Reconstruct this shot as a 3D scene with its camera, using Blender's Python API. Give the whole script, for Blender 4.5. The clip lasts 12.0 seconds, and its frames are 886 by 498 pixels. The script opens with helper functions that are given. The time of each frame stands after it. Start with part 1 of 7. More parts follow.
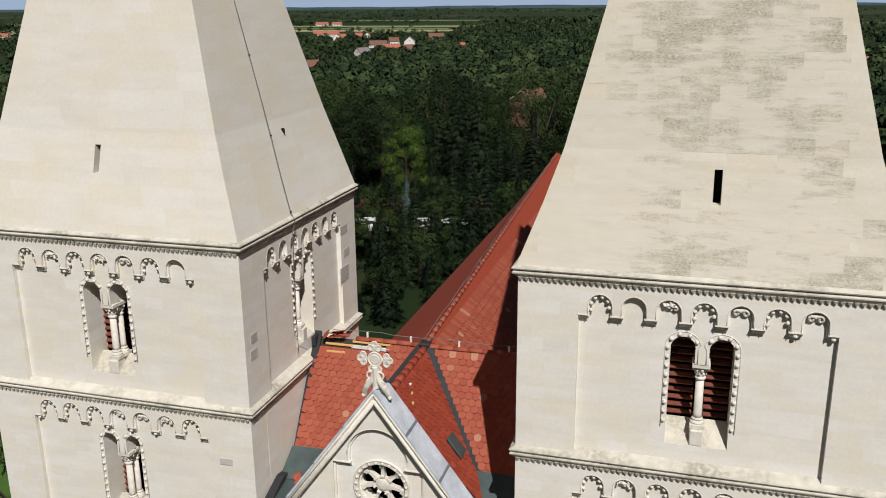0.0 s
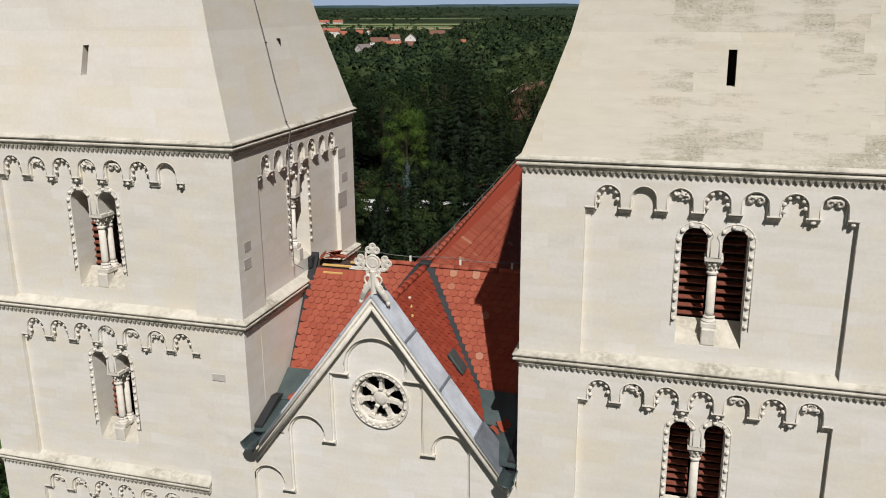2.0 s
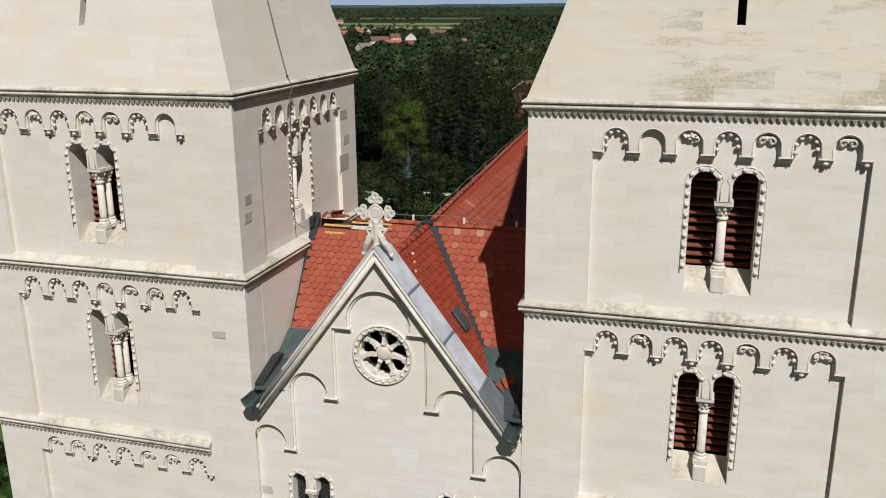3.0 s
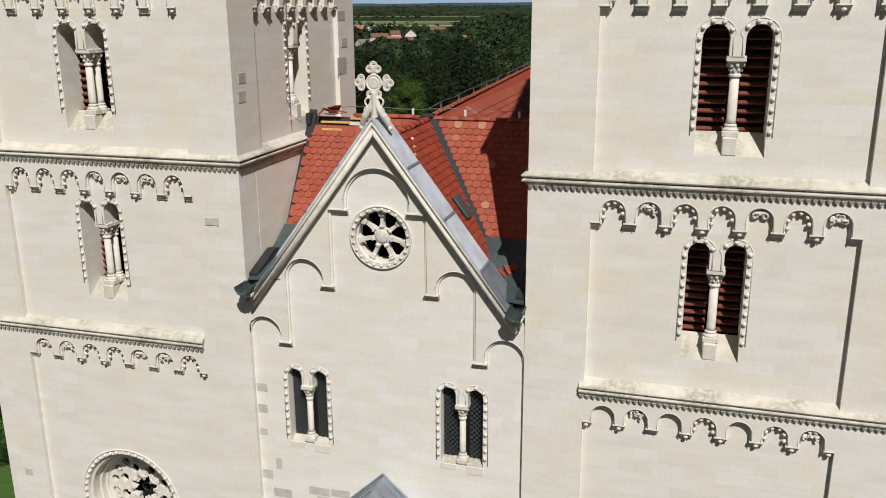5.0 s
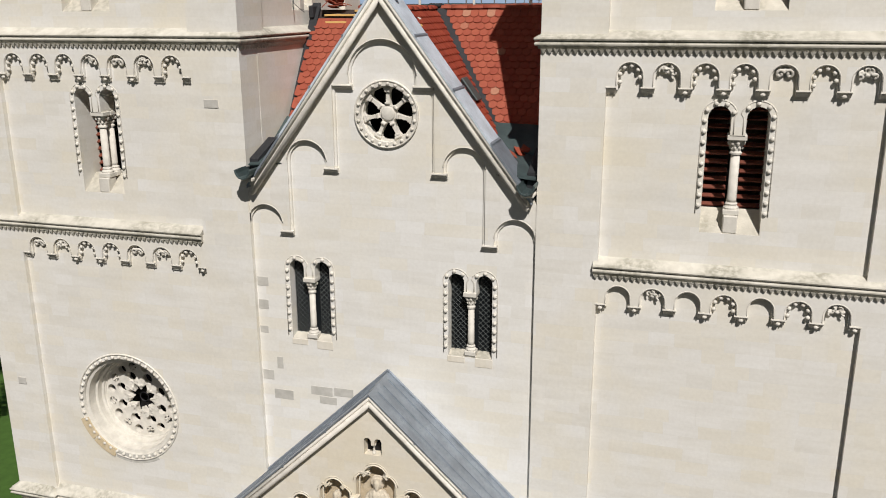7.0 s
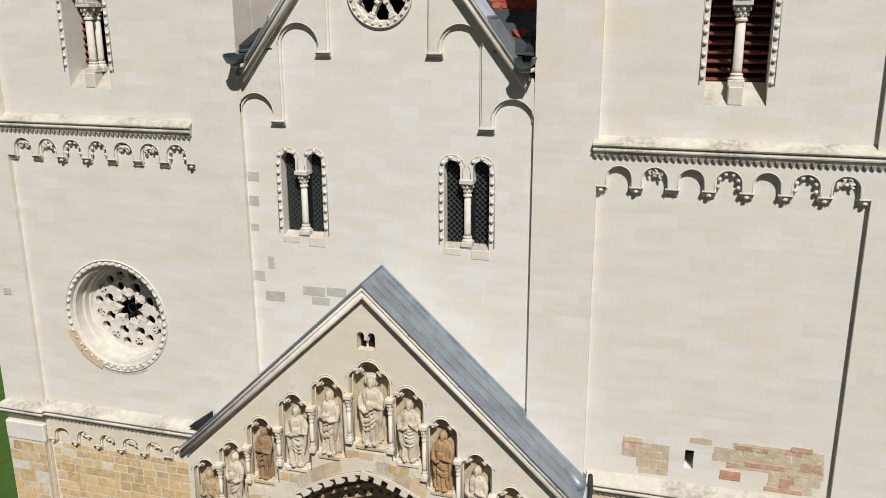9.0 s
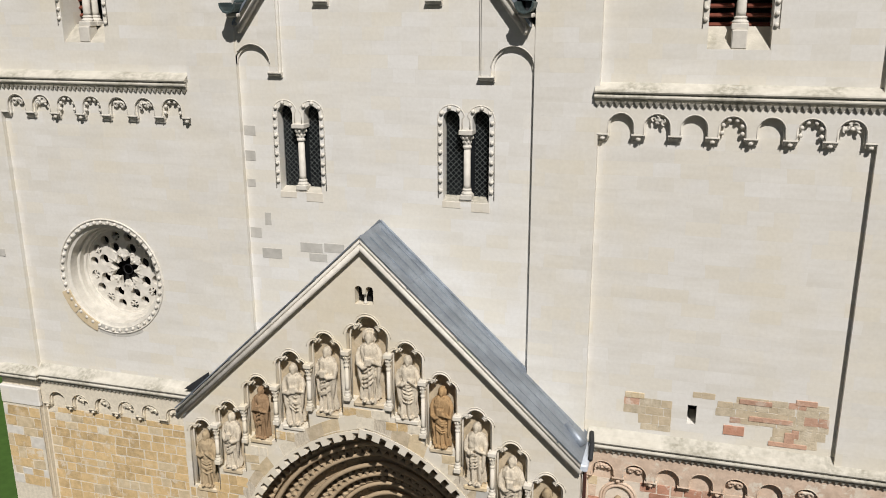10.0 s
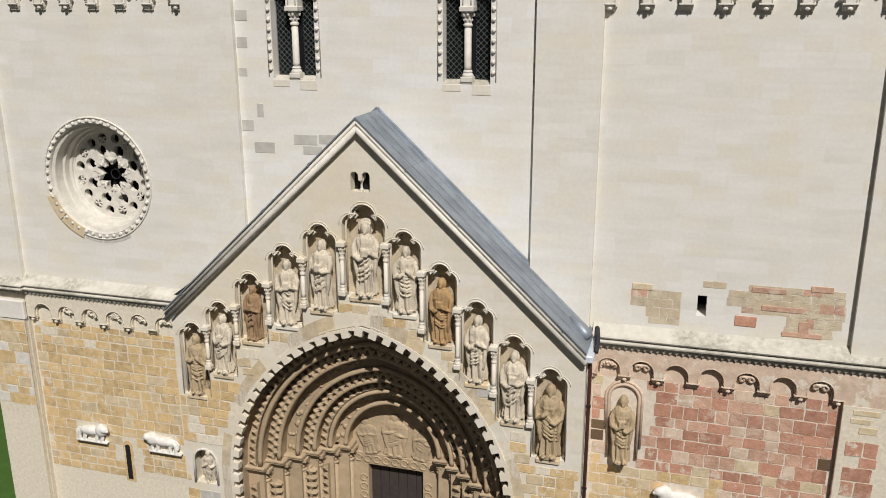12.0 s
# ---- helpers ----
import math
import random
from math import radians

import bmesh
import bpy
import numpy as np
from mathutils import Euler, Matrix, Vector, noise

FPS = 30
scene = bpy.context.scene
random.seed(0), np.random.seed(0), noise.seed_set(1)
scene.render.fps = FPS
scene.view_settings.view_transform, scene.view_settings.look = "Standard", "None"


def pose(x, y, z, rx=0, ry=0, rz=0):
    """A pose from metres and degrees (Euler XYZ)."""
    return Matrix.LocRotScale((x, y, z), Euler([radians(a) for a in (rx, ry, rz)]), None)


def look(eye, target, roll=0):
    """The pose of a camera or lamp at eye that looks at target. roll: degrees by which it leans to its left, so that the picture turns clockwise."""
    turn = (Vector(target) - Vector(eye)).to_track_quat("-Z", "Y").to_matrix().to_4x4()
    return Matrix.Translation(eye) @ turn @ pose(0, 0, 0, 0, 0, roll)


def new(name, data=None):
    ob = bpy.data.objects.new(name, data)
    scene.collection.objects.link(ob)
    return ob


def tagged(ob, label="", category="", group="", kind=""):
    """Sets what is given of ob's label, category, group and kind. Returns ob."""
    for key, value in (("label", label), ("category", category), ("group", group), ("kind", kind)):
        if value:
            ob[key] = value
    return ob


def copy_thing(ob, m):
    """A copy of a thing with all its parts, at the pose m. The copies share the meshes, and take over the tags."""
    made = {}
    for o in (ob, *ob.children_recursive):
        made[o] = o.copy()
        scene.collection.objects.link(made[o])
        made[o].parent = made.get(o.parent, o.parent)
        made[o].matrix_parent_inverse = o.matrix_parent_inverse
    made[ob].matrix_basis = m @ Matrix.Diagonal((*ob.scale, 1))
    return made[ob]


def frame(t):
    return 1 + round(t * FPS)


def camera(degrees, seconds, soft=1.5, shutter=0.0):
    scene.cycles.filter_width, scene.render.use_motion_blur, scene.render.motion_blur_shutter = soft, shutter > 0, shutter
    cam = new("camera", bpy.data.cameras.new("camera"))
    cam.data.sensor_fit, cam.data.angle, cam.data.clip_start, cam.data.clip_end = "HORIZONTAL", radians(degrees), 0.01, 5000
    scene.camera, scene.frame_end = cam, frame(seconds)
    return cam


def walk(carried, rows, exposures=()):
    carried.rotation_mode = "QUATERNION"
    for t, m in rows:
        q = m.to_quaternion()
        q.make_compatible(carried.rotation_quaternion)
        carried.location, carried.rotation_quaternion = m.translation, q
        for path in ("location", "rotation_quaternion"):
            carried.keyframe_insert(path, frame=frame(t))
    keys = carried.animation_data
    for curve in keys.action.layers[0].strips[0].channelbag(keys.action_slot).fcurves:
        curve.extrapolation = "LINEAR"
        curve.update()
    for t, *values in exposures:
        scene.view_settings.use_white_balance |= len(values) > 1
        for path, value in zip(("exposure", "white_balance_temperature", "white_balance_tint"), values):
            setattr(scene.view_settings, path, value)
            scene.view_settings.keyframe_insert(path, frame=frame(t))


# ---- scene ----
cam = camera(54.6, 12.0, 1.0)
PATH = [
    (0, (6.265, -16.203, 26.954), (5.725, -14.356, 26.409), -0.5),
    (0.5, (6.218, -16.213, 26.425), (5.678, -14.366, 25.88), -0.5),
    (1, (6.177, -16.161, 25.756), (5.636, -14.315, 25.211), -0.5),
    (1.5, (6.184, -16.108, 25.276), (5.643, -14.262, 24.73), -0.4),
    (2, (6.206, -16.082, 24.755), (5.665, -14.236, 24.208), -0.4),
    (2.5, (6.162, -16.089, 24.288), (5.621, -14.242, 23.742), -0.4),
    (3, (6.121, -16.082, 23.689), (5.579, -14.236, 23.142), -0.4),
    (5, (6.107, -16.16, 21.109), (5.566, -14.314, 20.56), -0.3),
    (5.5, (6.091, -16.194, 20.494), (5.55, -14.349, 19.944), -0.3),
    (6, (6.062, -16.191, 19.801), (5.521, -14.346, 19.251), -0.3),
    (6.5, (5.986, -16.198, 19.222), (5.445, -14.352, 18.675), -0.2),
    (7, (5.984, -16.198, 18.549), (5.438, -14.353, 18.002), -0.2),
    (9, (6.088, -16.249, 16.219), (5.542, -14.405, 15.671), -0.2),
    (9.5, (6.093, -16.264, 15.743), (5.548, -14.419, 15.196), -0.2),
    (10, (6.095, -16.253, 15.26), (5.55, -14.409, 14.709), -0.2),
    (10.5, (6.083, -16.241, 14.743), (5.537, -14.397, 14.194), -0.2),
    (11, (6.026, -16.2, 14.152), (5.481, -14.358, 13.595), -0.2),
    (11.5, (6.009, -16.166, 13.587), (5.464, -14.324, 13.031), -0.2),
    (12, (6.024, -16.158, 13.021), (5.485, -14.316, 12.459), -0.1),
]
walk(cam, [(t, look(eye, target, roll)) for t, eye, target, roll in PATH], [(0, -0.12), (3, -0.15), (5, -0.12), (7, -0.12), (9.5, -0.15), (12, -0.20)])

# ---- world, sun ----
SUN_AZ, SUN_EL = radians(26.5), radians(48.5)          # to the right of the facade's normal; above the horizon
sun_dir = Vector((math.sin(SUN_AZ) * math.cos(SUN_EL), -math.cos(SUN_AZ) * math.cos(SUN_EL), math.sin(SUN_EL)))
world = bpy.data.worlds.new("world")
scene.world = world
world.use_nodes = True
wn = world.node_tree.nodes
sky = wn.new("ShaderNodeTexSky")
sky.sky_type, sky.sun_disc = "NISHITA", False
sky.sun_elevation, sky.sun_rotation = SUN_EL, math.pi - SUN_AZ
sky.dust_density, sky.air_density = 1.5, 1.0
world.node_tree.links.new(sky.outputs[0], wn["Background"].inputs[0])
wn["Background"].inputs[1].default_value = 0.018
sun = new("sun", bpy.data.lights.new("sun", "SUN"))
sun.data.energy, sun.data.angle, sun.data.color = 5.0, radians(0.5), (1.0, 0.962, 0.93)
sun.matrix_world = look(sun_dir * 100, (0, 0, 0))


# ---- materials ----
class Nodes:
    """A small builder for node materials."""

    def __init__(self, name, rough=0.8, metal=0.0, spec=0.3):
        self.mat = bpy.data.materials.new(name)
        self.mat.use_nodes = True
        self.tree = self.mat.node_tree
        self.bsdf = self.tree.nodes["Principled BSDF"]
        self.bsdf.inputs["Roughness"].default_value = rough
        self.bsdf.inputs["Metallic"].default_value = metal
        self.bsdf.inputs["Specular IOR Level"].default_value = spec

    def add(self, kind, ins=(), **props):
        n = self.tree.nodes.new("ShaderNode" + kind)
        if "operation" in props:
            n.operation = props["operation"]
        if "data_type" in props:
            n.data_type, n.blend_type = props["data_type"], props["blend_type"]
        if "offset" in props:
            n.offset, n.squash, n.squash_frequency = props["offset"], props["squash"], props["squash_frequency"]
        for k, v in dict(ins).items():
            self.put(n.inputs[k], v)
        return n

    def put(self, socket, v):
        if hasattr(v, "links"):
            self.tree.links.new(v, socket)
        else:
            socket.default_value = v

    def pos(self):
        return self.add("NewGeometry").outputs["Position"]

    def math(self, op, a, b=0.0):
        return self.add("Math", {0: a, 1: b}, operation=op).outputs[0]

    def noise(self, scale, detail=4.0, vec=None, rough=0.55):
        return self.add("TexNoise", {"Vector": vec or self.pos(), "Scale": scale, "Detail": detail, "Roughness": rough}).outputs[0]

    def ramp(self, fac, stops):
        n = self.add("ValToRGB", {0: fac})
        e = n.color_ramp.elements
        while len(e) < len(stops):
            e.new(0.5)
        for el, (p, c) in zip(e, stops):
            el.position, el.color = p, (*c, 1) if len(c) == 3 else c
        return n.outputs[0]

    def grey(self, fac, lo, hi, a=0.0, b=1.0):
        """fac mapped from a..b to lo..hi, clamped."""
        return self.add("MapRange", {0: fac, 1: a, 2: b, 3: lo, 4: hi}).outputs[0]

    def mix(self, fac, a, b, blend="MIX"):
        n = self.add("Mix", data_type="RGBA", blend_type=blend)
        self.put(n.inputs[0], fac)
        for s, v in ((n.inputs[6], a), (n.inputs[7], b)):
            self.put(s, (*v, 1) if isinstance(v, tuple) and len(v) == 3 else v)
        return n.outputs[2]

    def done(self, color, bump=None, strength=0.3, distance=0.01, rough=None):
        self.put(self.bsdf.inputs["Base Color"], (*color, 1) if isinstance(color, tuple) and len(color) == 3 else color)
        if bump is not None:
            self.tree.links.new(self.add("Bump", {"Height": bump, "Strength": strength, "Distance": distance}).outputs[0], self.bsdf.inputs["Normal"])
        if rough is not None:
            self.put(self.bsdf.inputs["Roughness"], rough)
        return self.mat

    def wall_uv(self):
        """Along the wall and up, for walls that face any of the four sides."""
        s = self.add("SeparateXYZ", {0: self.pos()})
        return self.add("CombineXYZ", {0: self.math("ADD", s.outputs[0], s.outputs[1]), 1: s.outputs[2]}).outputs[0]


def ashlar(name, light, dark, course=0.31, width=0.72, joint=0.12, stain=0.35, grime=0.0):
    """Smooth limestone blocks that differ in tone and warmth, with hair joints, streaks and soft stains."""
    m = Nodes(name, 0.85, spec=0.2)
    uv = m.wall_uv()
    wob = m.add("VectorMath", {0: uv, 1: m.add("VectorMath", {0: m.add("TexNoise", {"Vector": uv, "Scale": 0.35}).outputs["Color"], 1: (0.35, 0.05, 0)}, operation="MULTIPLY").outputs[0]}, operation="ADD").outputs[0]

    def laid(vec):
        return m.add("TexBrick", {"Vector": vec, "Color1": (0, 0, 0, 1), "Color2": (1, 1, 1, 1), "Mortar": (0.5, 0.5, 0.5, 1), "Scale": 1.0, "Mortar Size": 0.003, "Mortar Smooth": 0.4, "Bias": 0.0, "Brick Width": width, "Row Height": course}, offset=0.43, squash=0.75, squash_frequency=3)

    b = laid(wob)
    other = laid(m.add("VectorMath", {0: wob, 1: (width * 75, course * 60, 0)}, operation="ADD").outputs[0]).outputs[0]
    long = m.add("VectorMath", {0: wob, 1: (0.7, 3.6, 1)}, operation="MULTIPLY").outputs[0]
    streak = m.grey(m.noise(1.15, 3, long, 0.55), 0.0, 1.0, 0.34, 0.66)
    tone = m.math("ADD", m.math("MULTIPLY", b.outputs[0], 0.36), m.math("MULTIPLY", streak, 0.64))
    c = m.mix(tone, dark, light)
    c = m.mix(m.grey(other, 0.0, 0.34, 0.60, 0.85), c, (light[0] * 0.96, light[1] * 0.905, light[2] * 0.77))
    c = m.mix(m.grey(other, 0.34, 0.0, 0.12, 0.34), c, (light[0] * 1.02, light[1] * 1.03, light[2] * 1.06))
    warm = m.grey(m.noise(0.55, 4), 0.0, 1.0, 0.47, 0.70)
    c = m.mix(m.math("MULTIPLY", warm, stain), c, (light[0] * 0.95, light[1] * 0.89, light[2] * 0.74))
    fine = m.noise(14.0, 6)
    c = m.mix(0.30, c, m.ramp(fine, [(0.3, (0.86, 0.85, 0.83)), (0.7, (1.07, 1.07, 1.07))]), "MULTIPLY")
    c = m.mix(m.math("MULTIPLY", b.outputs[1], joint), c, (dark[0] * 0.78, dark[1] * 0.76, dark[2] * 0.72))
    # thin dark weather streaks and pits here and there
    pit = m.math("MULTIPLY", m.grey(m.noise(5.0, 7, long, 0.75), 0, 1, 0.60, 0.74), m.grey(m.noise(0.4, 3), 0, 1, 0.45, 0.65))
    c = m.mix(m.math("MULTIPLY", pit, 0.35 + grime * 0.3), c, (dark[0] * 0.62, dark[1] * 0.60, dark[2] * 0.53))
    h = m.math("SUBTRACT", m.math("MULTIPLY", fine, 0.4), m.math("MULTIPLY", b.outputs[1], 0.3))
    return m.done(c, h, 0.26, 0.01)


CREAM, CREAM_D = (0.755, 0.732, 0.682), (0.665, 0.635, 0.57)
M_stone = ashlar("pale limestone", CREAM, CREAM_D, 0.27, 0.62, 0.10, 0.45)
M_front = ashlar("white front limestone", (0.78, 0.762, 0.72), (0.695, 0.67, 0.615), 0.27, 0.62, 0.10, 0.35)
M_porch = ashlar("warm porch limestone", (0.735, 0.69, 0.605), (0.66, 0.605, 0.50), 0.25, 0.5, 0.14, 0.5)
M_spire = ashlar("spire limestone", (0.66, 0.63, 0.575), (0.60, 0.57, 0.505), 0.42, 0.95, 0.10, 0.4)
M_spire_old = ashlar("weathered spire limestone", (0.60, 0.565, 0.485), (0.525, 0.49, 0.405), 0.36, 0.85, 0.12, 0.4, 0.7)


def lichened(name):
    """Old spire blocks: a grey-olive speckled crust in streaks along the courses, thick in places, worn off in others."""
    m = Nodes(name, 0.9, spec=0.15)
    rnd = m.add("ObjectInfo").outputs["Random"]
    uv = m.wall_uv()
    long = m.add("VectorMath", {0: uv, 1: (1.1, 4.6, 1)}, operation="MULTIPLY").outputs[0]
    clean = m.mix(m.noise(1.3, 5, long, 0.6), (0.50, 0.465, 0.385), (0.635, 0.60, 0.525))
    clean = m.mix(m.grey(m.math("FRACT", m.math("MULTIPLY", rnd, 7.0)), 0, 0.4, 0.7, 1.0), clean, (0.585, 0.52, 0.41))
    field = m.noise(0.42, 4)
    streak = m.noise(1.25, 8, long, 0.72)
    sum_ = m.math("ADD", m.math("ADD", m.math("MULTIPLY", field, 0.55), m.math("MULTIPLY", streak, 0.6)), m.math("MULTIPLY", m.math("SUBTRACT", rnd, 0.5), 0.09))
    bare = m.grey(m.add("SeparateXYZ", {0: m.pos()}).outputs[0], 0.16, 0.0, 3.8, 5.6)
    cover = m.grey(m.math("SUBTRACT", sum_, bare), 0, 1, 0.55, 0.68)
    c = m.mix(m.math("MULTIPLY", cover, 0.72), clean, m.mix(m.noise(3.0, 3), (0.36, 0.335, 0.26), (0.43, 0.39, 0.29)))
    dots = m.noise(22.0, 6, m.add("VectorMath", {0: uv, 1: (0.8, 1.6, 1)}, operation="MULTIPLY").outputs[0], 0.85)
    c = m.mix(m.math("MULTIPLY", cover, m.grey(dots, 0, 0.75, 0.49, 0.60)), c, (0.16, 0.145, 0.105))
    c = m.mix(m.math("MULTIPLY", cover, m.grey(m.noise(15.0, 5), 0, 0.6, 0.57, 0.66)), c, (0.64, 0.62, 0.57))
    return m.done(c, m.math("ADD", dots, m.math("MULTIPLY", sum_, 0.6)), 0.4, 0.01)


M_lichen = lichened("lichen-speckled spire block")


def plain_stone(name, col, var=0.12, bump=0.3, scale=6.0, moss=0.0, lime=0.0):
    m = Nodes(name, 0.88, spec=0.2)
    rnd = m.add("ObjectInfo").outputs["Random"]
    c = m.mix(rnd, tuple(v * (1 - var) for v in col), tuple(min(1, v * (1 + var * 0.6)) for v in col))
    n = m.noise(scale, 6)
    c = m.mix(0.5, c, m.ramp(n, [(0.3, (0.70, 0.69, 0.66)), (0.7, (1.12, 1.12, 1.12))]), "MULTIPLY")
    if lime:
        blotch = m.grey(m.noise(5.5, 6, None, 0.65), 0, 1, 0.40, 0.64)
        c = m.mix(m.math("MULTIPLY", blotch, 0.5), c, tuple(min(1.0, v * 1.25 + 0.04) for v in col))
        smear = m.math("MULTIPLY", m.grey(m.noise(3.2, 7, None, 0.7), 0, 1, 0.54, 0.60), m.grey(m.noise(0.9, 3), 0.25, 1, 0.42, 0.62))
        c = m.mix(m.math("MULTIPLY", smear, lime), c, (0.72, 0.66, 0.55))
        c = m.mix(m.grey(m.noise(16.0, 6, None, 0.7), 0, 0.45, 0.58, 0.70), c, tuple(v * 0.55 for v in col))
    if moss:
        g = m.math("MULTIPLY", m.grey(m.noise(1.1, 4), 0, 1, 0.45, 0.62), m.grey(m.noise(11, 6), 0.2, 1, 0.38, 0.6))
        c = m.mix(m.math("MULTIPLY", g, moss), c, (0.26, 0.245, 0.19))
    return m.done(c, m.noise(scale * 4, 5), bump, 0.01)


M_carved = plain_stone("carved limestone", (0.68, 0.645, 0.575), 0.06)
M_cornice = plain_stone("weathered cornice stone", (0.60, 0.57, 0.495), 0.05, 0.35, 5.0, 0.75)
M_sill = plain_stone("mossy sloping stone", (0.58, 0.545, 0.465), 0.05, 0.5, 5.0, 0.55)
M_ochre = plain_stone("ochre sandstone", (0.60, 0.435, 0.225), 0.22, 1.0, 6.0, 0.0, 0.75)
M_ochre_p = plain_stone("ochre rim stone", (0.58, 0.47, 0.305), 0.12, 0.6, 8.0, 0.0, 0.4)
M_red = plain_stone("red sandstone", (0.47, 0.245, 0.165), 0.26, 1.0, 6.0, 0.0, 0.8)
M_pinkish = plain_stone("pinkish weathered stone", (0.60, 0.46, 0.35), 0.10, 0.8, 3.5, 0.0, 0.9)
M_rough = plain_stone("rough tooled tan stone", (0.54, 0.46, 0.335), 0.12, 1.0, 7.0, 0.0, 0.6)
M_mortar = plain_stone("pale lime mortar", (0.74, 0.67, 0.54), 0.05, 0.5, 14.0)
M_mortar_p = plain_stone("pinkish lime mortar", (0.74, 0.65, 0.54), 0.05, 0.6, 9.0)
M_grey = plain_stone("grey replacement stone", (0.45, 0.43, 0.39), 0.08)
M_tan = plain_stone("tan carved stone", (0.45, 0.345, 0.225), 0.10, 0.9, 5.0)
M_niche = plain_stone("tan niche stone", (0.52, 0.43, 0.30), 0.10, 0.7, 5.0, 0.0, 0.4)


def robe(name, col):
    """Weathered statue stone with fine carved folds and dirt in the tooling."""
    m = Nodes(name, 0.9, spec=0.1)
    v = m.add("VectorMath", {0: m.pos(), 1: (1.0, 1.0, 0.28)}, operation="MULTIPLY").outputs[0]
    fold = m.noise(9.0, 3, v, 0.5)
    grain = m.noise(30.0, 6)
    c = m.mix(m.grey(m.noise(2.4, 4), 0, 1, 0.35, 0.65), tuple(x * 0.86 for x in col), col)
    c = m.mix(0.6, c, m.ramp(grain, [(0.3, (0.72, 0.70, 0.66)), (0.65, (1.06, 1.06, 1.06))]), "MULTIPLY")
    return m.done(c, m.math("ADD", m.math("MULTIPLY", fold, 1.6), m.math("MULTIPLY", grain, 0.25)), 0.9, 0.035)


M_warm = robe("warm brown statue stone", (0.36, 0.24, 0.14))
M_tan2 = robe("tan statue stone", (0.48, 0.375, 0.24))
M_warm2 = robe("orange-brown statue stone", (0.44, 0.29, 0.15))
M_stat_w = robe("pale statue stone", (0.66, 0.585, 0.465))
M_red_p = plain_stone("pale red sandstone", (0.53, 0.33, 0.235), 0.22, 1.0, 6.0, 0.0, 0.8)
M_brownish = plain_stone("brown sandstone", (0.17, 0.11, 0.065), 0.2, 0.5, 9.0)
M_grey_l = plain_stone("light grey repair stone", (0.52, 0.50, 0.455), 0.06)
M_white = plain_stone("fresh white limestone", (0.74, 0.72, 0.67), 0.04)


def metal_sheet(name, col, rough, metal=0.6):
    m = Nodes(name, rough, metal, 0.5)
    n = m.noise(2.2, 5)
    c = m.mix(m.grey(n, 0, 1, 0.35, 0.65), tuple(v * 0.72 for v in col), col)
    c = m.mix(m.math("MULTIPLY", m.grey(m.noise(22, 4), 0, 1, 0.5, 0.7), 0.35), c, tuple(v * 0.55 for v in col))
    return m.done(c, m.noise(5, 3), 0.15, 0.01, m.grey(m.noise(7, 4), rough - 0.1, rough + 0.15))


M_zinc = metal_sheet("weathered zinc sheet", (0.36, 0.40, 0.45), 0.5)
M_zinc_l = metal_sheet("light zinc sheet", (0.74, 0.80, 0.88), 0.40, 0.2)
M_lead = metal_sheet("dark lead flashing", (0.022, 0.023, 0.026), 0.75, 0.0)
M_gutter = metal_sheet("green-grey copper gutter", (0.11, 0.15, 0.15), 0.5, 0.6)


def tile_mat(name, a, b):
    m = Nodes(name, 0.75, spec=0.3)
    rnd = m.add("ObjectInfo").outputs["Random"]
    isl = m.add("NewGeometry").outputs["Random Per Island"]
    r = m.math("FRACT", m.math("ADD", rnd, isl))
    c = m.ramp(r, [(0.0, a), (0.5, tuple((x + y) / 2 for x, y in zip(a, b))), (0.985, b), (0.99, (0.40, 0.19, 0.12)), (1.0, (0.40, 0.19, 0.12))])
    c = m.mix(0.5, c, m.ramp(m.noise(18, 5), [(0.3, (0.78, 0.78, 0.78)), (0.7, (1.1, 1.1, 1.1))]), "MULTIPLY")
    return m.done(c, m.noise(40, 4), 0.25, 0.005)


M_tile = tile_mat("red clay roof tile", (0.275, 0.060, 0.034), (0.335, 0.086, 0.048))
M_tile_d = tile_mat("deep red roof tile", (0.235, 0.036, 0.018), (0.30, 0.055, 0.028))


def simple(name, col, rough=0.8, var=0.2, scale=8.0, metal=0.0):
    m = Nodes(name, rough, metal)
    c = m.mix(m.noise(scale, 5), tuple(v * (1 - var) for v in col), tuple(v * (1 + var) for v in col))
    return m.done(c, m.noise(scale * 5, 4), 0.2, 0.005)


M_slat = simple("red-brown painted louvre wood", (0.17, 0.052, 0.032), 0.7, 0.45, 14)
M_door = simple("dark grey-brown door wood", (0.055, 0.043, 0.038), 0.65, 0.35, 10)
# near-black colour that stands in for the shade inside openings
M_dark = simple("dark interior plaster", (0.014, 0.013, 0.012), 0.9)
M_wood = simple("fresh yellow batten wood", (0.62, 0.40, 0.14), 0.7, 0.2, 12)
M_brown = simple("dark brown painted metal", (0.07, 0.03, 0.022), 0.5, 0.2, 10)
M_iron = simple("black iron", (0.02, 0.02, 0.022), 0.5, 0.2, 20)
M_cable = simple("grey steel cable", (0.16, 0.16, 0.16), 0.5, 0.1, 20)


# ---- building helpers ----
def part(name, bm, mat, parent=None, label="", smooth=False, m=None):
    """Links a bmesh as ONE mesh object under a thing or a part."""
    bmesh.ops.recalc_face_normals(bm, faces=bm.faces)
    me = bpy.data.meshes.new(name)
    if smooth:
        for f in bm.faces:
            f.smooth = True
    bm.to_mesh(me)
    bm.free()
    me.materials.append(mat)
    ob = new(name, me)
    ob.parent = parent
    if m is not None:
        ob.matrix_local = m
    if label:
        ob["label"] = label
    return ob


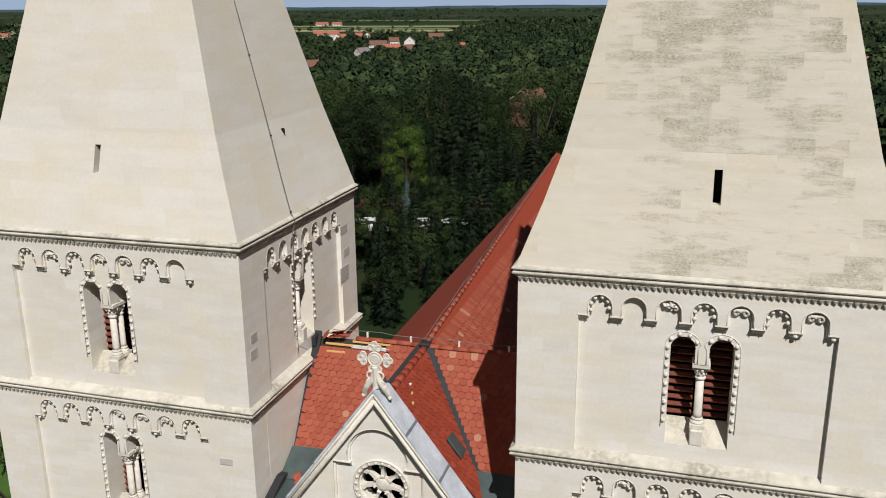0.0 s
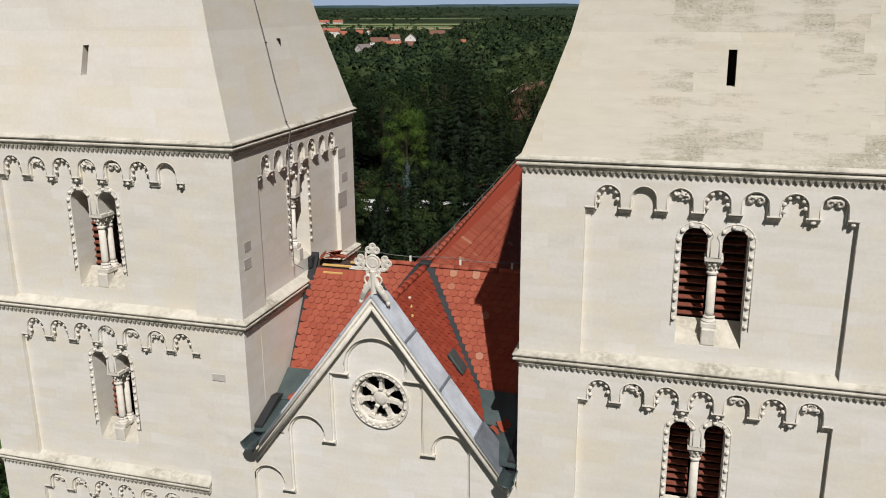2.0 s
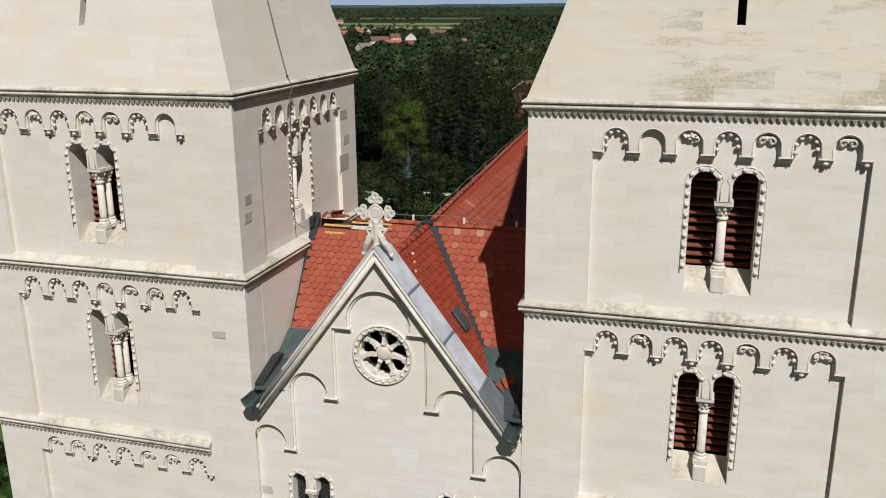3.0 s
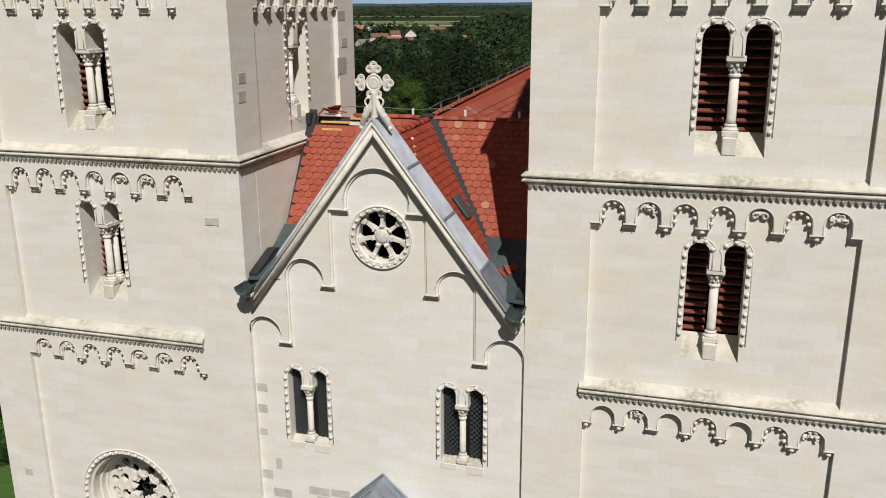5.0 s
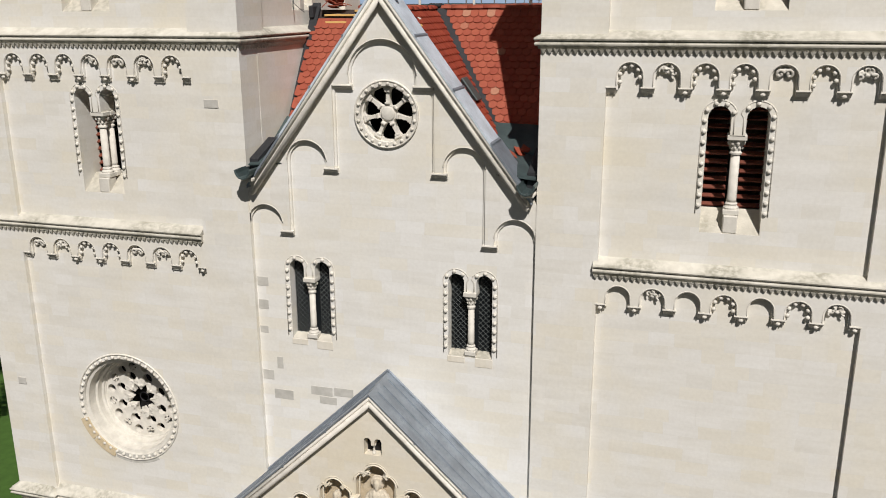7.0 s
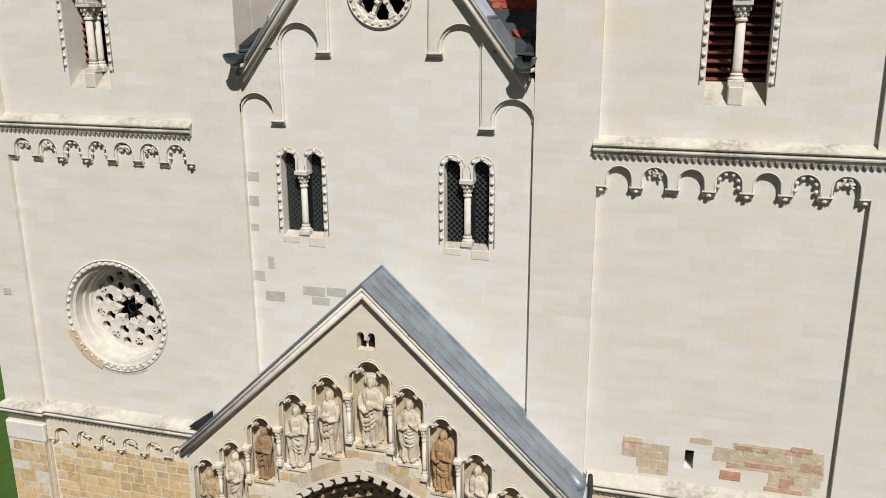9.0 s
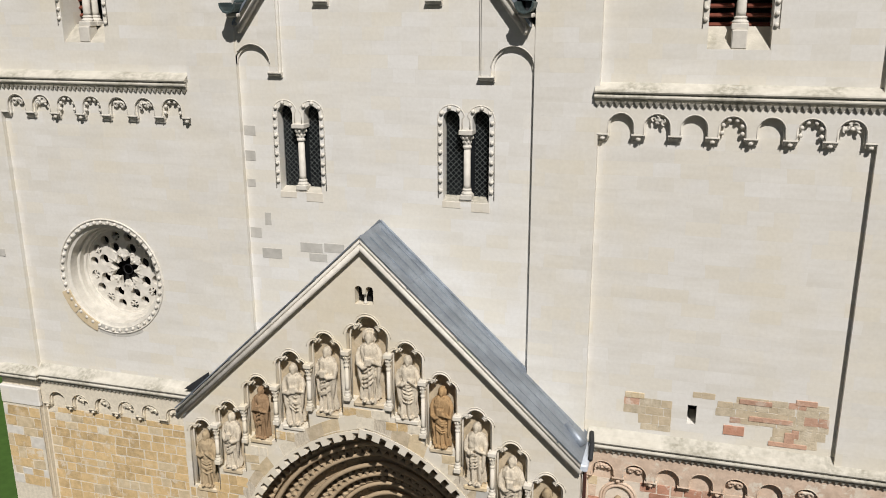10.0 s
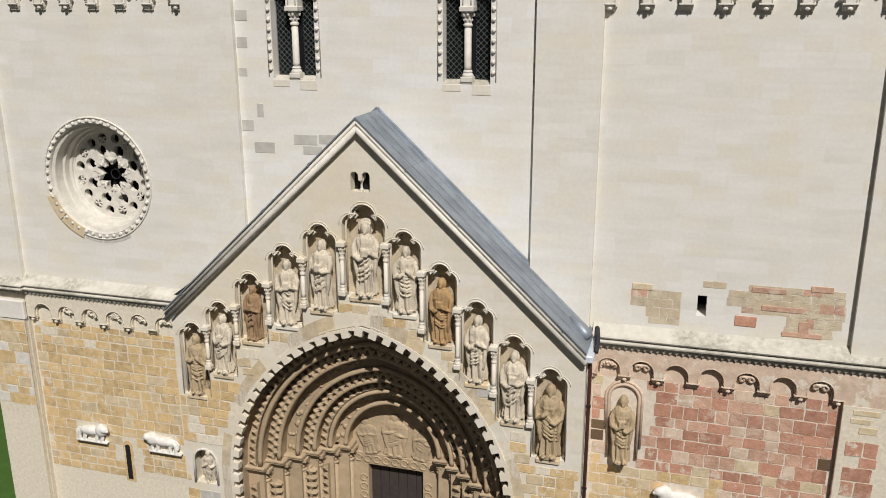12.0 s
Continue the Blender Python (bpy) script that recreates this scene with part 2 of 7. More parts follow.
def fused(ob, size):
    """Melts the overlapping pieces of a carving into one skin."""
    mod = ob.modifiers.new("remesh", "REMESH")
    mod.mode, mod.voxel_size, mod.use_smooth_shade = "VOXEL", size, True
    me = bpy.data.meshes.new_from_object(ob.evaluated_get(bpy.context.evaluated_depsgraph_get()))
    ob.modifiers.clear()
    ob.data = me
    return ob


def again(ob, m, parent=None):
    """Another object on the same mesh."""
    o = bpy.data.objects.new(ob.name.split(".")[0], ob.data)
    scene.collection.objects.link(o)
    o.parent = parent or ob.parent
    o.matrix_local = m
    return o


def thing(name, label, category, m=None, group="", kind=""):
    e = new(name)
    if m is not None:
        e.matrix_world = m
    return tagged(e, label, category, group, kind)


def fill(bm, loops, y):
    from mathutils.geometry import tessellate_polygon
    pts = [p for l in loops for p in l]
    vs = [bm.verts.new((x, y, z)) for x, z in pts]
    for t in tessellate_polygon([[Vector((x, z, 0)) for x, z in l] for l in loops]):
        try:
            bm.faces.new([vs[i] for i in t])
        except ValueError:
            pass
    return vs


def slab(loops, y0, y1, bm=None):
    """A plate in the x-z plane from y0 to y1; the first loop is its outline, the others are holes."""
    bm = bm or bmesh.new()
    a, b = fill(bm, loops, y0), fill(bm, loops, y1)
    i = 0
    for l in loops:
        n = len(l)
        for k in range(n):
            p, q = i + k, i + (k + 1) % n
            try:
                bm.faces.new((a[p], a[q], b[q], b[p]))
            except ValueError:
                pass
        i += n
    return bm


def box(x0, x1, y0, y1, z0, z1, bm=None, bevel=0.0):
    bm = bm or bmesh.new()
    r = bmesh.ops.create_cube(bm, size=1, matrix=Matrix.Translation(((x0 + x1) / 2, (y0 + y1) / 2, (z0 + z1) / 2)) @ Matrix.Diagonal((x1 - x0, y1 - y0, z1 - z0, 1)))
    if bevel:
        es = list({e for v in r["verts"] for e in v.link_edges})
        bmesh.ops.bevel(bm, geom=es, offset=bevel, segments=1, affect="EDGES")
    return bm


def lathe(profile, n=16, bm=None, x=0.0, y=0.0):
    """A turned body from (radius, z) pairs."""
    bm = bm or bmesh.new()
    rings = [[bm.verts.new((x + r * math.cos(2 * math.pi * k / n), y + r * math.sin(2 * math.pi * k / n), z)) for k in range(n)] for r, z in profile]
    for a, b in zip(rings, rings[1:]):
        for k in range(n):
            bm.faces.new((a[k], a[(k + 1) % n], b[(k + 1) % n], b[k]))
    bm.faces.new(rings[0][::-1])
    bm.faces.new(rings[-1])
    return bm


def ball(r, bm=None, at=(0, 0, 0), sx=1.0, sy=1.0, sz=1.0, u=8, v=6):
    bm = bm or bmesh.new()
    bmesh.ops.create_uvsphere(bm, u_segments=u, v_segments=v, radius=r, matrix=Matrix.Translation(at) @ Matrix.Diagonal((sx, sy, sz, 1)))
    return bm


def tube(path, r, n=8, bm=None, closed=False):
    """A round bar along points; r is one radius or one for each point."""
    bm = bm or bmesh.new()
    path = [Vector(p) for p in path]
    rings = []
    for i, p in enumerate(path):
        a = path[(i - 1) % len(path)] if closed or i else p
        b = path[(i + 1) % len(path)] if closed or i < len(path) - 1 else p
        d = (b - a).normalized()
        s = d.cross(Vector((0, 1, 0.013)))
        s = s.normalized() if s.length > 1e-4 else Vector((1, 0, 0))
        u = s.cross(d)
        rr = r[i] if isinstance(r, (list, tuple)) else r
        rings.append([bm.verts.new(p + rr * (math.cos(2 * math.pi * k / n) * s + math.sin(2 * math.pi * k / n) * u)) for k in range(n)])
    pairs = list(zip(rings, rings[1:])) + ([(rings[-1], rings[0])] if closed else [])
    for a, b in pairs:
        for k in range(n):
            bm.faces.new((a[k], a[(k + 1) % n], b[(k + 1) % n], b[k]))
    if not closed:
        bm.faces.new(rings[0][::-1])
        bm.faces.new(rings[-1])
    return bm


def sweep(profile, path, bm=None, closed=False):
    """A moulding: a profile of (out, up) pairs, carried along x-y points, with out to the right of the way and mitred corners."""
    bm = bm or bmesh.new()
    n = len(path)
    rings = []
    for i in range(n):
        p = Vector(path[i])
        d0 = (p - Vector(path[i - 1])).normalized() if (i or closed) else None
        d1 = (Vector(path[(i + 1) % n]) - p).normalized() if (i < n - 1 or closed) else None
        d0, d1 = d0 or d1, d1 or d0
        n0, n1 = Vector((d0.y, -d0.x)), Vector((d1.y, -d1.x))
        m = (n0 + n1) / (1 + n0.dot(n1))
        rings.append([bm.verts.new((p.x + m.x * o, p.y + m.y * o, z)) for o, z in profile])
    k = len(profile)
    for a, b in list(zip(rings, rings[1:])) + ([(rings[-1], rings[0])] if closed else []):
        for j in range(k):
            bm.faces.new((a[j], a[(j + 1) % k], b[(j + 1) % k], b[j]))
    if not closed:
        bm.faces.new(rings[0])
        bm.faces.new(rings[-1][::-1])
    return bm


def arc(cx, cz, r, a0, a1, n=10):
    return [(cx + r * math.cos(radians(a0 + (a1 - a0) * i / n)), cz + r * math.sin(radians(a0 + (a1 - a0) * i / n))) for i in range(n + 1)]


def twin_outline(c, half, zs, zspring, zimp, mid=0.13, grow=0.0):
    """The opening of a twin window: two round lights that share one pier above the column."""
    r = (half - mid) / 2 + grow
    off = (half + mid) / 2
    z0 = zs - (grow if grow else 0)
    pts = [(c - off - r, z0)] + arc(c - off, zspring, r, 180, 0)
    pts += [(c - off + r, zimp), (c + off - r, zimp)] + arc(c + off, zspring, r, 180, 0) + [(c + off + r, z0)]
    return pts


def along(pts, step):
    """Points at even steps along a polyline."""
    out, left = [], step / 2
    for a, b in zip(pts, pts[1:]):
        a, b = Vector(a), Vector(b)
        L = (b - a).length
        while left <= L:
            out.append(a + (b - a) * (left / L))
            left += step
        left -= L
    return out



# ---- church towers ----
PROUD = 0.125                                    # how far the corner strips stand before the panels
LEVELS = [                                      # name, floor of the panel, cornice edge above, arch tops, corbel feet
    ("bell", 18.12, 21.90, 21.50, 20.99),
    ("middle", 13.86, 17.90, 17.54, 17.02),
    ("lower", 6.85, 13.65, 13.30, 12.83),
]
bead_mesh = None


def beads(pts, y, parent, r=0.043, step=0.195):
    """A row of round stone beads along a moulding."""
    global bead_mesh
    for p in along(pts, step):
        if bead_mesh is None:
            bead_mesh = part("bead", ball(1.0), M_carved, parent, "", True, pose(p.x, y, p.y) @ Matrix.Diagonal((r, r, r, 1)))
        else:
            again(bead_mesh, pose(p.x, y, p.y) @ Matrix.Diagonal((r, r, r, 1)), parent)


def column(name, x, y, z0, z1, r, parent, mat=None):
    """A slender column with a moulded base, a shaft and a cup-shaped capital under a square block."""
    mat = mat or M_carved
    b = box(x - r * 1.7, x + r * 1.7, y - r * 1.7, y + r * 1.7, z0, z0 + 0.10, None, 0.01)
    lathe([(r * 1.6, z0 + 0.10), (r * 1.65, z0 + 0.13), (r * 1.2, z0 + 0.17), (r * 1.35, z0 + 0.20), (r * 1.05, z0 + 0.23)], 16, b, x, y)
    shaft = part("shaft", lathe([(r * 1.05, z0 + 0.22), (r, z0 + 0.3), (r * 0.95, z1 - 0.34)], 16, None, x, y), mat, parent, "", True)
    part("base", b, mat, shaft)
    c = lathe([(r * 1.25, z1 - 0.36), (r * 1.3, z1 - 0.33), (r * 1.0, z1 - 0.30), (r * 1.15, z1 - 0.22), (r * 1.6, z1 - 0.12), (r * 1.9, z1 - 0.09)], 16, None, x, y)
    for k in range(8):
        a = k * math.pi / 4 + 0.2
        ball(0.42 * r, c, (x + 1.55 * r * math.cos(a), y + 1.55 * r * math.sin(a), z1 - 0.15), 1, 1, 1.3, 6, 4)
        ball(0.3 * r, c, (x + 1.2 * r * math.cos(a + 0.4), y + 1.2 * r * math.sin(a + 0.4), z1 - 0.24), 1, 1, 1.3, 6, 4)
    box(x - r * 2.0, x + r * 2.0, y - r * 2.2, y + r * 2.2, z1 - 0.09, z1, c, 0.008)
    part("capital", c, mat, shaft)
    return shaft


def twin_window(parent, c, half, zs, zspring, zimp, y, columns=1, louvred=True, mid=0.13, thick=0.7, lattice=False):
    """Frame moulding, beads, column, sloping sill and louvres of a twin window in a wall whose face lies at y."""
    out = twin_outline(c, half, zs, zspring, zimp, mid)
    r = (half - mid) / 2
    off = (half + mid) / 2
    fr = bmesh.new()
    for s in (-1, 1):
        path = ([(c - off - r, zs)] if s < 0 else [(c + off - r, zimp + 0.02)]) + arc(c + s * off, zspring, r, 180, 0, 14) + ([(c - off + r, zimp + 0.02)] if s < 0 else [(c + off + r, zs)])
        g = 0.105
        pts = []
        for i, (x, z) in enumerate(path):
            if z > zspring + 1e-4:
                d = Vector((x - (c + s * off), z - zspring)).normalized() * g
                pts.append((x + d.x, y, z + d.y))
            else:
                side = -1 if x < c + s * off else 1
                inner = (s < 0) == (side > 0)
                pts.append((x + side * (g if not inner else 0.05), y, z))
        tube(pts, 0.012, 6, fr)
    frame_ob = part("window_moulding", fr, M_carved, parent, "thin roll moulding round the twin light", True)
    left = [(c - off - r - 0.055, zs + 0.05)] + arc(c - off, zspring, r + 0.055, 180, 20, 12)
    right = arc(c + off, zspring, r + 0.055, 160, 0, 12) + [(c + off + r + 0.055, zs + 0.05)]
    beads(left, y - 0.012, frame_ob)
    beads(right, y - 0.012, frame_ob)
    drop, deep = (0.06, 0.24) if lattice else (0.36, thick * 0.72)
    sl = bmesh.new()
    vs = [sl.verts.new(v) for v in ((c - half, y + 0.004, zs - drop), (c + half, y + 0.004, zs - drop), (c + half, y + deep, zs + 0.02), (c - half, y + deep, zs + 0.02), (c - half, y + deep, zs - drop), (c + half, y + deep, zs - drop))]
    for f in ((0, 1, 2, 3), (3, 2, 5, 4), (0, 3, 4), (1, 5, 2), (0, 4, 5, 1)):
        sl.faces.new([vs[i] for i in f])
    part("sill", sl, M_sill, parent, "rough sloping stone sill")
    pl = box(c - 0.13, c + 0.13, y + 0.0, y + (0.2 if lattice else 0.32), zs - drop + 0.005, zs - 0.02, None, 0.02)
    part("column_plinth", pl, M_carved, parent)
    column("column", c, y + (0.10 if lattice else 0.20), zs - 0.02, zimp, 0.07 if lattice else 0.085, parent)
    if columns == 2:
        column("column", c + 0.02, y + 0.46, zs - 0.02, zimp, 0.08, parent)
    if louvred:
        slat = None
        for s in (-1, 1):
            z = zs + 0.05
            while z < zspring + r * 0.7:
                mm = pose(c + s * off, y + (0.68 if columns == 1 else 0.70), z, 24)
                if slat is None:
                    slat = part("louvre_slat", box(-r - 0.02, r + 0.02, -0.06, 0.06, -0.018, 0.018, None, 0.005), M_slat, parent, "red-brown slanting wooden louvre slat", False, mm)
                else:
                    again(slat, mm)
                z += 0.165
    if lattice:
        g = bmesh.new()
        yy = y + 0.22
        box(c - half, c + half, yy + 0.04, yy + 0.05, zs, zspring + r, g)
        part("glass", g, M_pane, parent, "dark glass pane behind the lattice")
        for s in (-1, 1):
            part("sill_stone", box(c + s * off - 0.19, c + s * off + 0.19, y - 0.008, y + 0.01, zs - drop - 0.17 - 0.03 * s, zs - drop - 0.003, None, 0.006), M_porch, parent, "rough tan stone below the sill")
        for s in (-1, 1):
            w = bmesh.new()
            x0, x1, z0, z1 = c + s * off - r, c + s * off + r, zs, zspring + r
            k = x0 - (z1 - z0)
            while k < x1:
                for d in (1, -1):
                    a, b = max(x0, k), min(x1, k + (z1 - z0))
                    if b > a:
                        za, zb = z0 + (a - k), z0 + (b - k)
                        if d < 0:
                            za, zb = z1 - (a - k), z1 - (b - k)
                        tube([(a, yy, za), (b, yy, zb)], 0.0055, 4, w)
                k += 0.115
            part("lead_lattice", w, M_lat, parent, "grey diagonal lead lattice")


def stage(tower, half, ph, zb, ztop, zarch, zfoot, face, pitch, window=None, wall_bottom=None, carve=0, holes=(), xl=None, mats=None, kinds="bplbsbs"):
    """One storey of one tower face: panel wall, corner strips with the arcade frieze, corbels and carvings. face: its turn about the tower."""
    M = face
    y_p = -half + PROUD                       # the panel's plane
    z_low = wall_bottom if wall_bottom is not None else zb
    xl = -half if xl is None else xl
    m_wall, m_frieze = mats or (M_stone, M_stone)
    m_cut = m_frieze if mats else M_carved
    loops = [[(xl + 0.005, z_low), (half - 0.005, z_low), (half - 0.005, ztop), (xl + 0.005, ztop)]] + [list(h)[::-1] for h in holes]
    if window:
        c, wh, zs, zspring, zimp, mid, cols = window
        loops.append(twin_outline(c, wh, zs - 0.36, zspring, zimp, mid)[::-1])
    wall = part("panel_wall", slab(loops, y_p, y_p + 0.7), m_wall, tower, "", False, M)
    # strips and frieze, cut to the arcade in two steps
    n = 7
    cs = [(k - (n - 1) / 2) * pitch for k in range(n)]

    def cut(r, zt, drop, up):
        return [(xl, z_low), (-ph - drop, z_low)] + [(-ph - drop, zfoot + up)] + [p for cx in cs for p in [(cx - r, zfoot + up)] + arc(cx, zt - r, r, 180, 0, 12) + [(cx + r, zfoot + up)]] + [(ph + drop, zfoot + up), (ph + drop, z_low), (half, z_low), (half, ztop), (xl, ztop)]

    r_out, r = pitch / 2 - 0.098, pitch / 2 - 0.125
    fr = part("arcade_frieze", slab([cut(r, zarch - 0.03, 0.0, 0.03)], -half + 0.055, y_p + 0.002), m_frieze, tower, "", False, M)
    part("frieze_face", slab([cut(r_out, zarch, 0.0, 0.08)], -half, -half + 0.055), m_frieze, fr)
    mould = bmesh.new()
    for cx in cs:
        tube([(x, -half + 0.004, z) for x, z in [(cx - r_out - 0.012, zfoot + 0.03)] + arc(cx, zarch - r_out, r_out + 0.012, 180, 0, 14) + [(cx + r_out + 0.012, zfoot + 0.03)]], 0.011, 5, mould)
    part("arch_moulding", mould, m_cut, fr, "", True)
    rng = random.Random(carve)
    for k, x in enumerate([c - pitch / 2 for c in cs] + [cs[-1] + pitch / 2]):
        w = 0.125 if 0 < k < n else 0.10
        co = bmesh.new()
        side = [(-half - 0.006, 0.095), (-half - 0.012, 0.07), (-half + 0.02, 0.055), (-half + 0.025, 0.035), (y_p - 0.05, -0.025), (y_p - 0.045, -0.045), (y_p + 0.01, -0.045), (y_p + 0.01, 0.085)]
        ends = [[co.verts.new((x + e * w * (1.0 if dz > 0.04 else 0.86), dy, zfoot + dz)) for dy, dz in side] for e in (-1, 1)]
        co.faces.new(ends[0])
        co.faces.new(ends[1][::-1])
        for j in range(len(side)):
            co.faces.new((ends[0][j], ends[1][j], ends[1][(j + 1) % len(side)], ends[0][(j + 1) % len(side)]))
        if rng.random() < 0.6:
            ball(0.038, co, (x, -half + 0.03, zfoot + 0.0), 1.2, 1, 0.9)
        part("corbel", co, m_cut, fr)
    for k, cx in enumerate(cs):
        kind = kinds[k]
        if kind == "b":
            pts = [(cx - r + 0.03, zfoot + 0.10)] + arc(cx, zarch - 0.03 - r, r - 0.025, 180, 0, 10) + [(cx + r - 0.03, zfoot + 0.14)]
            beads(pts, -half + 0.055, fr, 0.042, 0.14)
        elif kind != "p":
            bm = bmesh.new()
            zc = zarch - r * 0.78
            if kind == "s":
                # two scrolls back to back
                for sd in (-1, 1):
                    tube([(cx + sd * (0.075 + q * math.cos(t_)), y_p - 0.055 - 0.02 * math.sin(t_), zc + q * math.sin(t_)) for q, t_ in [(0.078 - 0.0065 * i, 2.6 - sd * 0.3 - 0.75 * i) for i in range(10)]], [0.032] * 8 + [0.028, 0.02], 6, bm)
                ball(0.045, bm, (cx, y_p - 0.05, zc + 0.06), 1.2, 1, 1, 7, 5)
            else:
                # a knot of curled leaves
                for i in range(rng.choice((5, 6, 7))):
                    t_ = math.pi * (i + 0.2) / 6
                    px, pz = cx + 0.115 * math.cos(t_), zc - 0.02 + 0.105 * math.sin(t_)
                    a0 = rng.uniform(0, 6.28)
                    tube([(px + 0.04 * math.cos(a0 + v), y_p - 0.05 - 0.012 * v, pz + 0.04 * math.sin(a0 + v)) for v in [0.9 * j for j in range(6)]], [0.022, 0.026, 0.026, 0.024, 0.02, 0.014], 6, bm)
                ball(0.05, bm, (cx, y_p - 0.045, zc), 1.1, 1, 0.8, 8, 6)
            fused(part("carved_ornament", bm, m_cut, fr, "small carved leaf ornament in the arch" if kind == "l" else "small carved scroll ornament in the arch", True), 0.011)
    if window:
        h = new("bell_window" if cols else "window")
        h.parent, h.matrix_local = tower, M
        twin_window(h, c, wh, zs, zspring, zimp, y_p, cols, True, mid)
    return wall


CORNICE = [(0.0, -0.14), (0.045, -0.13), (0.05, -0.085), (0.085, -0.08), (0.105, -0.06), (0.11, -0.035), (0.09, -0.01), (0.02, -0.004), (0.02, 0.018), (0.105, 0.022), (0.12, 0.05), (0.105, 0.075), (0.0, 0.135), (-0.25, 0.27)]


def cornice(parent, path, z, closed, mat, dent=True, prof=CORNICE, label=""):
    ob = part("cornice", sweep([(o, z + u) for o, u in prof], path, None, closed), mat, parent, label)
    if dent:
        first = None
        segs = list(zip(path, path[1:])) + ([(path[-1], path[0])] if closed else [])
        for a, b in segs[:2 if closed else None]:
            a, b = Vector(a), Vector(b)
            d = (b - a).normalized()
            nrm = Vector((d.y, -d.x))
            k = int((b - a).length / 0.118)
            for i in range(k):
                p = a + d * ((i + 0.5) * (b - a).length / k)
                m = pose(p.x + nrm.x * 0.02, p.y + nrm.y * 0.02, z - 0.178, 0, 0, math.degrees(math.atan2(d.y, d.x)))
                if first is None:
                    w = bmesh.new()
                    vs = [w.verts.new(v) for v in ((-0.05, -0.05, 0.045), (0.05, -0.05, 0.045), (0.05, 0.04, 0.045), (-0.05, 0.04, 0.045), (0.0, -0.012, -0.045), (0.0, 0.04, -0.045))]
                    for f in ((0, 1, 2, 3), (0, 4, 1), (1, 4, 5, 2), (3, 2, 5), (0, 3, 5, 4)):
                        w.faces.new([vs[j] for j in f])
                    first = part("dentil", w, mat, ob, "", False, m)
                else:
                    again(first, m)
    return ob


def spire(parent, half, mat, steps, slot_x, back=(1.0, 1.0, 1.0, 1.0)):
    """A steep pyramid with a slight flare at its foot and a slit in its front."""
    bm = bmesh.new()
    rings = [[bm.verts.new((sx * h, sy * h * (f if sy > 0 else 1.0), z)) for sx, sy in ((-1, -1), (1, -1), (1, 1), (-1, 1))] for (h, z), f in zip(steps, back)]
    for i, (a, b) in enumerate(zip(rings, rings[1:])):
        for k in range(4):
            if (i, k) != (1, 0):
                bm.faces.new((a[k], a[(k + 1) % 4], b[(k + 1) % 4], b[k]))
    (h0, z0), (h1, z1) = steps[1], steps[2]
    sl = [(slot_x - 0.075, 23.31), (slot_x + 0.075, 23.31), (slot_x + 0.075, 23.95), (slot_x - 0.075, 23.95)]
    depth = lambda z: -(h0 + (h1 - h0) * (z - z0) / (z1 - z0))
    vs = fill(bm, [[(-h0, z0), (h0, z0), (h1, z1), (-h1, z1)], sl[::-1]], 0.0)
    for v in vs:
        v.co.y = depth(v.co.z)
    back = [bm.verts.new((x, depth(z) + 0.24, z)) for x, z in sl[::-1]]
    for k in range(4):
        bm.faces.new((vs[4 + k], vs[4 + (k + 1) % 4], back[(k + 1) % 4], back[k]))
    bm.faces.new(rings[0][::-1])
    top = bm.verts.new((0, 0, steps[-1][1] + steps[-1][0] * 4.1))
    for k in range(4):
        bm.faces.new((rings[-1][k], rings[-1][(k + 1) % 4], top))
    sp = part("spire", bm, mat, parent, "steep stone pyramid spire with a narrow slit")
    # near-black sheet put in for the shade inside the slit
    part("slit_back", box(slot_x - 0.1, slot_x + 0.1, depth(23.6) + 0.42, depth(23.6) + 0.46, 23.0, 24.25), M_dark, sp, "near-black sheet for the shade inside the slit")
    if mat is M_spire_old:
        blocks(sp, steps, slot_x)
    return sp


def blocks(sp, steps, slot_x):
    """The weathered front blocks of the old spire, each a piece of its own, laid in courses on the slope."""
    rng = random.Random(31)
    shapes = {}
    for (h0, z0), (h1, z1) in zip(steps, steps[1:]):
        run = math.hypot(h0 - h1, z1 - z0)
        tilt = -math.degrees(math.atan2(h0 - h1, z1 - z0))
        n = max(3, round(run / 0.33))
        for i in range(n):
            f = (i + 0.5) / n
            hh, zz = h0 + (h1 - h0) * f, z0 + (z1 - z0) * f
            x = -hh + rng.uniform(0.05, 0.5)
            while x < hh - 0.5:
                w = rng.uniform(0.38, 0.95)
                c, x = x + w / 2, x + w
                if x > hh - 0.12 or abs(c - slot_x) < w / 2 + 0.12 and 23.1 < zz < 24.15:
                    continue
                mat = M_lichen
                mm = pose(c, -hh + 0.0125, zz, tilt) @ Matrix.Diagonal((w - 0.001, 0.03, run / n - 0.0005, 1))
                if mat.name not in shapes:
                    b = box(-0.5, 0.5, -0.5, 0.5, -0.5, 0.5, None, 0.006)
                    shapes[mat.name] = part("stone", b, mat, sp, "", False, mm)
                else:
                    again(shapes[mat.name], mm, sp)


def turn(k):
    return pose(0, 0, 0, 0, 0, 90 * k)


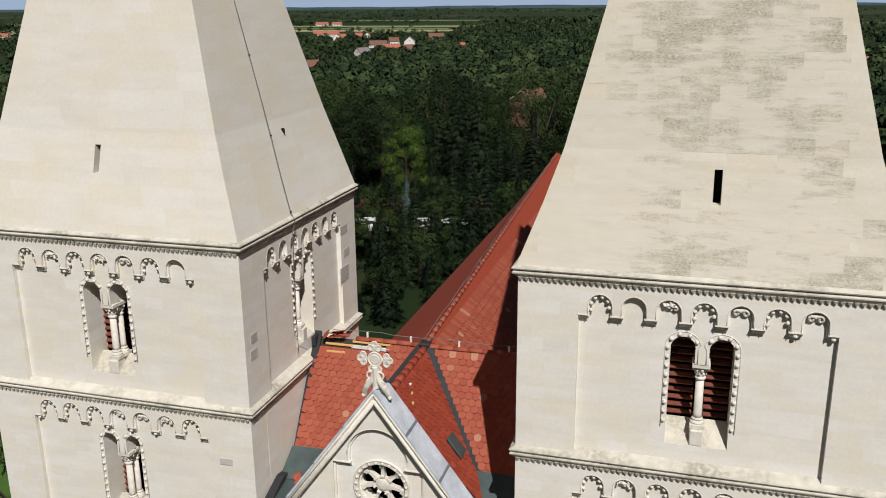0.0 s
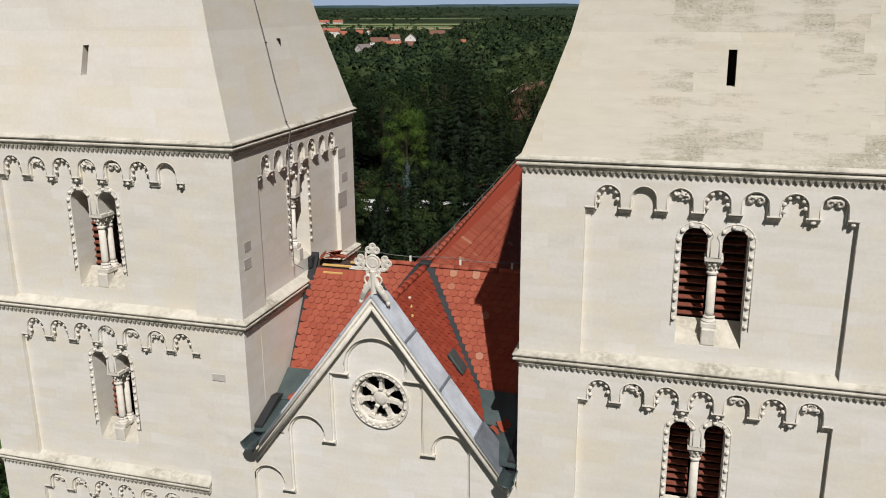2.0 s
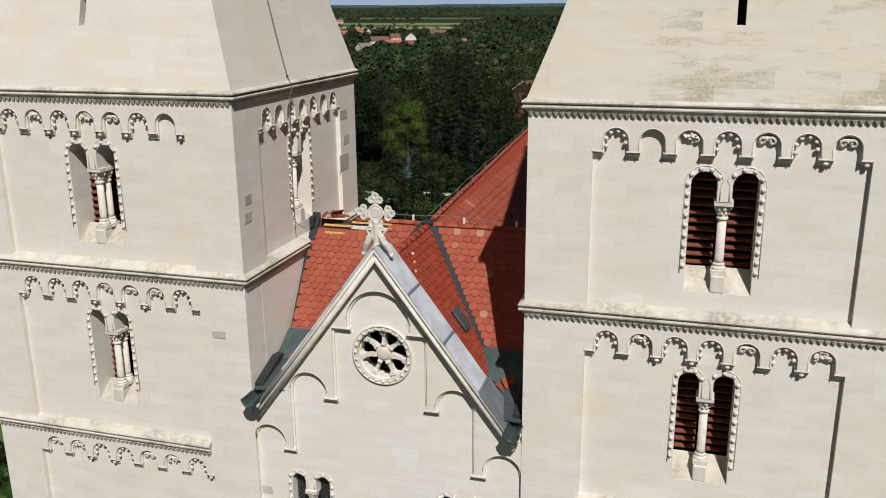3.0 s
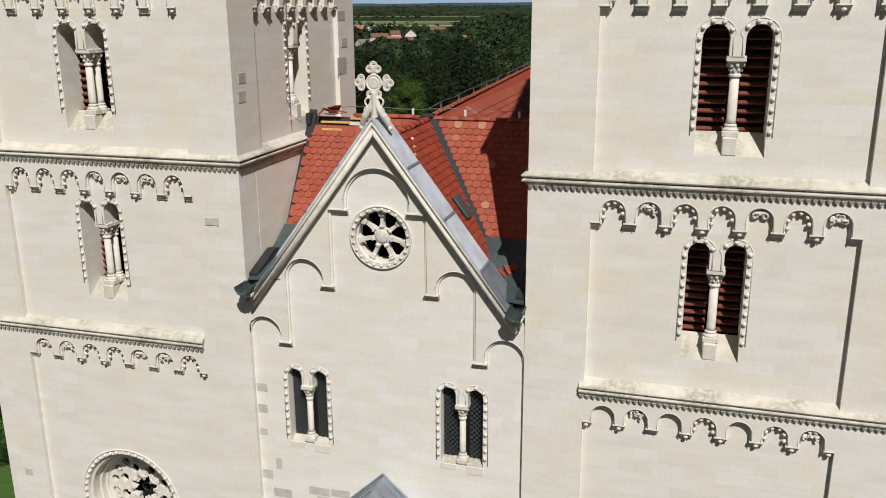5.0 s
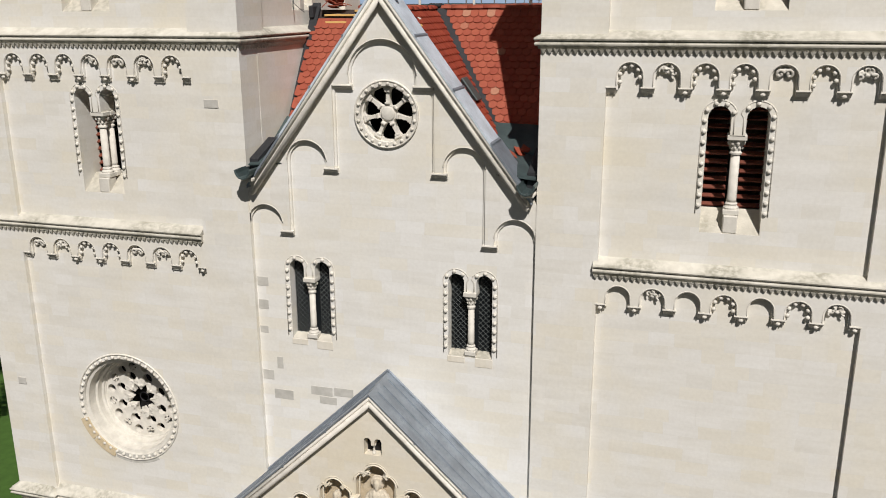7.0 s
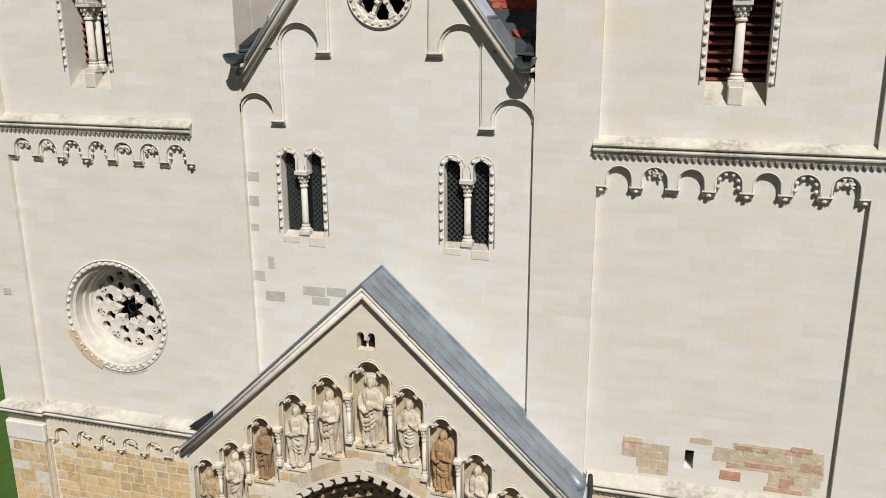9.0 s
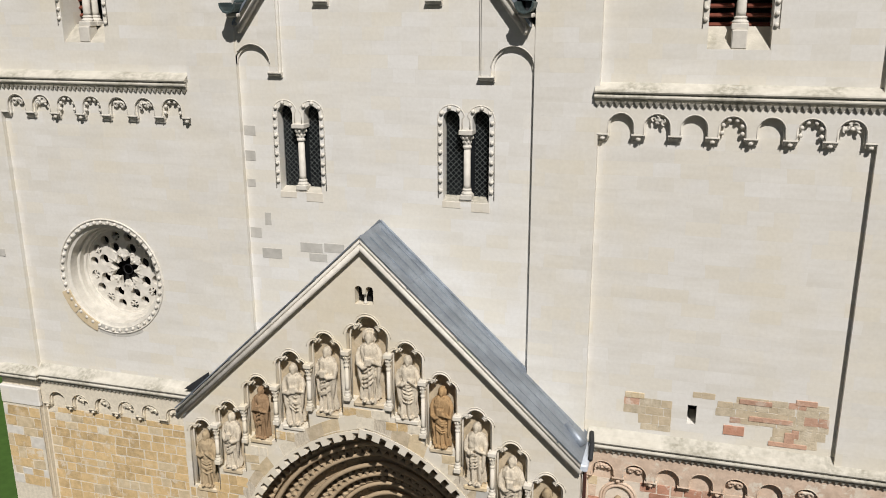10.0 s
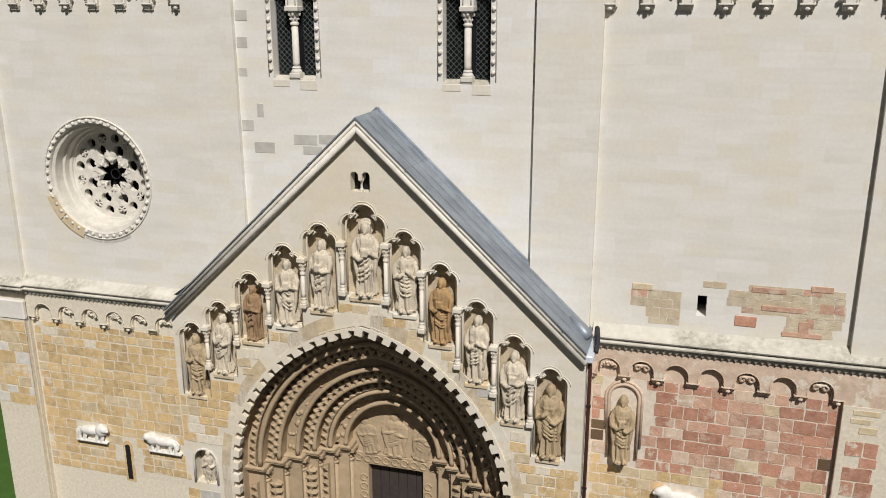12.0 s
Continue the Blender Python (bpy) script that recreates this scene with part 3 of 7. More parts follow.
CARVED = {-1: ("blblsbp", "bbblslb", "slbbslb", "pllllll"), 1: ("bplbsbs", "blbbsbl", "plpbpbl", "lsppsps")}
TOWERS = {}
for side, cx, half, ph, pitch, mat in ((-1, -6.77, 3.65, 2.48, 0.675, M_spire), (1, 6.72, 3.60, 2.38, 0.655, M_spire_old)):
    cy = half - PROUD
    t = thing("church_tower", "tall square cream limestone church tower with a stone spire" if side < 0 else "tall square cream limestone church tower with a weathered stone spire", "tower", pose(cx, cy * (0.925 if side < 0 else 1.0), 0) @ Matrix.Diagonal((1, 0.925 if side < 0 else 1.0, 1, 1)), "church towers")
    TOWERS[side] = t
    wx = -0.03 if side < 0 else 0.02
    w1 = (wx, 0.60, 18.80, 20.52, 20.20, 0.13, 2 if side < 0 else 1)
    w2 = (wx - 0.04, 0.53, 14.82, 16.60, 16.28, 0.13, 2 if side < 0 else 1)
    rose_hole = arc(-0.10, 9.08, 1.28, 0, 360, 48)[:-1]
    slit = [(-0.37, 7.17), (-0.20, 7.17), (-0.20, 7.58), (-0.37, 7.58)]
    for k in range(4):
        for i, (nm, zb, zt, za, zf) in enumerate(LEVELS):
            if k == 0 or (side < 0 and k == 1 and i == 0):
                stage(t, half, ph, zb, zt + (0.01 if i == 2 else 0), za, zf, turn(k), pitch, (w1, w2, None)[i], zb - 0.2 if i < 2 else 6.4, 10 * k + i + (5 if side > 0 else 0), () if i < 2 else ((rose_hole,) if side < 0 else (slit,)), None if k == 0 else -half + PROUD, None, CARVED[side][i] if k == 0 else "bpbpbpb")
            else:
                lo = zb - 0.2 if i < 2 else 0
                part("wall", box(-half + PROUD + 0.7 if k == 1 else -half + 0.8, half - (PROUD + 0.7 if k == 3 else 0.0), -half, -half + 0.8, lo, zt), M_stone, t, "", False, turn(k))
    zd = 6.36 if side < 0 else 6.58
    m_d = (M_mortar, M_mortar) if side < 0 else (M_pinkish, M_pinkish)
    stage(t, half, ph, 0, zd, zd - 0.44, zd - 0.86, turn(0), pitch, None, 0, 40 + side, (), None, m_d, CARVED[side][3])
    inner = -2.46 * side
    pc = [(inner, -half), (half, -half), (half, half)] if side > 0 else [(-half, half), (-half, -half), (inner, -half)]
    cornice(t, pc, 13.65, False, M_cornice, True, CORNICE, "moulded stone string course with a sloping mossy top")
    inner = -2.3 * side
    pd = [(inner, -half), (half, -half), (half, half)] if side > 0 else [(-half, half), (-half, -half), (inner, -half)]
    cornice(t, pd, zd, False, M_cornice, True, [(o * 1.25, u * 1.15) for o, u in CORNICE[:-1]] + [(-0.25, 0.38)], "moulded stone string course with a broad sloping top")
    sq = [(-half, -half), (half, -half), (half, half), (-half, half)]
    cornice(t, sq, 21.90, True, M_cornice, True, CORNICE[:-1] + [(-0.05, 0.06)], "moulded stone cornice below the spire")
    cornice(t, sq, 17.90, True, M_cornice, True, CORNICE, "moulded stone string course with a sloping mossy top")
    spire(t, half, mat, [(half + 0.06, 21.93), (half - 0.40, 23.2), (half - 0.74, 24.25), (half * 0.612, 27.0)], 0.07 if side > 0 else -0.10, (1.0, 1.0, 1.0, 1.0) if side > 0 else (1.0, 1.11, 1.175, 1.21))
    # floors coloured near-black so the space behind the louvres reads as shade
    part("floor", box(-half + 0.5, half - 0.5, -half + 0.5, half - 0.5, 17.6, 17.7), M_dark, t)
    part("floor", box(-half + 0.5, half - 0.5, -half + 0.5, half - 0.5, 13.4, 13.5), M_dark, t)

# ---- rose window of the left tower ----
M_pane = simple("dark window glass", (0.012, 0.014, 0.016), 0.12, 0.2, 4)
M_lat = simple("grey lead cames", (0.085, 0.095, 0.09), 0.5, 0.2, 20)


def petal(cx, cz, a, d, r, long=1.0, n=12):
    """A round or drawn-out hole at angle a and distance d."""
    out = []
    for k in range(n):
        b = 2 * math.pi * k / n
        u, v = d + r * long * math.cos(b), r * math.sin(b)
        out.append((cx + u * math.cos(a) - v * math.sin(a), cz + u * math.sin(a) + v * math.cos(a)))
    return out


RX, RZ = -6.87, 9.08
rose = thing("rose_window", "round stone rose window with pierced tracery set deep in the wall", "window")
bm = bmesh.new()
prof = [(1.285, -0.01), (1.27, 0.02), (1.26, 0.06), (1.19, 0.08), (1.17, 0.30), (1.12, 0.32), (1.11, 0.46), (1.06, 0.48), (1.03, 0.58), (1.0, 0.76)]
rings = [[bm.verts.new((RX + r * math.cos(2 * math.pi * k / 64), y, RZ + r * math.sin(2 * math.pi * k / 64))) for k in range(64)] for r, y in prof]
for a, b in zip(rings, rings[1:]):
    for k in range(64):
        bm.faces.new((a[k], a[(k + 1) % 64], b[(k + 1) % 64], b[k]))
part("splay", bm, M_carved, rose, "stepped round stone splay")
rim = bmesh.new()
tube([(x, -0.01, z) for x, z in arc(RX, RZ, 1.40, 0, 360, 60)[:-1]], 0.02, 6, rim, True)
rim = part("rim_moulding", rim, M_carved, rose, "", True)
beads(arc(RX, RZ, 1.33, 0, 360, 60), -0.015, rim, 0.046, 0.19)
for a0, a1 in ((199, 222), (223.5, 249)):
    part("rim_stone", slab([arc(RX, RZ, 1.50, a0, a1, 8) + arc(RX, RZ, 1.275, a1, a0, 8)], -0.03, 0.02), M_ochre_p, rose, "tan replacement rim stone")
for a0, a1 in ((250.5, 268), (269, 300)):
    part("rim_stone", slab([arc(RX, RZ, 1.50, a0, a1, 8) + arc(RX, RZ, 1.275, a1, a0, 8)], -0.004, 0.02), M_grey_l, rose, "pale grey replacement rim stone")
TY = 0.54                                       # face of the tracery
turned = lambda d, a: (RX + d * math.cos(a), RZ + d * math.sin(a))
holes = [[turned((0.25, 0.34, 0.43, 0.34)[k % 4], math.pi * k / 16) for k in range(32)]]
for k in range(8):
    holes.append(petal(RX, RZ, math.pi / 4 * (k + 0.5), 0.60, 0.135, 1.0, 14))
for k in range(16):
    holes.append(petal(RX, RZ, math.pi / 8 * (k + 0.5), 0.865, 0.112, 1.0, 14))
tr = part("tracery", slab([arc(RX, RZ, 1.045, 0, 360, 64)[:-1]] + [h[::-1] for h in holes], TY, TY + 0.15), M_carved, rose, "pierced stone tracery with two rings of round holes about a star")
part("edge_roll", tube([(x, TY, z) for x, z in arc(RX, RZ, 1.04, 0, 360, 60)[:-1]], 0.022, 6, None, True), M_carved, tr, "", True)


def curl(cx, cz, r, a0, way, bm, w=0.022):
    """A small stone curl that winds inward."""
    tube([(cx + q * math.cos(v), TY + 0.01, cz + q * math.sin(v)) for q, v in [(r * (1 - 0.075 * i), a0 + way * 0.62 * i) for i in range(9)]], [w] * 7 + [w * 1.2, w * 1.4], 6, bm)


for k in range(0, 16, 2):
    a = math.pi / 8 * (k + 0.5)
    knob = bmesh.new()
    for sd in (-1, 1):
        x, z = turned(0.845, a + sd * 0.07)
        curl(x, z, 0.055, a + math.pi - sd * 0.4, sd, knob)
    part("cusp", knob, M_carved, tr, "", True)
for k in range(8):
    a = math.pi / 4 * k
    knob = bmesh.new()
    x, z = turned(0.27, a)
    ball(0.038, knob, (x, TY + 0.03, z), 1, 0.9, 1, 8, 6)
    for sd in (-1, 1):
        x, z = turned(0.47, a + sd * 0.20)
        curl(x, z, 0.062, a + sd * 2.2, -sd, knob, 0.019)
        tube([(turned(0.40, a + sd * 0.14)[0], TY + 0.005, turned(0.40, a + sd * 0.14)[1]), (turned(0.30, a + sd * 0.03)[0], TY + 0.005, turned(0.30, a + sd * 0.03)[1])], [0.028, 0.022], 6, knob)
    part("cusp", knob, M_carved, tr, "", True)
part("grille", tube([(x, TY + 0.12, z) for x, z in arc(RX, RZ, 0.12, 0, 360, 16)[:-1]], 0.012, 5, None, True), M_iron, rose, "small black iron ring")
# near-black sheet, no pane: the shade behind the tracery is its colour
part("glass", box(RX - 1.1, RX + 1.1, 1.02, 1.04, RZ - 1.1, RZ + 1.1), M_dark, rose, "near-black sheet for the shade behind the tracery")

# ---- central bay and gable ----
church = thing("church_front", "cream limestone front bay of a church with a steep gable", "church front", None, "", "structure")
ros = arc(0.025, 16.455, 0.565, 0, 360, 36)[:-1]
TWL, TWR = (-1.83, 0.47, 11.48, 13.07, 12.86, 0.13), (1.77, 0.47, 11.48, 13.07, 12.86, 0.13)
gable_out = [(-3.12, 0), (-3.05, 0), (-3.05, 6.7), (3.05, 6.7), (3.05, 0), (3.12, 0), (3.12, 14.8), (0.0, 18.92), (-3.12, 14.8)]
gable = part("gable_wall", slab([gable_out, ros[::-1]] + [twin_outline(w[0], w[1], w[2] - 0.06, w[3], w[4], w[5])[::-1] for w in (TWL, TWR)], 0.0, 0.42), M_front, church)
# added near-black sheets in place of interior shade behind the gable windows
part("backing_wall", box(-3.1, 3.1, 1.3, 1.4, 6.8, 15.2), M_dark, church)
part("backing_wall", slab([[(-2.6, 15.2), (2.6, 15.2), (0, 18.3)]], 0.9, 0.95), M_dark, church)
ARCHES = ((-2.76, 14.06, 0.355), (-1.73, 15.43, 0.40), (-0.03, 17.2, 0.67), (1.66, 15.43, 0.385), (2.70, 14.06, 0.37))


def stepped(g, up):
    """The lower edge of the blind arcade, its arches wider by g and its feet higher by up."""
    a1, a2, a3, a4, a5 = [(c, z, r + g) for c, z, r in ARCHES]
    p = [(-3.12, 14.06)] + arc(*a1, 180, 0, 14) + [(-2.405 + g, 13.84 + up), (-2.13 - g, 13.84 + up)] + arc(*a2, 180, 0, 14) + [(-1.33 + g, 15.25 + up), (-1.06 - g, 15.25 + up), (-1.06 - g, 16.955 + up), (-0.70 - g, 16.955 + up)]
    p += arc(*a3, 180, 0, 24) + [(0.64 + g, 16.955 + up), (1.0 + g, 16.955 + up), (1.0 + g, 15.25 + up), (1.28 - g, 15.25 + up)] + arc(*a4, 180, 0, 14) + [(2.045 + g, 13.84 + up), (2.32 - g, 13.84 + up)] + arc(*a5, 180, 0, 14) + [(3.12, 14.06)]
    return p


fr = part("gable_frieze", slab([stepped(0.0, 0.02) + [(3.12, 14.8), (0, 18.90), (-3.12, 14.8)]], -0.05, 0.002), M_stone, church, "stepped blind arcade that follows the gable")
face = stepped(0.045, 0.06)
face = [(max(-3.12, min(3.12, x)), z) for x, z in face]
part("frieze_face", slab([face + [(3.12, 14.8), (0, 18.90), (-3.12, 14.8)]], -0.10, -0.05), M_stone, fr)
mo = bmesh.new()
for c, z, r in ARCHES:
    tube([(x, -0.098, zz) for x, zz in arc(c, z, r + 0.055, 178, 2, 20) if abs(x) < 3.1], 0.010, 5, mo)
part("arch_moulding", mo, M_carved, fr, "", True)
for x0, x1, z in ((-2.42, -2.12, 13.84), (-1.35, -1.04, 15.25), (-1.09, -0.67, 16.955), (0.61, 1.03, 16.955), (0.98, 1.30, 15.25), (2.03, 2.34, 13.84)):
    co = bmesh.new()
    side = [(-0.115, 0.075), (-0.12, 0.05), (-0.09, 0.04), (-0.085, 0.02), (-0.05, -0.01), (-0.045, -0.035), (0.0, -0.035), (0.0, 0.075)]
    ends = [[co.verts.new((x, dy, z + dz)) for dy, dz in side] for x in (x0, x1)]
    co.faces.new(ends[0])
    co.faces.new(ends[1][::-1])
    for j in range(8):
        co.faces.new((ends[0][j], ends[1][j], ends[1][(j + 1) % 8], ends[0][(j + 1) % 8]))
    part("corbel", co, M_carved, fr)


def gap(a):
    """The opening between two spokes of the wheel window."""
    half = [(0.175, 0.13), (0.22, 0.25), (0.31, 0.335), (0.42, 0.365), (0.49, 0.33), (0.535, 0.2)]
    pts = half + [(r, -w) for r, w in reversed(half)]
    return [(0.025 + r * math.cos(a + w), 16.455 + r * math.sin(a + w)) for r, w in pts[::-1]]


wheel = thing("wheel_window", "small round stone wheel window with seven spokes and a beaded rim", "window")
ring = part("rim", slab([arc(0.025, 16.455, 0.68, 0, 360, 48)[:-1], arc(0.025, 16.455, 0.565, 0, 360, 48)[:-1][::-1]], -0.035, 0.03), M_carved, wheel)
mo = tube([(x, -0.035, z) for x, z in arc(0.025, 16.455, 0.665, 0, 360, 48)[:-1]], 0.02, 6, None, True)
part("rim_roll", mo, M_carved, ring, "", True)
beads(arc(0.025, 16.455, 0.61, 0, 360, 48), -0.045, ring, 0.036, 0.165)
part("spokes", slab([arc(0.025, 16.455, 0.575, 0, 360, 48)[:-1]] + [gap(2 * math.pi * k / 7 - math.pi / 2)[::-1] for k in range(7)], 0.085, 0.22), M_carved, wheel, "stone wheel tracery with seven openings")
for k in range(7):
    a = 2 * math.pi * (k + 0.5) / 7 - math.pi / 2
    for d, w in ((0.50, 0.075), (0.455, 0.055), (0.215, 0.05)):
        part("spoke_block", box(-0.022, 0.022, -0.03, 0.03, -w, w, None, 0.008), M_carved, wheel, "", False, pose(0.025 + d * math.cos(a), 0.07, 16.455 + d * math.sin(a), 0, -math.degrees(a), 0))
hub = lathe([(0.02, 0.0), (0.12, 0.005), (0.15, 0.02), (0.15, 0.06)], 20)
part("hub", hub, M_carved, wheel, "", True, pose(0.025, 0.09, 16.455, 90) @ Matrix.Diagonal((1, 1, -1, 1)) @ pose(0, 0, -0.04))

for w in (TWL, TWR):
    h = thing("twin_window", "round-headed twin window with a stone column and leaded panes", "window", None, "twin windows of the front")
    twin_window(h, w[0], w[1], w[2], w[3], w[4], 0.0, 1, False, w[5], 0.5, True)

# sloping mouldings of the gable, with zinc on top
rake_s = (18.95 - 15.05) / 2.92


def rake(x0, z0, x1, z1, t0, t1, y0, y1):
    """A bar between two heights below a sloping line."""
    return slab([[(x0, z0 - t0), (x1, z1 - t0), (x1, z1 - t1), (x0, z0 - t1)]], y0, y1)


for s in (-1, 1):
    e = 2.96
    zt, ze = 18.98, 18.98 - e * rake_s
    r0 = part("gable_moulding", rake(0, zt, s * e, ze, 0.06, 0.34, -0.24, 0.0), M_carved, church, "sloping stone gable moulding")
    part("roll", tube([(0, -0.235, zt - 0.30), (s * e, -0.235, ze - 0.30)], 0.05, 8), M_carved, r0, "", True)
    part("roll", tube([(0, -0.255, zt - 0.12), (s * e, -0.255, ze - 0.12)], 0.035, 8), M_carved, r0, "", True)
    cap = slab([[(0, zt + 0.012), (s * 2.25, zt + 0.012 - 2.25 * rake_s), (s * 2.25, zt - 0.06 - 2.25 * rake_s), (0, zt - 0.06)]], -0.29, 0.44)
    c = part("zinc_capping", cap, M_zinc_l, church, "light grey zinc sheet capping on the gable")
    for x in (0.75, 1.5, 2.25):
        z = zt - x * rake_s
        part("seam", slab([[(s * (x - 0.02), z + 0.045), (s * (x + 0.02), z + 0.02), (s * (x + 0.02), z - 0.03), (s * (x - 0.02), z)]], -0.30, 0.445), M_zinc, c)
    cap = slab([[(s * 2.25, zt + 0.0 - 2.25 * rake_s), (s * 3.05, zt - 3.05 * rake_s), (s * 3.05, zt - 0.07 - 3.05 * rake_s), (s * 2.25, zt - 0.07 - 2.25 * rake_s)]], -0.29, 0.55)
    part("zinc_capping", cap, M_zinc, church, "dull zinc sheet at the foot of the gable")
    # gutter outlet beside the tower
    g = thing("gutter_outlet", "short weathered metal gutter outlet at the gable's foot", "gutter", None, "gutter outlets")
    u = bmesh.new()
    prof = [(-0.17, 0.10), (-0.15, 0.02), (-0.09, -0.06), (0.0, -0.085), (0.09, -0.06), (0.15, 0.02), (0.17, 0.10)]
    out = [(s * 2.98 + x, z + 15.16) for x, z in prof] + [(s * 2.98 + x * 0.86, z + 15.185) for x, z in reversed(prof)]
    part("trough", slab([out], -0.56, 0.85, u), M_gutter, g)
    part("bracket", box(s * 2.98 - 0.13, s * 2.98 + 0.13, -0.40, 0.0, 15.0, 15.08, None, 0.02), M_carved, g)
    part("lip", tube([(s * 2.98 + x, -0.56, z + 15.17) for x, z in prof], 0.022, 6), M_gutter, g)

# ---- roofs between and behind the towers ----
RY, RZ2, RS = 3.55, 18.45, 1.42                  # ridge of the cross roof, and its slope
GS = 1.33                                       # slope of the little roof behind the gable
M_lath = simple("dark roof underlay", (0.05, 0.035, 0.03), 0.9)


def tile_mesh(w, l):
    """A flat clay tile with a rounded lower edge, lying in x-y with its nose at -y."""
    bm = bmesh.new()
    o = [(-w / 2, l * 0.5), (-w / 2, -l * 0.31), (-w * 0.36, -l * 0.43), (-w * 0.14, -l * 0.49), (w * 0.14, -l * 0.49), (w * 0.36, -l * 0.43), (w / 2, -l * 0.31), (w / 2, l * 0.5)]
    a = [bm.verts.new((x, y, 0.018)) for x, y in o]
    b = [bm.verts.new((x, y, 0.0)) for x, y in o]
    bm.faces.new(a)
    for k in range(8):
        bm.faces.new((a[k], b[k], b[(k + 1) % 8], a[(k + 1) % 8]))
    return bm


def lay_tiles(name, parent, origin, across, down, rows, cols, keep, mat, w=0.19, gauge=0.165, seed=0, joined=False):
    """Tiles on a plane from its upper edge down; keep(u, v) says where the roof lies."""
    across, down = Vector(across).normalized(), Vector(down).normalized()
    up = across.cross(-down).normalized()
    rng = random.Random(seed)
    base = Matrix((across, -down, up)).transposed().to_4x4()
    base.translation = Vector(origin)
    first, l = None, gauge * 1.9
    jb = bmesh.new() if joined else None
    for r in range(rows):
        for c in range(cols[0], cols[1]):
            u, v = (c + 0.5 * (r % 2)) * w, (r + 0.5) * gauge
            if not keep(u, v):
                continue
            m = base @ pose(u + rng.uniform(-0.004, 0.004), -v - rng.uniform(0, 0.012), 0.032 + rng.uniform(0, 0.004), -7.6 + rng.uniform(-0.8, 0.8), rng.uniform(-1.2, 1.2), rng.uniform(-1.3, 1.3))
            if joined:
                t = tile_mesh(w * 0.97, l)
                bmesh.ops.transform(t, matrix=m, verts=t.verts)
                me = bpy.data.meshes.new("t")
                t.to_mesh(me)
                t.free()
                jb.from_mesh(me)
                bpy.data.meshes.remove(me)
            elif first is None:
                first = part("roof_tile", tile_mesh(w * 0.97, l), mat, parent, "", False, m)
            else:
                again(first, m)
    if joined:
        o = part(name, jb, mat, parent, "overlapping rows of red clay tiles")
        o["kind"] = "stuff"


roof = thing("cross_roof", "red clay tiled roof between the two towers", "roof")
deck = bmesh.new()
for pts in (((-3.1, RY, RZ2), (3.1, RY, RZ2), (3.1, 0.5, RZ2 - 3.25 * RS), (-3.1, 0.5, RZ2 - 3.25 * RS)), ((-3.1, RY, RZ2), (3.1, RY, RZ2), (3.1, 6.6, RZ2 - 2.85 * RS), (-3.1, 6.6, RZ2 - 2.85 * RS))):
    deck.faces.new([deck.verts.new(p) for p in pts])
part("underlay", deck, M_lath, roof, "dark underlay below the tiles")
LEN = math.hypot(1, RS)
L_slope = part("roof_slope", box(-3.1, -3.05, 1.75, 3.7, 15.9, 15.95), M_lath, roof, "left slope of red beaver-tail tiles")
lay_tiles("tiles", L_slope, (0, RY, RZ2), (1, 0, 0), (0, -1, -RS), 20, (-16, 0), lambda u, v: -2.98 < u < -v / LEN * 0.92 - 0.1 and v / LEN < 2.05 and not (v < 0.33 and u < -1.0), M_tile, seed=1)
R_slope = part("roof_slope", box(3.05, 3.1, 1.75, 3.7, 15.9, 15.95), M_lath, roof, "right slope of red beaver-tail tiles")
lay_tiles("tiles", R_slope, (0, RY, RZ2), (1, 0, 0), (0, -1, -RS), 19, (0, 17), lambda u, v: v / LEN * 0.92 + 0.12 < u < 3.02, M_tile, seed=2)
little = thing("gable_roof", "small saddle roof of deep red tiles behind the stone gable", "roof")
for s in (-1, 1):
    d = bmesh.new()
    d.faces.new([d.verts.new(p) for p in ((0, 0.2, RZ2 - 0.02), (0, RY, RZ2 - 0.02), (s * 2.9, RY - 2.9 * GS / RS, RZ2 - 0.02 - 2.9 * GS), (s * 2.9, 0.2, RZ2 - 0.02 - 2.9 * GS))])
    part("underlay", d, M_lath, little)
LEN2 = math.hypot(1, GS)
g_slope = part("roof_slope", box(0.0, 0.05, 0.3, 0.35, RZ2 - 0.2, RZ2 - 0.1), M_lath, little, "slope of deep red tiles")
lay_tiles("tiles", g_slope, (0, 0, RZ2), (0, 1, 0), (1, 0, -GS), 21, (1, 20), lambda u, v: 0.15 < u < RY - v / LEN2 * GS / RS - 0.12 and v / LEN2 < 2.05, M_tile_d, seed=3)
g_left = part("roof_slope", box(-0.05, 0.0, 0.3, 0.35, RZ2 - 0.2, RZ2 - 0.1), M_lath, little, "slope of deep red tiles")
lay_tiles("tiles", g_left, (0, 0, RZ2), (0, -1, 0), (-1, 0, -GS), 21, (-20, -1), lambda u, v: 0.15 < -u < RY - v / LEN2 * GS / RS - 0.12 and v / LEN2 < 2.3, M_tile_d, seed=4)


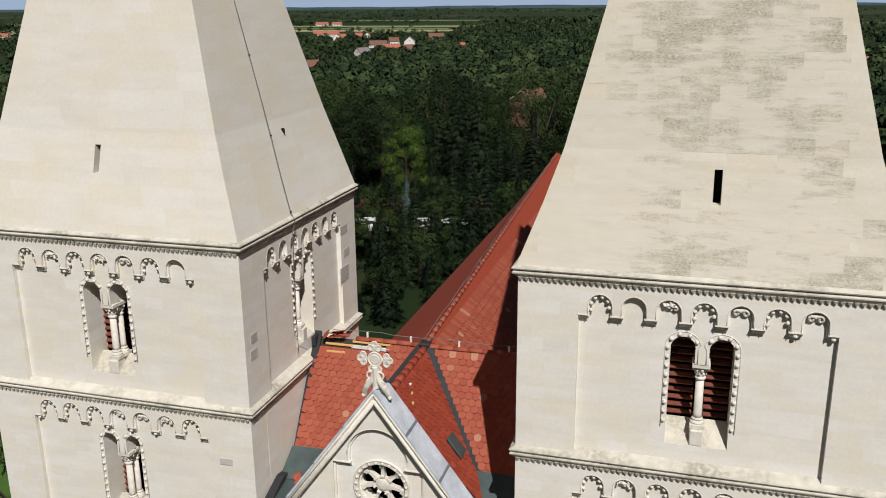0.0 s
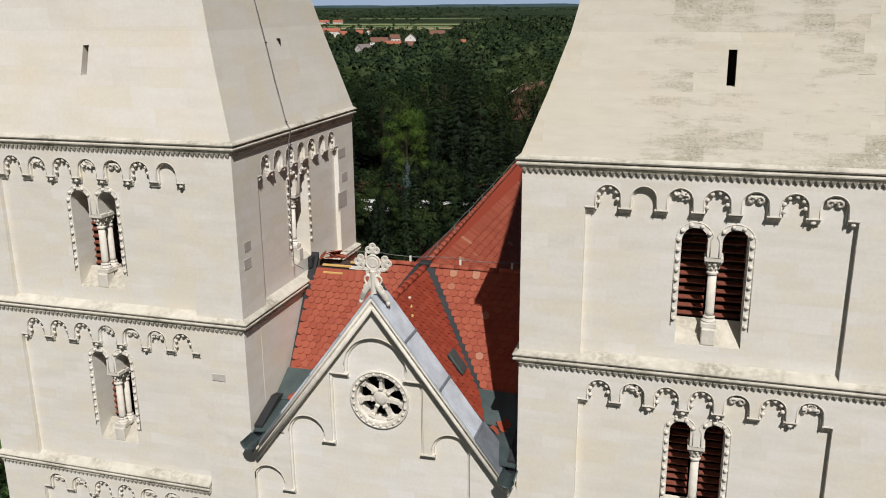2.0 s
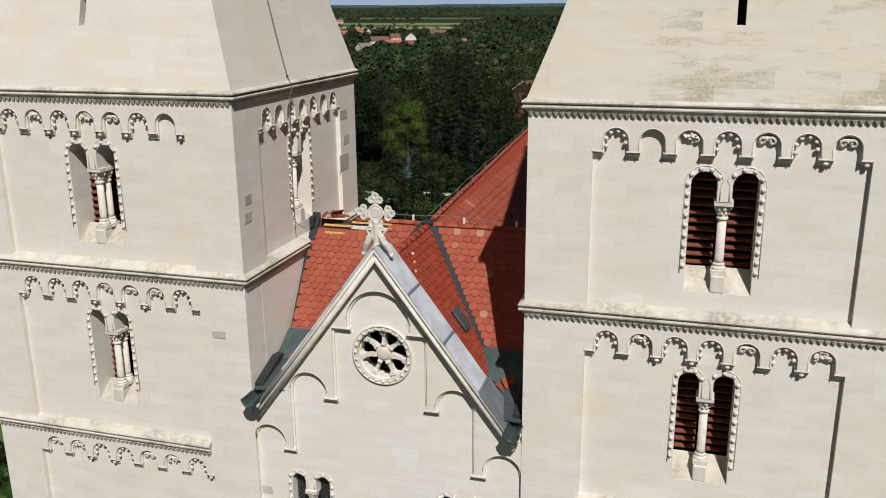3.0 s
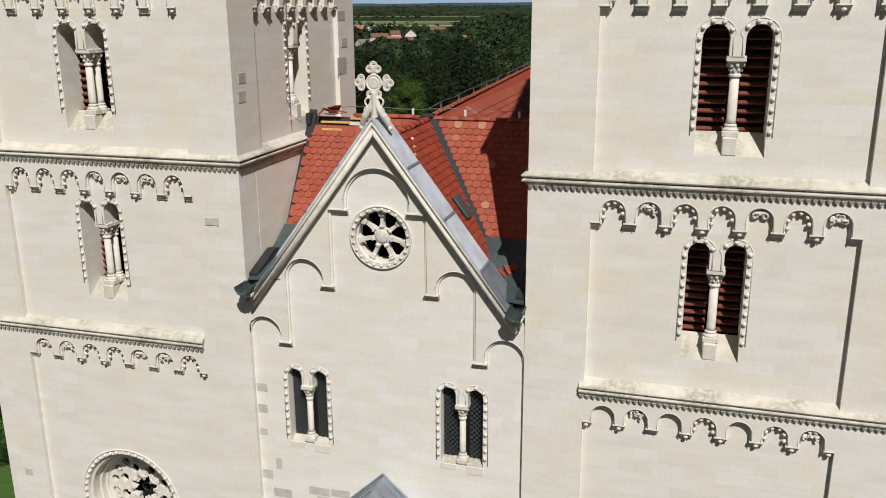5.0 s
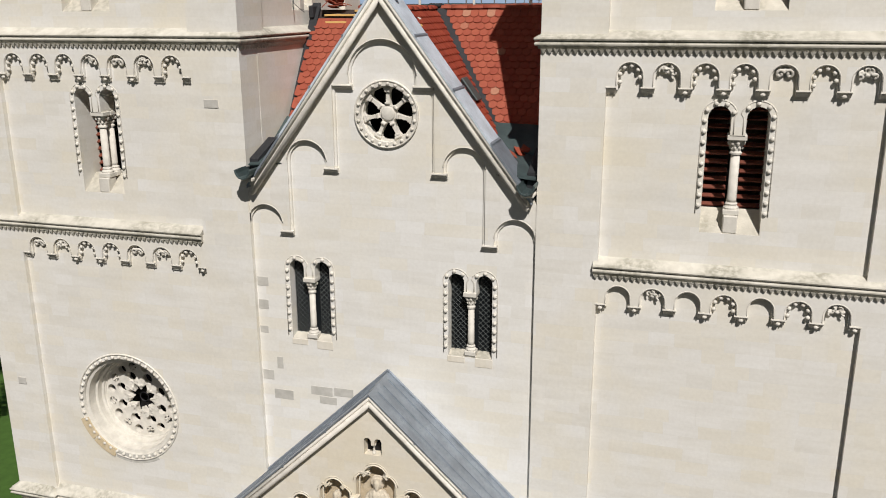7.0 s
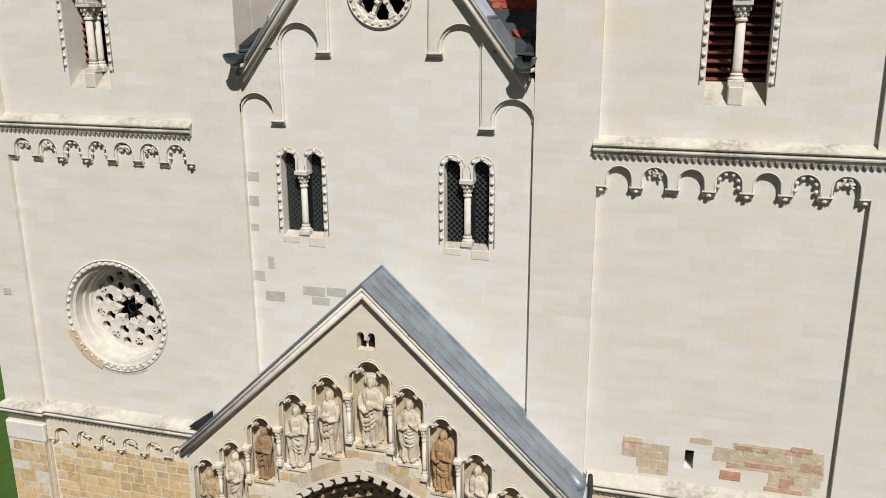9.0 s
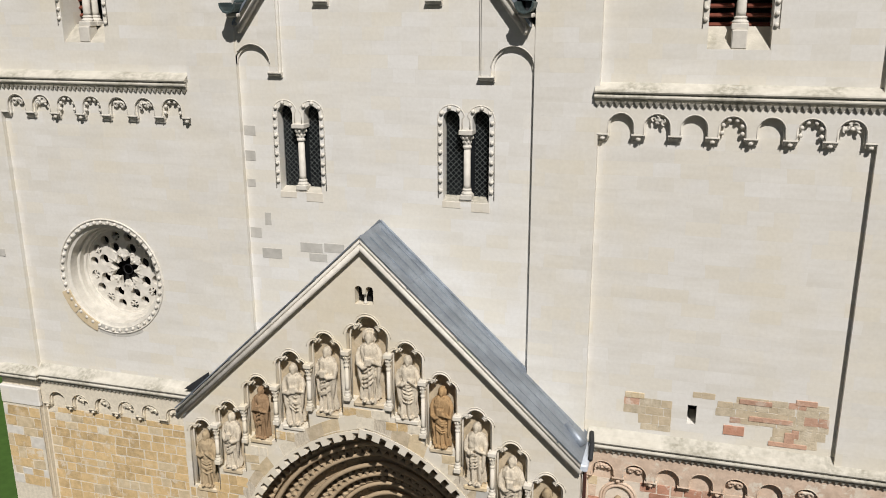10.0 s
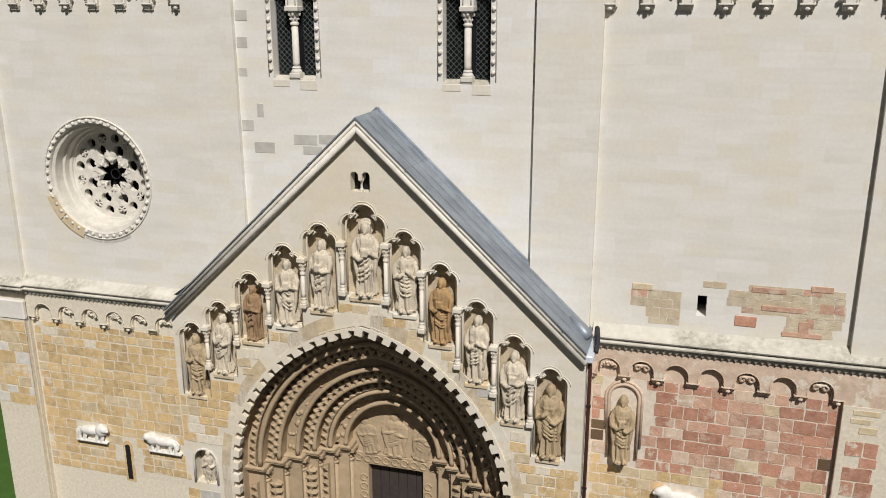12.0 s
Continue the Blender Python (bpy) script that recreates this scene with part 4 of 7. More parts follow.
def ridge_tiles(parent, a, b, r, mat, n, label=""):
    a, b = Vector(a), Vector(b)
    d = (b - a) / n
    rng = random.Random(n)
    first = None
    for k in range(n):
        p = a + d * (k + 0.5)
        m = (d.to_track_quat("Y", "Z")).to_matrix().to_4x4()
        m.translation = p + Vector((0, 0, rng.uniform(-0.008, 0.008)))
        if first is None:
            t = bmesh.new()
            L = d.length * 0.53
            ring = [[t.verts.new((rr * math.cos(x), y, rr * math.sin(x) * 0.8)) for x in [math.pi * i / 8 for i in range(9)]] for rr, y in ((r, -L), (r * 0.9, L))]
            for i in range(8):
                t.faces.new((ring[0][i], ring[0][i + 1], ring[1][i + 1], ring[1][i]))
            t.faces.new(ring[0])
            t.faces.new(ring[1][::-1])
            first = part("ridge_tile", t, mat, parent, label, True, m)
        else:
            again(first, m)


ridge_tiles(roof, (-1.9, RY, RZ2 + 0.03), (3.05, RY, RZ2 + 0.03), 0.095, M_tile, 13)
ridge_tiles(little, (0, 0.3, RZ2 + 0.0), (0, RY - 0.15, RZ2 + 0.02), 0.10, M_tile_d, 9)
# lead valleys and flashings
for s in (-1, 1):
    v = bmesh.new()
    top, low = Vector((s * 0.05, RY - 0.05, RZ2 + 0.11)), Vector((s * 2.25, RY - 2.25 * GS / RS, RZ2 + 0.11 - 2.25 * GS))
    side = Vector((0.13, 0.07, 0.0))
    q = [v.verts.new(top + side), v.verts.new(low + side), v.verts.new(low - side), v.verts.new(top - side)]
    q2 = [v.verts.new(x.co + Vector((0, 0, -0.03))) for x in q]
    v.faces.new(q)
    v.faces.new(q2[::-1])
    for k in range(4):
        v.faces.new((q[k], q2[k], q2[(k + 1) % 4], q[(k + 1) % 4]))
    part("valley_flashing", v, M_lead, roof, "dark lead valley strip")
    w = bmesh.new()
    pts = [(s * 3.1, RY, RZ2 + 0.16), (s * 3.1, 1.65, RZ2 + 0.16 - 2.1 * RS), (s * 3.1, 0.9, 15.75), (s * 3.1, 0.0, 15.42), (s * 3.1, 0.0, 15.1), (s * 3.1, 0.9, 15.2), (s * 3.1, 1.65, RZ2 - 0.1 - 2.1 * RS), (s * 3.1, RY, RZ2 - 0.1)]
    f0 = [w.verts.new(p) for p in pts]
    f1 = [w.verts.new((p[0] - s * 0.2, p[1], p[2])) for p in pts]
    w.faces.new(f0)
    w.faces.new(f1[::-1])
    for k in range(8):
        w.faces.new((f0[k], f1[k], f1[(k + 1) % 8], f0[(k + 1) % 8]))
    part("wall_flashing", w, M_lead, roof, "dark lead flashing along the tower wall")
    w = bmesh.new()
    for a, b in (((s * 3.08, 1.8, 16.1), (s * 3.08, 1.0, 15.62)), ((s * 3.08, 1.0, 15.6), (s * 3.08, -0.1, 15.32))):
        i = [w.verts.new(p) for p in (a, b, (s * (2.0 if a[1] > 1.5 else 2.3), b[1], b[2] + 0.06), (s * 1.7 if a[1] > 1.5 else s * 2.0, a[1], a[2] + 0.03))]
        w.faces.new(i)
        j = [w.verts.new(x.co - Vector((0, 0, 0.03))) for x in i]
        w.faces.new(j[::-1])
        for k in range(4):
            w.faces.new((i[k], j[k], j[(k + 1) % 4], i[(k + 1) % 4]))
    part("gutter_lining", w, M_gutter, roof, "dull metal gutter lining with folded seams")
    for k in range(4):
        part("loose_tile", tile_mesh(0.18, 0.3), M_tile, roof, "loose red tile", False, pose(s * (2.65 - 0.1 * k), 1.1 - 0.12 * k, 15.70 - 0.05 * k, 20 + 7 * k, 12 * s, 40 * k))
part("ridge_joint", box(-0.16, 0.14, RY - 0.14, RY + 0.14, RZ2 + 0.04, RZ2 + 0.14, None, 0.03), M_lead, roof, "dark lead patch where the ridges meet")
part("left_lead_joint", box(-3.1, -2.98, RY - 0.3, RY + 0.05, RZ2 - 0.2, RZ2 + 0.1, None, 0.03), M_lead, roof)
# open repair at the ridge: battens and stacked tiles
for k, (x0, x1, v) in enumerate(((-2.75, -1.95, 0.22), (-2.68, -2.15, 0.42), (-2.0, -0.95, 0.10))):
    y, z = RY - v / LEN, RZ2 - v * RS / LEN + 0.05
    part("batten", box(x0, x1, y - 0.035, y + 0.035, z - 0.02, z + 0.03, None, 0.006), M_wood, roof, "bare yellow roof batten")
part("sarking", box(-2.0, -0.95, RY - 0.16, RY - 0.11, RZ2 - 0.18, RZ2 - 0.10), M_white, roof, "white roofing membrane strip")
for k in range(7):
    part("loose_tile", tile_mesh(0.19, 0.32), M_tile, roof, "loose red tile stacked at the ridge", False, pose(-2.55 + 0.10 * (k % 4), RY - 0.1 + 0.05 * (k % 2), RZ2 + 0.06 + 0.022 * k, 8 * k - 10, 6 * (k % 3), 37 * k))
part("loose_tile", tile_mesh(0.19, 0.32), M_tile, roof, "loose red tile stacked at the ridge", False, pose(-2.72, RY - 0.15, RZ2 + 0.12, 10, -42, 10))
for (u, v, m_) in ((0.62, 0.62, M_wood), (0.85, 0.45, M_wood), (1.05, 0.28, M_white)):
    part("gap_batten", box(-0.03, 0.03, -0.05, 0.05, 0, 0.05), m_, little, "bare batten where tiles are missing", False, pose(v / LEN2, u + 0.6, RZ2 - v * GS / LEN2 + 0.03, 0, 50))
vent = thing("roof_hatch", "small dark grey metal roof hatch on the tiles", "hatch", pose(1.30, 1.62, RZ2 - 1.30 * GS + 0.08, 0, math.degrees(math.atan(GS)), 0))
part("curb", box(-0.27, 0.27, -0.19, 0.19, -0.12, 0.05, None, 0.01), M_lead, vent)
part("lid", box(-0.29, 0.29, -0.21, 0.21, 0.05, 0.09, None, 0.015), M_gutter, vent)

nave = thing("nave_roof", "long steep red tiled roof of the church nave", "roof")
NX = lambda y: -0.02 - (y - RY) * 0.042
nd = bmesh.new()
for s in (-1, 1):
    nd.faces.new([nd.verts.new(p) for p in ((NX(RY), RY, RZ2 + 0.02), (NX(34), 34, RZ2 + 0.1), (NX(34) * 0 + s * 4.0, 34, 15.0), (s * 4.0, RY, 15.0))])
nd.faces.new([nd.verts.new(p) for p in ((NX(34), 34, RZ2 + 0.1), (-4.0, 34, 15.0), (4.0, 34, 15.0))])
part("underlay", nd, M_tile_d, nave, "smooth deep red roof slope")
SN = (RZ2 - 15.0) / 4.05
lay_tiles("tiles", nave, (0, RY, RZ2 + 0.03), (0, 1, 0), (1.0, 0, -SN), 24, (2, 120), lambda u, v: v > 0.12, M_tile, w=0.2, gauge=0.19, seed=7, joined=True)
ridge_tiles(nave, (NX(RY), RY + 0.1, RZ2 + 0.05), (NX(33.5), 33.5, RZ2 + 0.13), 0.075, M_tile, 72)
part("wall", box(-3.8, 3.8, 6.5, 33.6, 0, 15.0), M_stone, nave, "plain limestone nave wall")

# ---- carved finial cross ----
cross = bmesh.new()


def loop(cx, cz, r, w=0.04, y=-0.14, sx=1.0, rot=0.0):
    tube([(cx + r * sx * math.cos(a) * math.cos(rot) - r * math.sin(a) * math.sin(rot), y, cz + r * sx * math.cos(a) * math.sin(rot) + r * math.sin(a) * math.cos(rot)) for a in [2 * math.pi * k / 16 for k in range(16)]], w, 6, cross, True)


CX0, CZ0 = 0.016, 19.63
for r in (0.155, 0.09, 0.03):
    loop(CX0, CZ0, r, 0.022)
ball(0.15, cross, (CX0, -0.135, CZ0), 1, 0.16, 1, 16, 8)
for a in (90, 0, 180, 270):
    u = Vector((math.cos(radians(a)), math.sin(radians(a))))
    n = Vector((-u.y, u.x))
    d = 0.34 if a != 270 else 0.30
    for k, (f, sd) in enumerate(((0.0, 0.0), (-0.075, 0.085), (-0.075, -0.085))):
        if a == 270 and k == 0:
            continue
        p = Vector((CX0, CZ0)) + u * (d + f) + n * sd
        loop(p.x, p.y, 0.066, 0.02)
        loop(p.x, p.y, 0.03, 0.013)
    p = Vector((CX0, CZ0)) + u * 0.25
    ball(0.09, cross, (p.x, -0.135, p.y), 1, 0.22, 1, 10, 6)
for s in (-1, 1):
    loop(CX0 + s * 0.09, 19.24, 0.088, 0.024, -0.15, 1.25, 0.7 * s)
    loop(CX0 + s * 0.15, 19.09, 0.055, 0.022, -0.17)
    tube([(CX0 + s * 0.03, -0.14, 19.33), (CX0 + s * 0.08, -0.14, 19.14), (CX0 + s * 0.20, -0.14, 18.98), (CX0 + s * 0.27, -0.10, 18.84), (CX0 + s * 0.30, -0.05, 18.72)], [0.05, 0.07, 0.075, 0.06, 0.045], 8, cross)
    ball(0.05, cross, (CX0 + s * 0.31, -0.1, 18.74))
    ball(0.05, cross, (CX0 + s * 0.26, -0.1, 18.92))
tube([(CX0, -0.14, 19.45), (CX0, -0.14, 18.95)], 0.07, 8, cross)
tagged(fused(part("finial_cross", cross, M_carved, None, "", True), 0.0085), "carved pale stone cross of interlaced loops on the gable", "cross")

# lightning conductor on the left tower, and wires along the ridge
wire = thing("lightning_conductor", "thin grey lightning conductor wire running down the tower", "wire")
part("wire", tube([(-4.53, 3.02, 27.134), (-4.215, 3.0, 25.85), (-3.965, 2.97, 24.84), (-3.70, 2.87, 23.92), (-3.39, 2.65, 23.01), (-3.085, 2.47, 22.12), (-2.98, 2.46, 21.9), (-3.05, 2.44, 21.6), (-3.08, 2.42, 20.0), (-3.08, 2.45, 18.6), (-2.95, 2.7, 18.4)], 0.011, 5), M_cable, wire)
for p in ((-4.215, 3.0, 25.85), (-3.70, 2.87, 23.92), (-3.085, 2.47, 22.12)):
    part("clip", box(p[0] - 0.018, p[0] + 0.024, p[1] - 0.015, p[1] + 0.015, p[2] - 0.018, p[2] + 0.018), M_iron, wire)
ridge_wire = thing("ridge_wire", "thin grey wire on small holders along the roof ridge", "wire")
part("wire", tube([(x, RY + 0.02 * math.sin(x * 9), RZ2 + 0.25 - 0.025 * math.sin((x + 3) * 3.1)) for x in [-2.6 + 0.28 * k for k in range(21)]], 0.009, 5), M_cable, ridge_wire)
part("wire", tube([(NX(y) + 0.02, y, RZ2 + 0.28 - 0.02 * math.sin(y * 2.2)) for y in [RY + 0.9 * k for k in range(32)]], 0.009, 5), M_cable, ridge_wire)
for x in (-1.6, -0.4, 0.9, 2.2):
    part("holder", box(x - 0.025, x + 0.025, RY - 0.03, RY + 0.03, RZ2 + 0.10, RZ2 + 0.25, None, 0.008), M_white, ridge_wire)
for k in range(14):
    y = RY + 1.2 + 2.0 * k
    part("holder", box(NX(y), NX(y) + 0.03, y - 0.015, y + 0.015, RZ2 + 0.12, RZ2 + 0.28, None, 0.004), M_cable, ridge_wire)
vent3 = bmesh.new()
a = [vent3.verts.new(p) for p in ((-3.73, 3.56, 23.98), (-3.73, 3.70, 23.98), (-3.70, 3.65, 23.80), (-3.80, 3.56, 24.0), (-3.80, 3.70, 24.0))]
for f in ((0, 1, 2), (0, 3, 4, 1), (0, 2, 3), (1, 4, 2)):
    vent3.faces.new([a[i] for i in f])
# closed piece in near-black, its colour standing for the shade in the vent
tagged(part("spire_vent", vent3, M_dark), "small dark triangular vent in the spire", "vent")

# ---- porch ----
PX, PY = -0.05, -1.10                           # axis and front of the porch
AX, ZS = -0.10, 2.75                            # axis and springing of the portal


def pointed(r, n=24, lower=None, ax=AX, up=0.0):
    """A slightly pointed arch of half-width r on the portal's springing line, from its left foot to its right foot."""
    c = r * (0.08 + 0.15 * max(0.0, (r - 1.1) / 1.95))
    R = r + c
    top = math.degrees(math.acos(c / R))
    left = [(ax + c + R * math.cos(radians(180 - top * i / n)), ZS + up + R * math.sin(radians(180 - top * i / n))) for i in range(n + 1)]
    right = [(2 * ax - x, z) for x, z in reversed(left[:-1])]
    pts = left + right
    if lower is not None:
        pts = [(ax - r, lower)] + pts + [(ax + r, lower)]
    return pts


def trefoil(c, h, z0, ztop):
    """A niche with a trefoil head."""
    rc = h * 0.58
    zc = ztop - rc
    rl = h * 0.50
    zl = zc - rl * 0.75
    left = arc(c - h + rl, zl, rl, 180, 75, 5)
    mid = arc(c, zc, rc, 190, -10, 10)
    right = arc(c + h - rl, zl, rl, 105, 0, 5)
    return [(c - h, z0)] + left + mid + right + [(c + h, z0)], zl


NICHES = [  # middle, half-width, head, foot, stone
    (0.0, 0.46, 9.20, 7.28, "white"), (-0.95, 0.36, 8.74, 6.92, "white"), (-1.75, 0.36, 8.24, 6.50, "white"), (-2.56, 0.36, 7.57, 6.06, "warm"), (-3.33, 0.34, 6.87, 5.20, "white"), (-4.02, 0.34, 6.33, 4.62, "tan"),
    (0.83, 0.35, 8.72, 7.02, "white"), (1.56, 0.34, 8.13, 6.46, "warm2"), (2.29, 0.34, 7.44, 5.72, "white"), (3.03, 0.34, 6.81, 4.98, "white"), (3.76, 0.34, 6.22, 4.28, "tan")]
porch = thing("portal_porch", "gabled stone porch with stepped statue niches round a deep carved portal", "porch", None, "", "structure")
front_out = [(-4.50, 0), (AX - 3.22, 0)] + pointed(3.22) + [(AX + 3.22, 0), (4.42, 0), (4.42, 6.42), (PX, 10.68), (-4.50, 6.42)]
holes, heads = [], []
for c, h, zt, zf, _ in NICHES:
    o, zl = trefoil(c, h, zf, zt)
    holes.append(o)
    heads.append(zl)
w0 = [(-0.235, 9.44)] + arc(-0.155, 9.75, 0.08, 180, 0, 6) + [(-0.075, 9.66), (0.0, 9.66)] + arc(0.08, 9.75, 0.08, 180, 0, 6) + [(0.16, 9.44)]
small = [(-4.27, 2.42)] + arc(-3.98, 3.0, 0.29, 180, 0, 10) + [(-3.69, 2.42)]
front = part("porch_front", slab([front_out] + [o[::-1] for o in holes + [w0, small]], PY, PY + 0.27), M_porch, porch)
part("niche_back", slab([[(-4.45, 0), (AX - 3.3, 0)] + pointed(3.3) + [(AX + 3.3, 0), (4.38, 0), (4.38, 6.3), (PX, 10.5), (-4.45, 6.3)]], PY + 0.27, PY + 0.45), M_niche, porch)
for s, x in ((-1, -4.50), (1, 4.42)):
    part("side_wall", box(x if s < 0 else x - 0.4, x + 0.4 if s < 0 else x, PY + 0.44, 0.0, 0, 6.4), M_stone, porch)
nm = bmesh.new()
mould = []
for o, (c, h, zt, zf, _), zl in zip(holes, NICHES, heads):
    b = tube([(x, PY - 0.002, z) for x, z in o], 0.012, 6)
    g = [(c + (x - c) * (1 + 0.05 / h), PY - 0.002, z + 0.05 * max(0.0, min(1.0, (z - zl) / (zt - zl)))) for x, z in o[1:-1]]
    tube(g, 0.009, 5, b)
    tube([(c + (x - c) * 0.88, PY + 0.10, z - 0.03) for x, z in o], 0.022, 6, b)
    part("niche_moulding", b, M_porch, front, "", True)
    part("pedestal", box(c - h * 0.72, c + h * 0.72, PY - 0.04, PY + 0.265, zf - 0.10, zf + 0.012, None, 0.025), (M_niche, M_ochre_p, M_porch)[int(abs(c) * 10) % 3], front, "stone block below the statue")
# columns between the niches
for x, z0, z1 in ((-0.46, 7.3, 8.42), (0.46, 7.2, 8.45), (-1.33, 6.95, 8.02), (-2.14, 6.5, 7.42), (-2.93, 5.95, 6.85), (-3.66, 5.3, 6.30), (1.19, 6.68, 7.95), (1.92, 6.0, 7.28), (2.65, 5.5, 6.58), (3.39, 4.95, 5.98)):
    column("niche_column", x, PY - 0.03, z0, z1, 0.042, front, M_porch)
part("small_column", lathe([(0.045, 9.44), (0.045, 9.47), (0.025, 9.49), (0.022, 9.6), (0.045, 9.64), (0.05, 9.67)], 10, None, -0.037, PY + 0.08), M_carved, front, "tiny column of the gable light", True)
# near-black box set into the tiny light as its inner shade
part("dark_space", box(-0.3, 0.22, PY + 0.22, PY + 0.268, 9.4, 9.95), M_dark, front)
rs = (10.83 - 6.50) / 4.58
for s in (-1, 1):
    e = 4.53 if s < 0 else 4.47
    za, zb_ = 10.84, 10.84 - e * rs
    r0 = part("porch_moulding", slab([[(PX, za + 0.012), (PX + s * e, zb_ + 0.012), (PX + s * e, zb_ - 0.26), (PX, za - 0.26)]], PY - 0.10, PY), M_carved, porch, "sloping stone moulding of the porch gable")
    part("roll", tube([(PX, PY - 0.10, za - 0.18), (PX + s * e, PY - 0.10, zb_ - 0.18)], 0.055, 8), M_carved, r0, "", True)
    part("roll", tube([(PX, PY - 0.105, za - 0.05), (PX + s * e, PY - 0.105, zb_ - 0.05)], 0.03, 8), M_carved, r0, "", True)
    sheet = part("zinc_roof", slab([[(PX, za + 0.05), (PX + s * (e + 0.02), zb_ + 0.05), (PX + s * (e + 0.02), zb_ + 0.015), (PX, za + 0.015)]], PY - 0.135, 0.0), M_zinc, porch, "weathered grey zinc roof sheets with standing seams")
    for y in (PY + 0.20, PY + 0.52, PY + 0.84):
        part("seam", slab([[(PX + s * 0.1, za - 0.1 * rs + 0.085), (PX + s * e * 0.94, zb_ + e * 0.06 * rs + 0.085), (PX + s * e * 0.94, zb_ + e * 0.06 * rs + 0.04), (PX + s * 0.1, za - 0.1 * rs + 0.04)]], y - 0.012, y + 0.012), M_zinc, sheet)
    for f in (0.22, 0.45, 0.68, 0.9):
        x, z = PX + s * e * f, za - e * f * rs
        part("seam", slab([[(x - 0.015, z + 0.07 + 0.015 * rs * s), (x + 0.015, z + 0.07 - 0.015 * rs * s), (x + 0.015, z), (x - 0.015, z)]], PY - 0.15, 0.0), M_zinc, sheet)
    part("wall_flashing", tube([(PX, -0.03, za + 0.08), (PX + s * e * 0.96, -0.03, zb_ + 0.08 + e * 0.04 * rs)], 0.035, 6), M_zinc, sheet, "lead roll where the roof meets the wall")
part("eaves_roll", tube([(4.02, -0.52, 7.10), (4.28, -0.62, 6.86), (4.40, -0.68, 6.75)], [0.05, 0.10, 0.105], 10), M_zinc, porch, "curled zinc end of the roof", True)
part("eaves_box", box(4.30, 4.56, -1.2, -0.05, 6.44, 6.60, None, 0.03), M_zinc_l, porch, "folded zinc gutter box")
part("eaves_flashing", slab([[(-4.95, 6.60), (-4.42, 6.60), (-4.42, 6.98)]], -0.30, -0.04), M_lead, porch, "dark lead wedge between roof and string course")
part("eaves_box", box(-4.62, -4.40, -1.2, -0.05, 6.40, 6.54, None, 0.03), M_zinc_l, porch, "folded zinc gutter box")
part("snow_roll", tube([(4.50, -0.1, 6.75), (4.56, -0.5, 6.70), (4.58, -0.95, 6.60)], 0.05, 8), M_lead, porch, "ribbed dark pipe at the eaves", True)
pipe = thing("downpipe", "narrow dark brown metal downpipe beside the porch", "downpipe")
part("pipe", tube([(4.47, -0.9, 6.45), (4.48, -0.88, 6.2), (4.48, -0.88, 0.1)], 0.038, 10), M_brown, pipe, "", True)
for z in (5.4, 3.6, 1.8):
    part("clamp", lathe([(0.05, z), (0.05, z + 0.04)], 10, None, 4.48, -0.88), M_iron, pipe)

# the stepped portal
ORD = [  # half-width, face, axis, rise of the springing
    (3.10, -0.60, -0.07, 0.06), (2.74, -0.36, -0.05, 0.15), (2.40, -0.12, -0.04, 0.20), (2.06, 0.10, -0.04, 0.24), (1.74, 0.32, -0.05, 0.25), (1.43, 0.54, -0.08, 0.25), (1.10, 0.75, -0.10, 0.25)]
DX, DY, DZ = -0.107, 0.77, 0.26                 # axis, face and rise of the doorway
portal = thing("portal", "deep round-arched portal of carved brown stone orders", "doorway", None, "", "structure")
part("front_reveal", slab([pointed(3.34, 26, 0.0) + pointed(3.10, 26, 0.0)[::-1]], PY + 0.27, -0.48), M_tan, portal, "deep shaded reveal of the front arch")
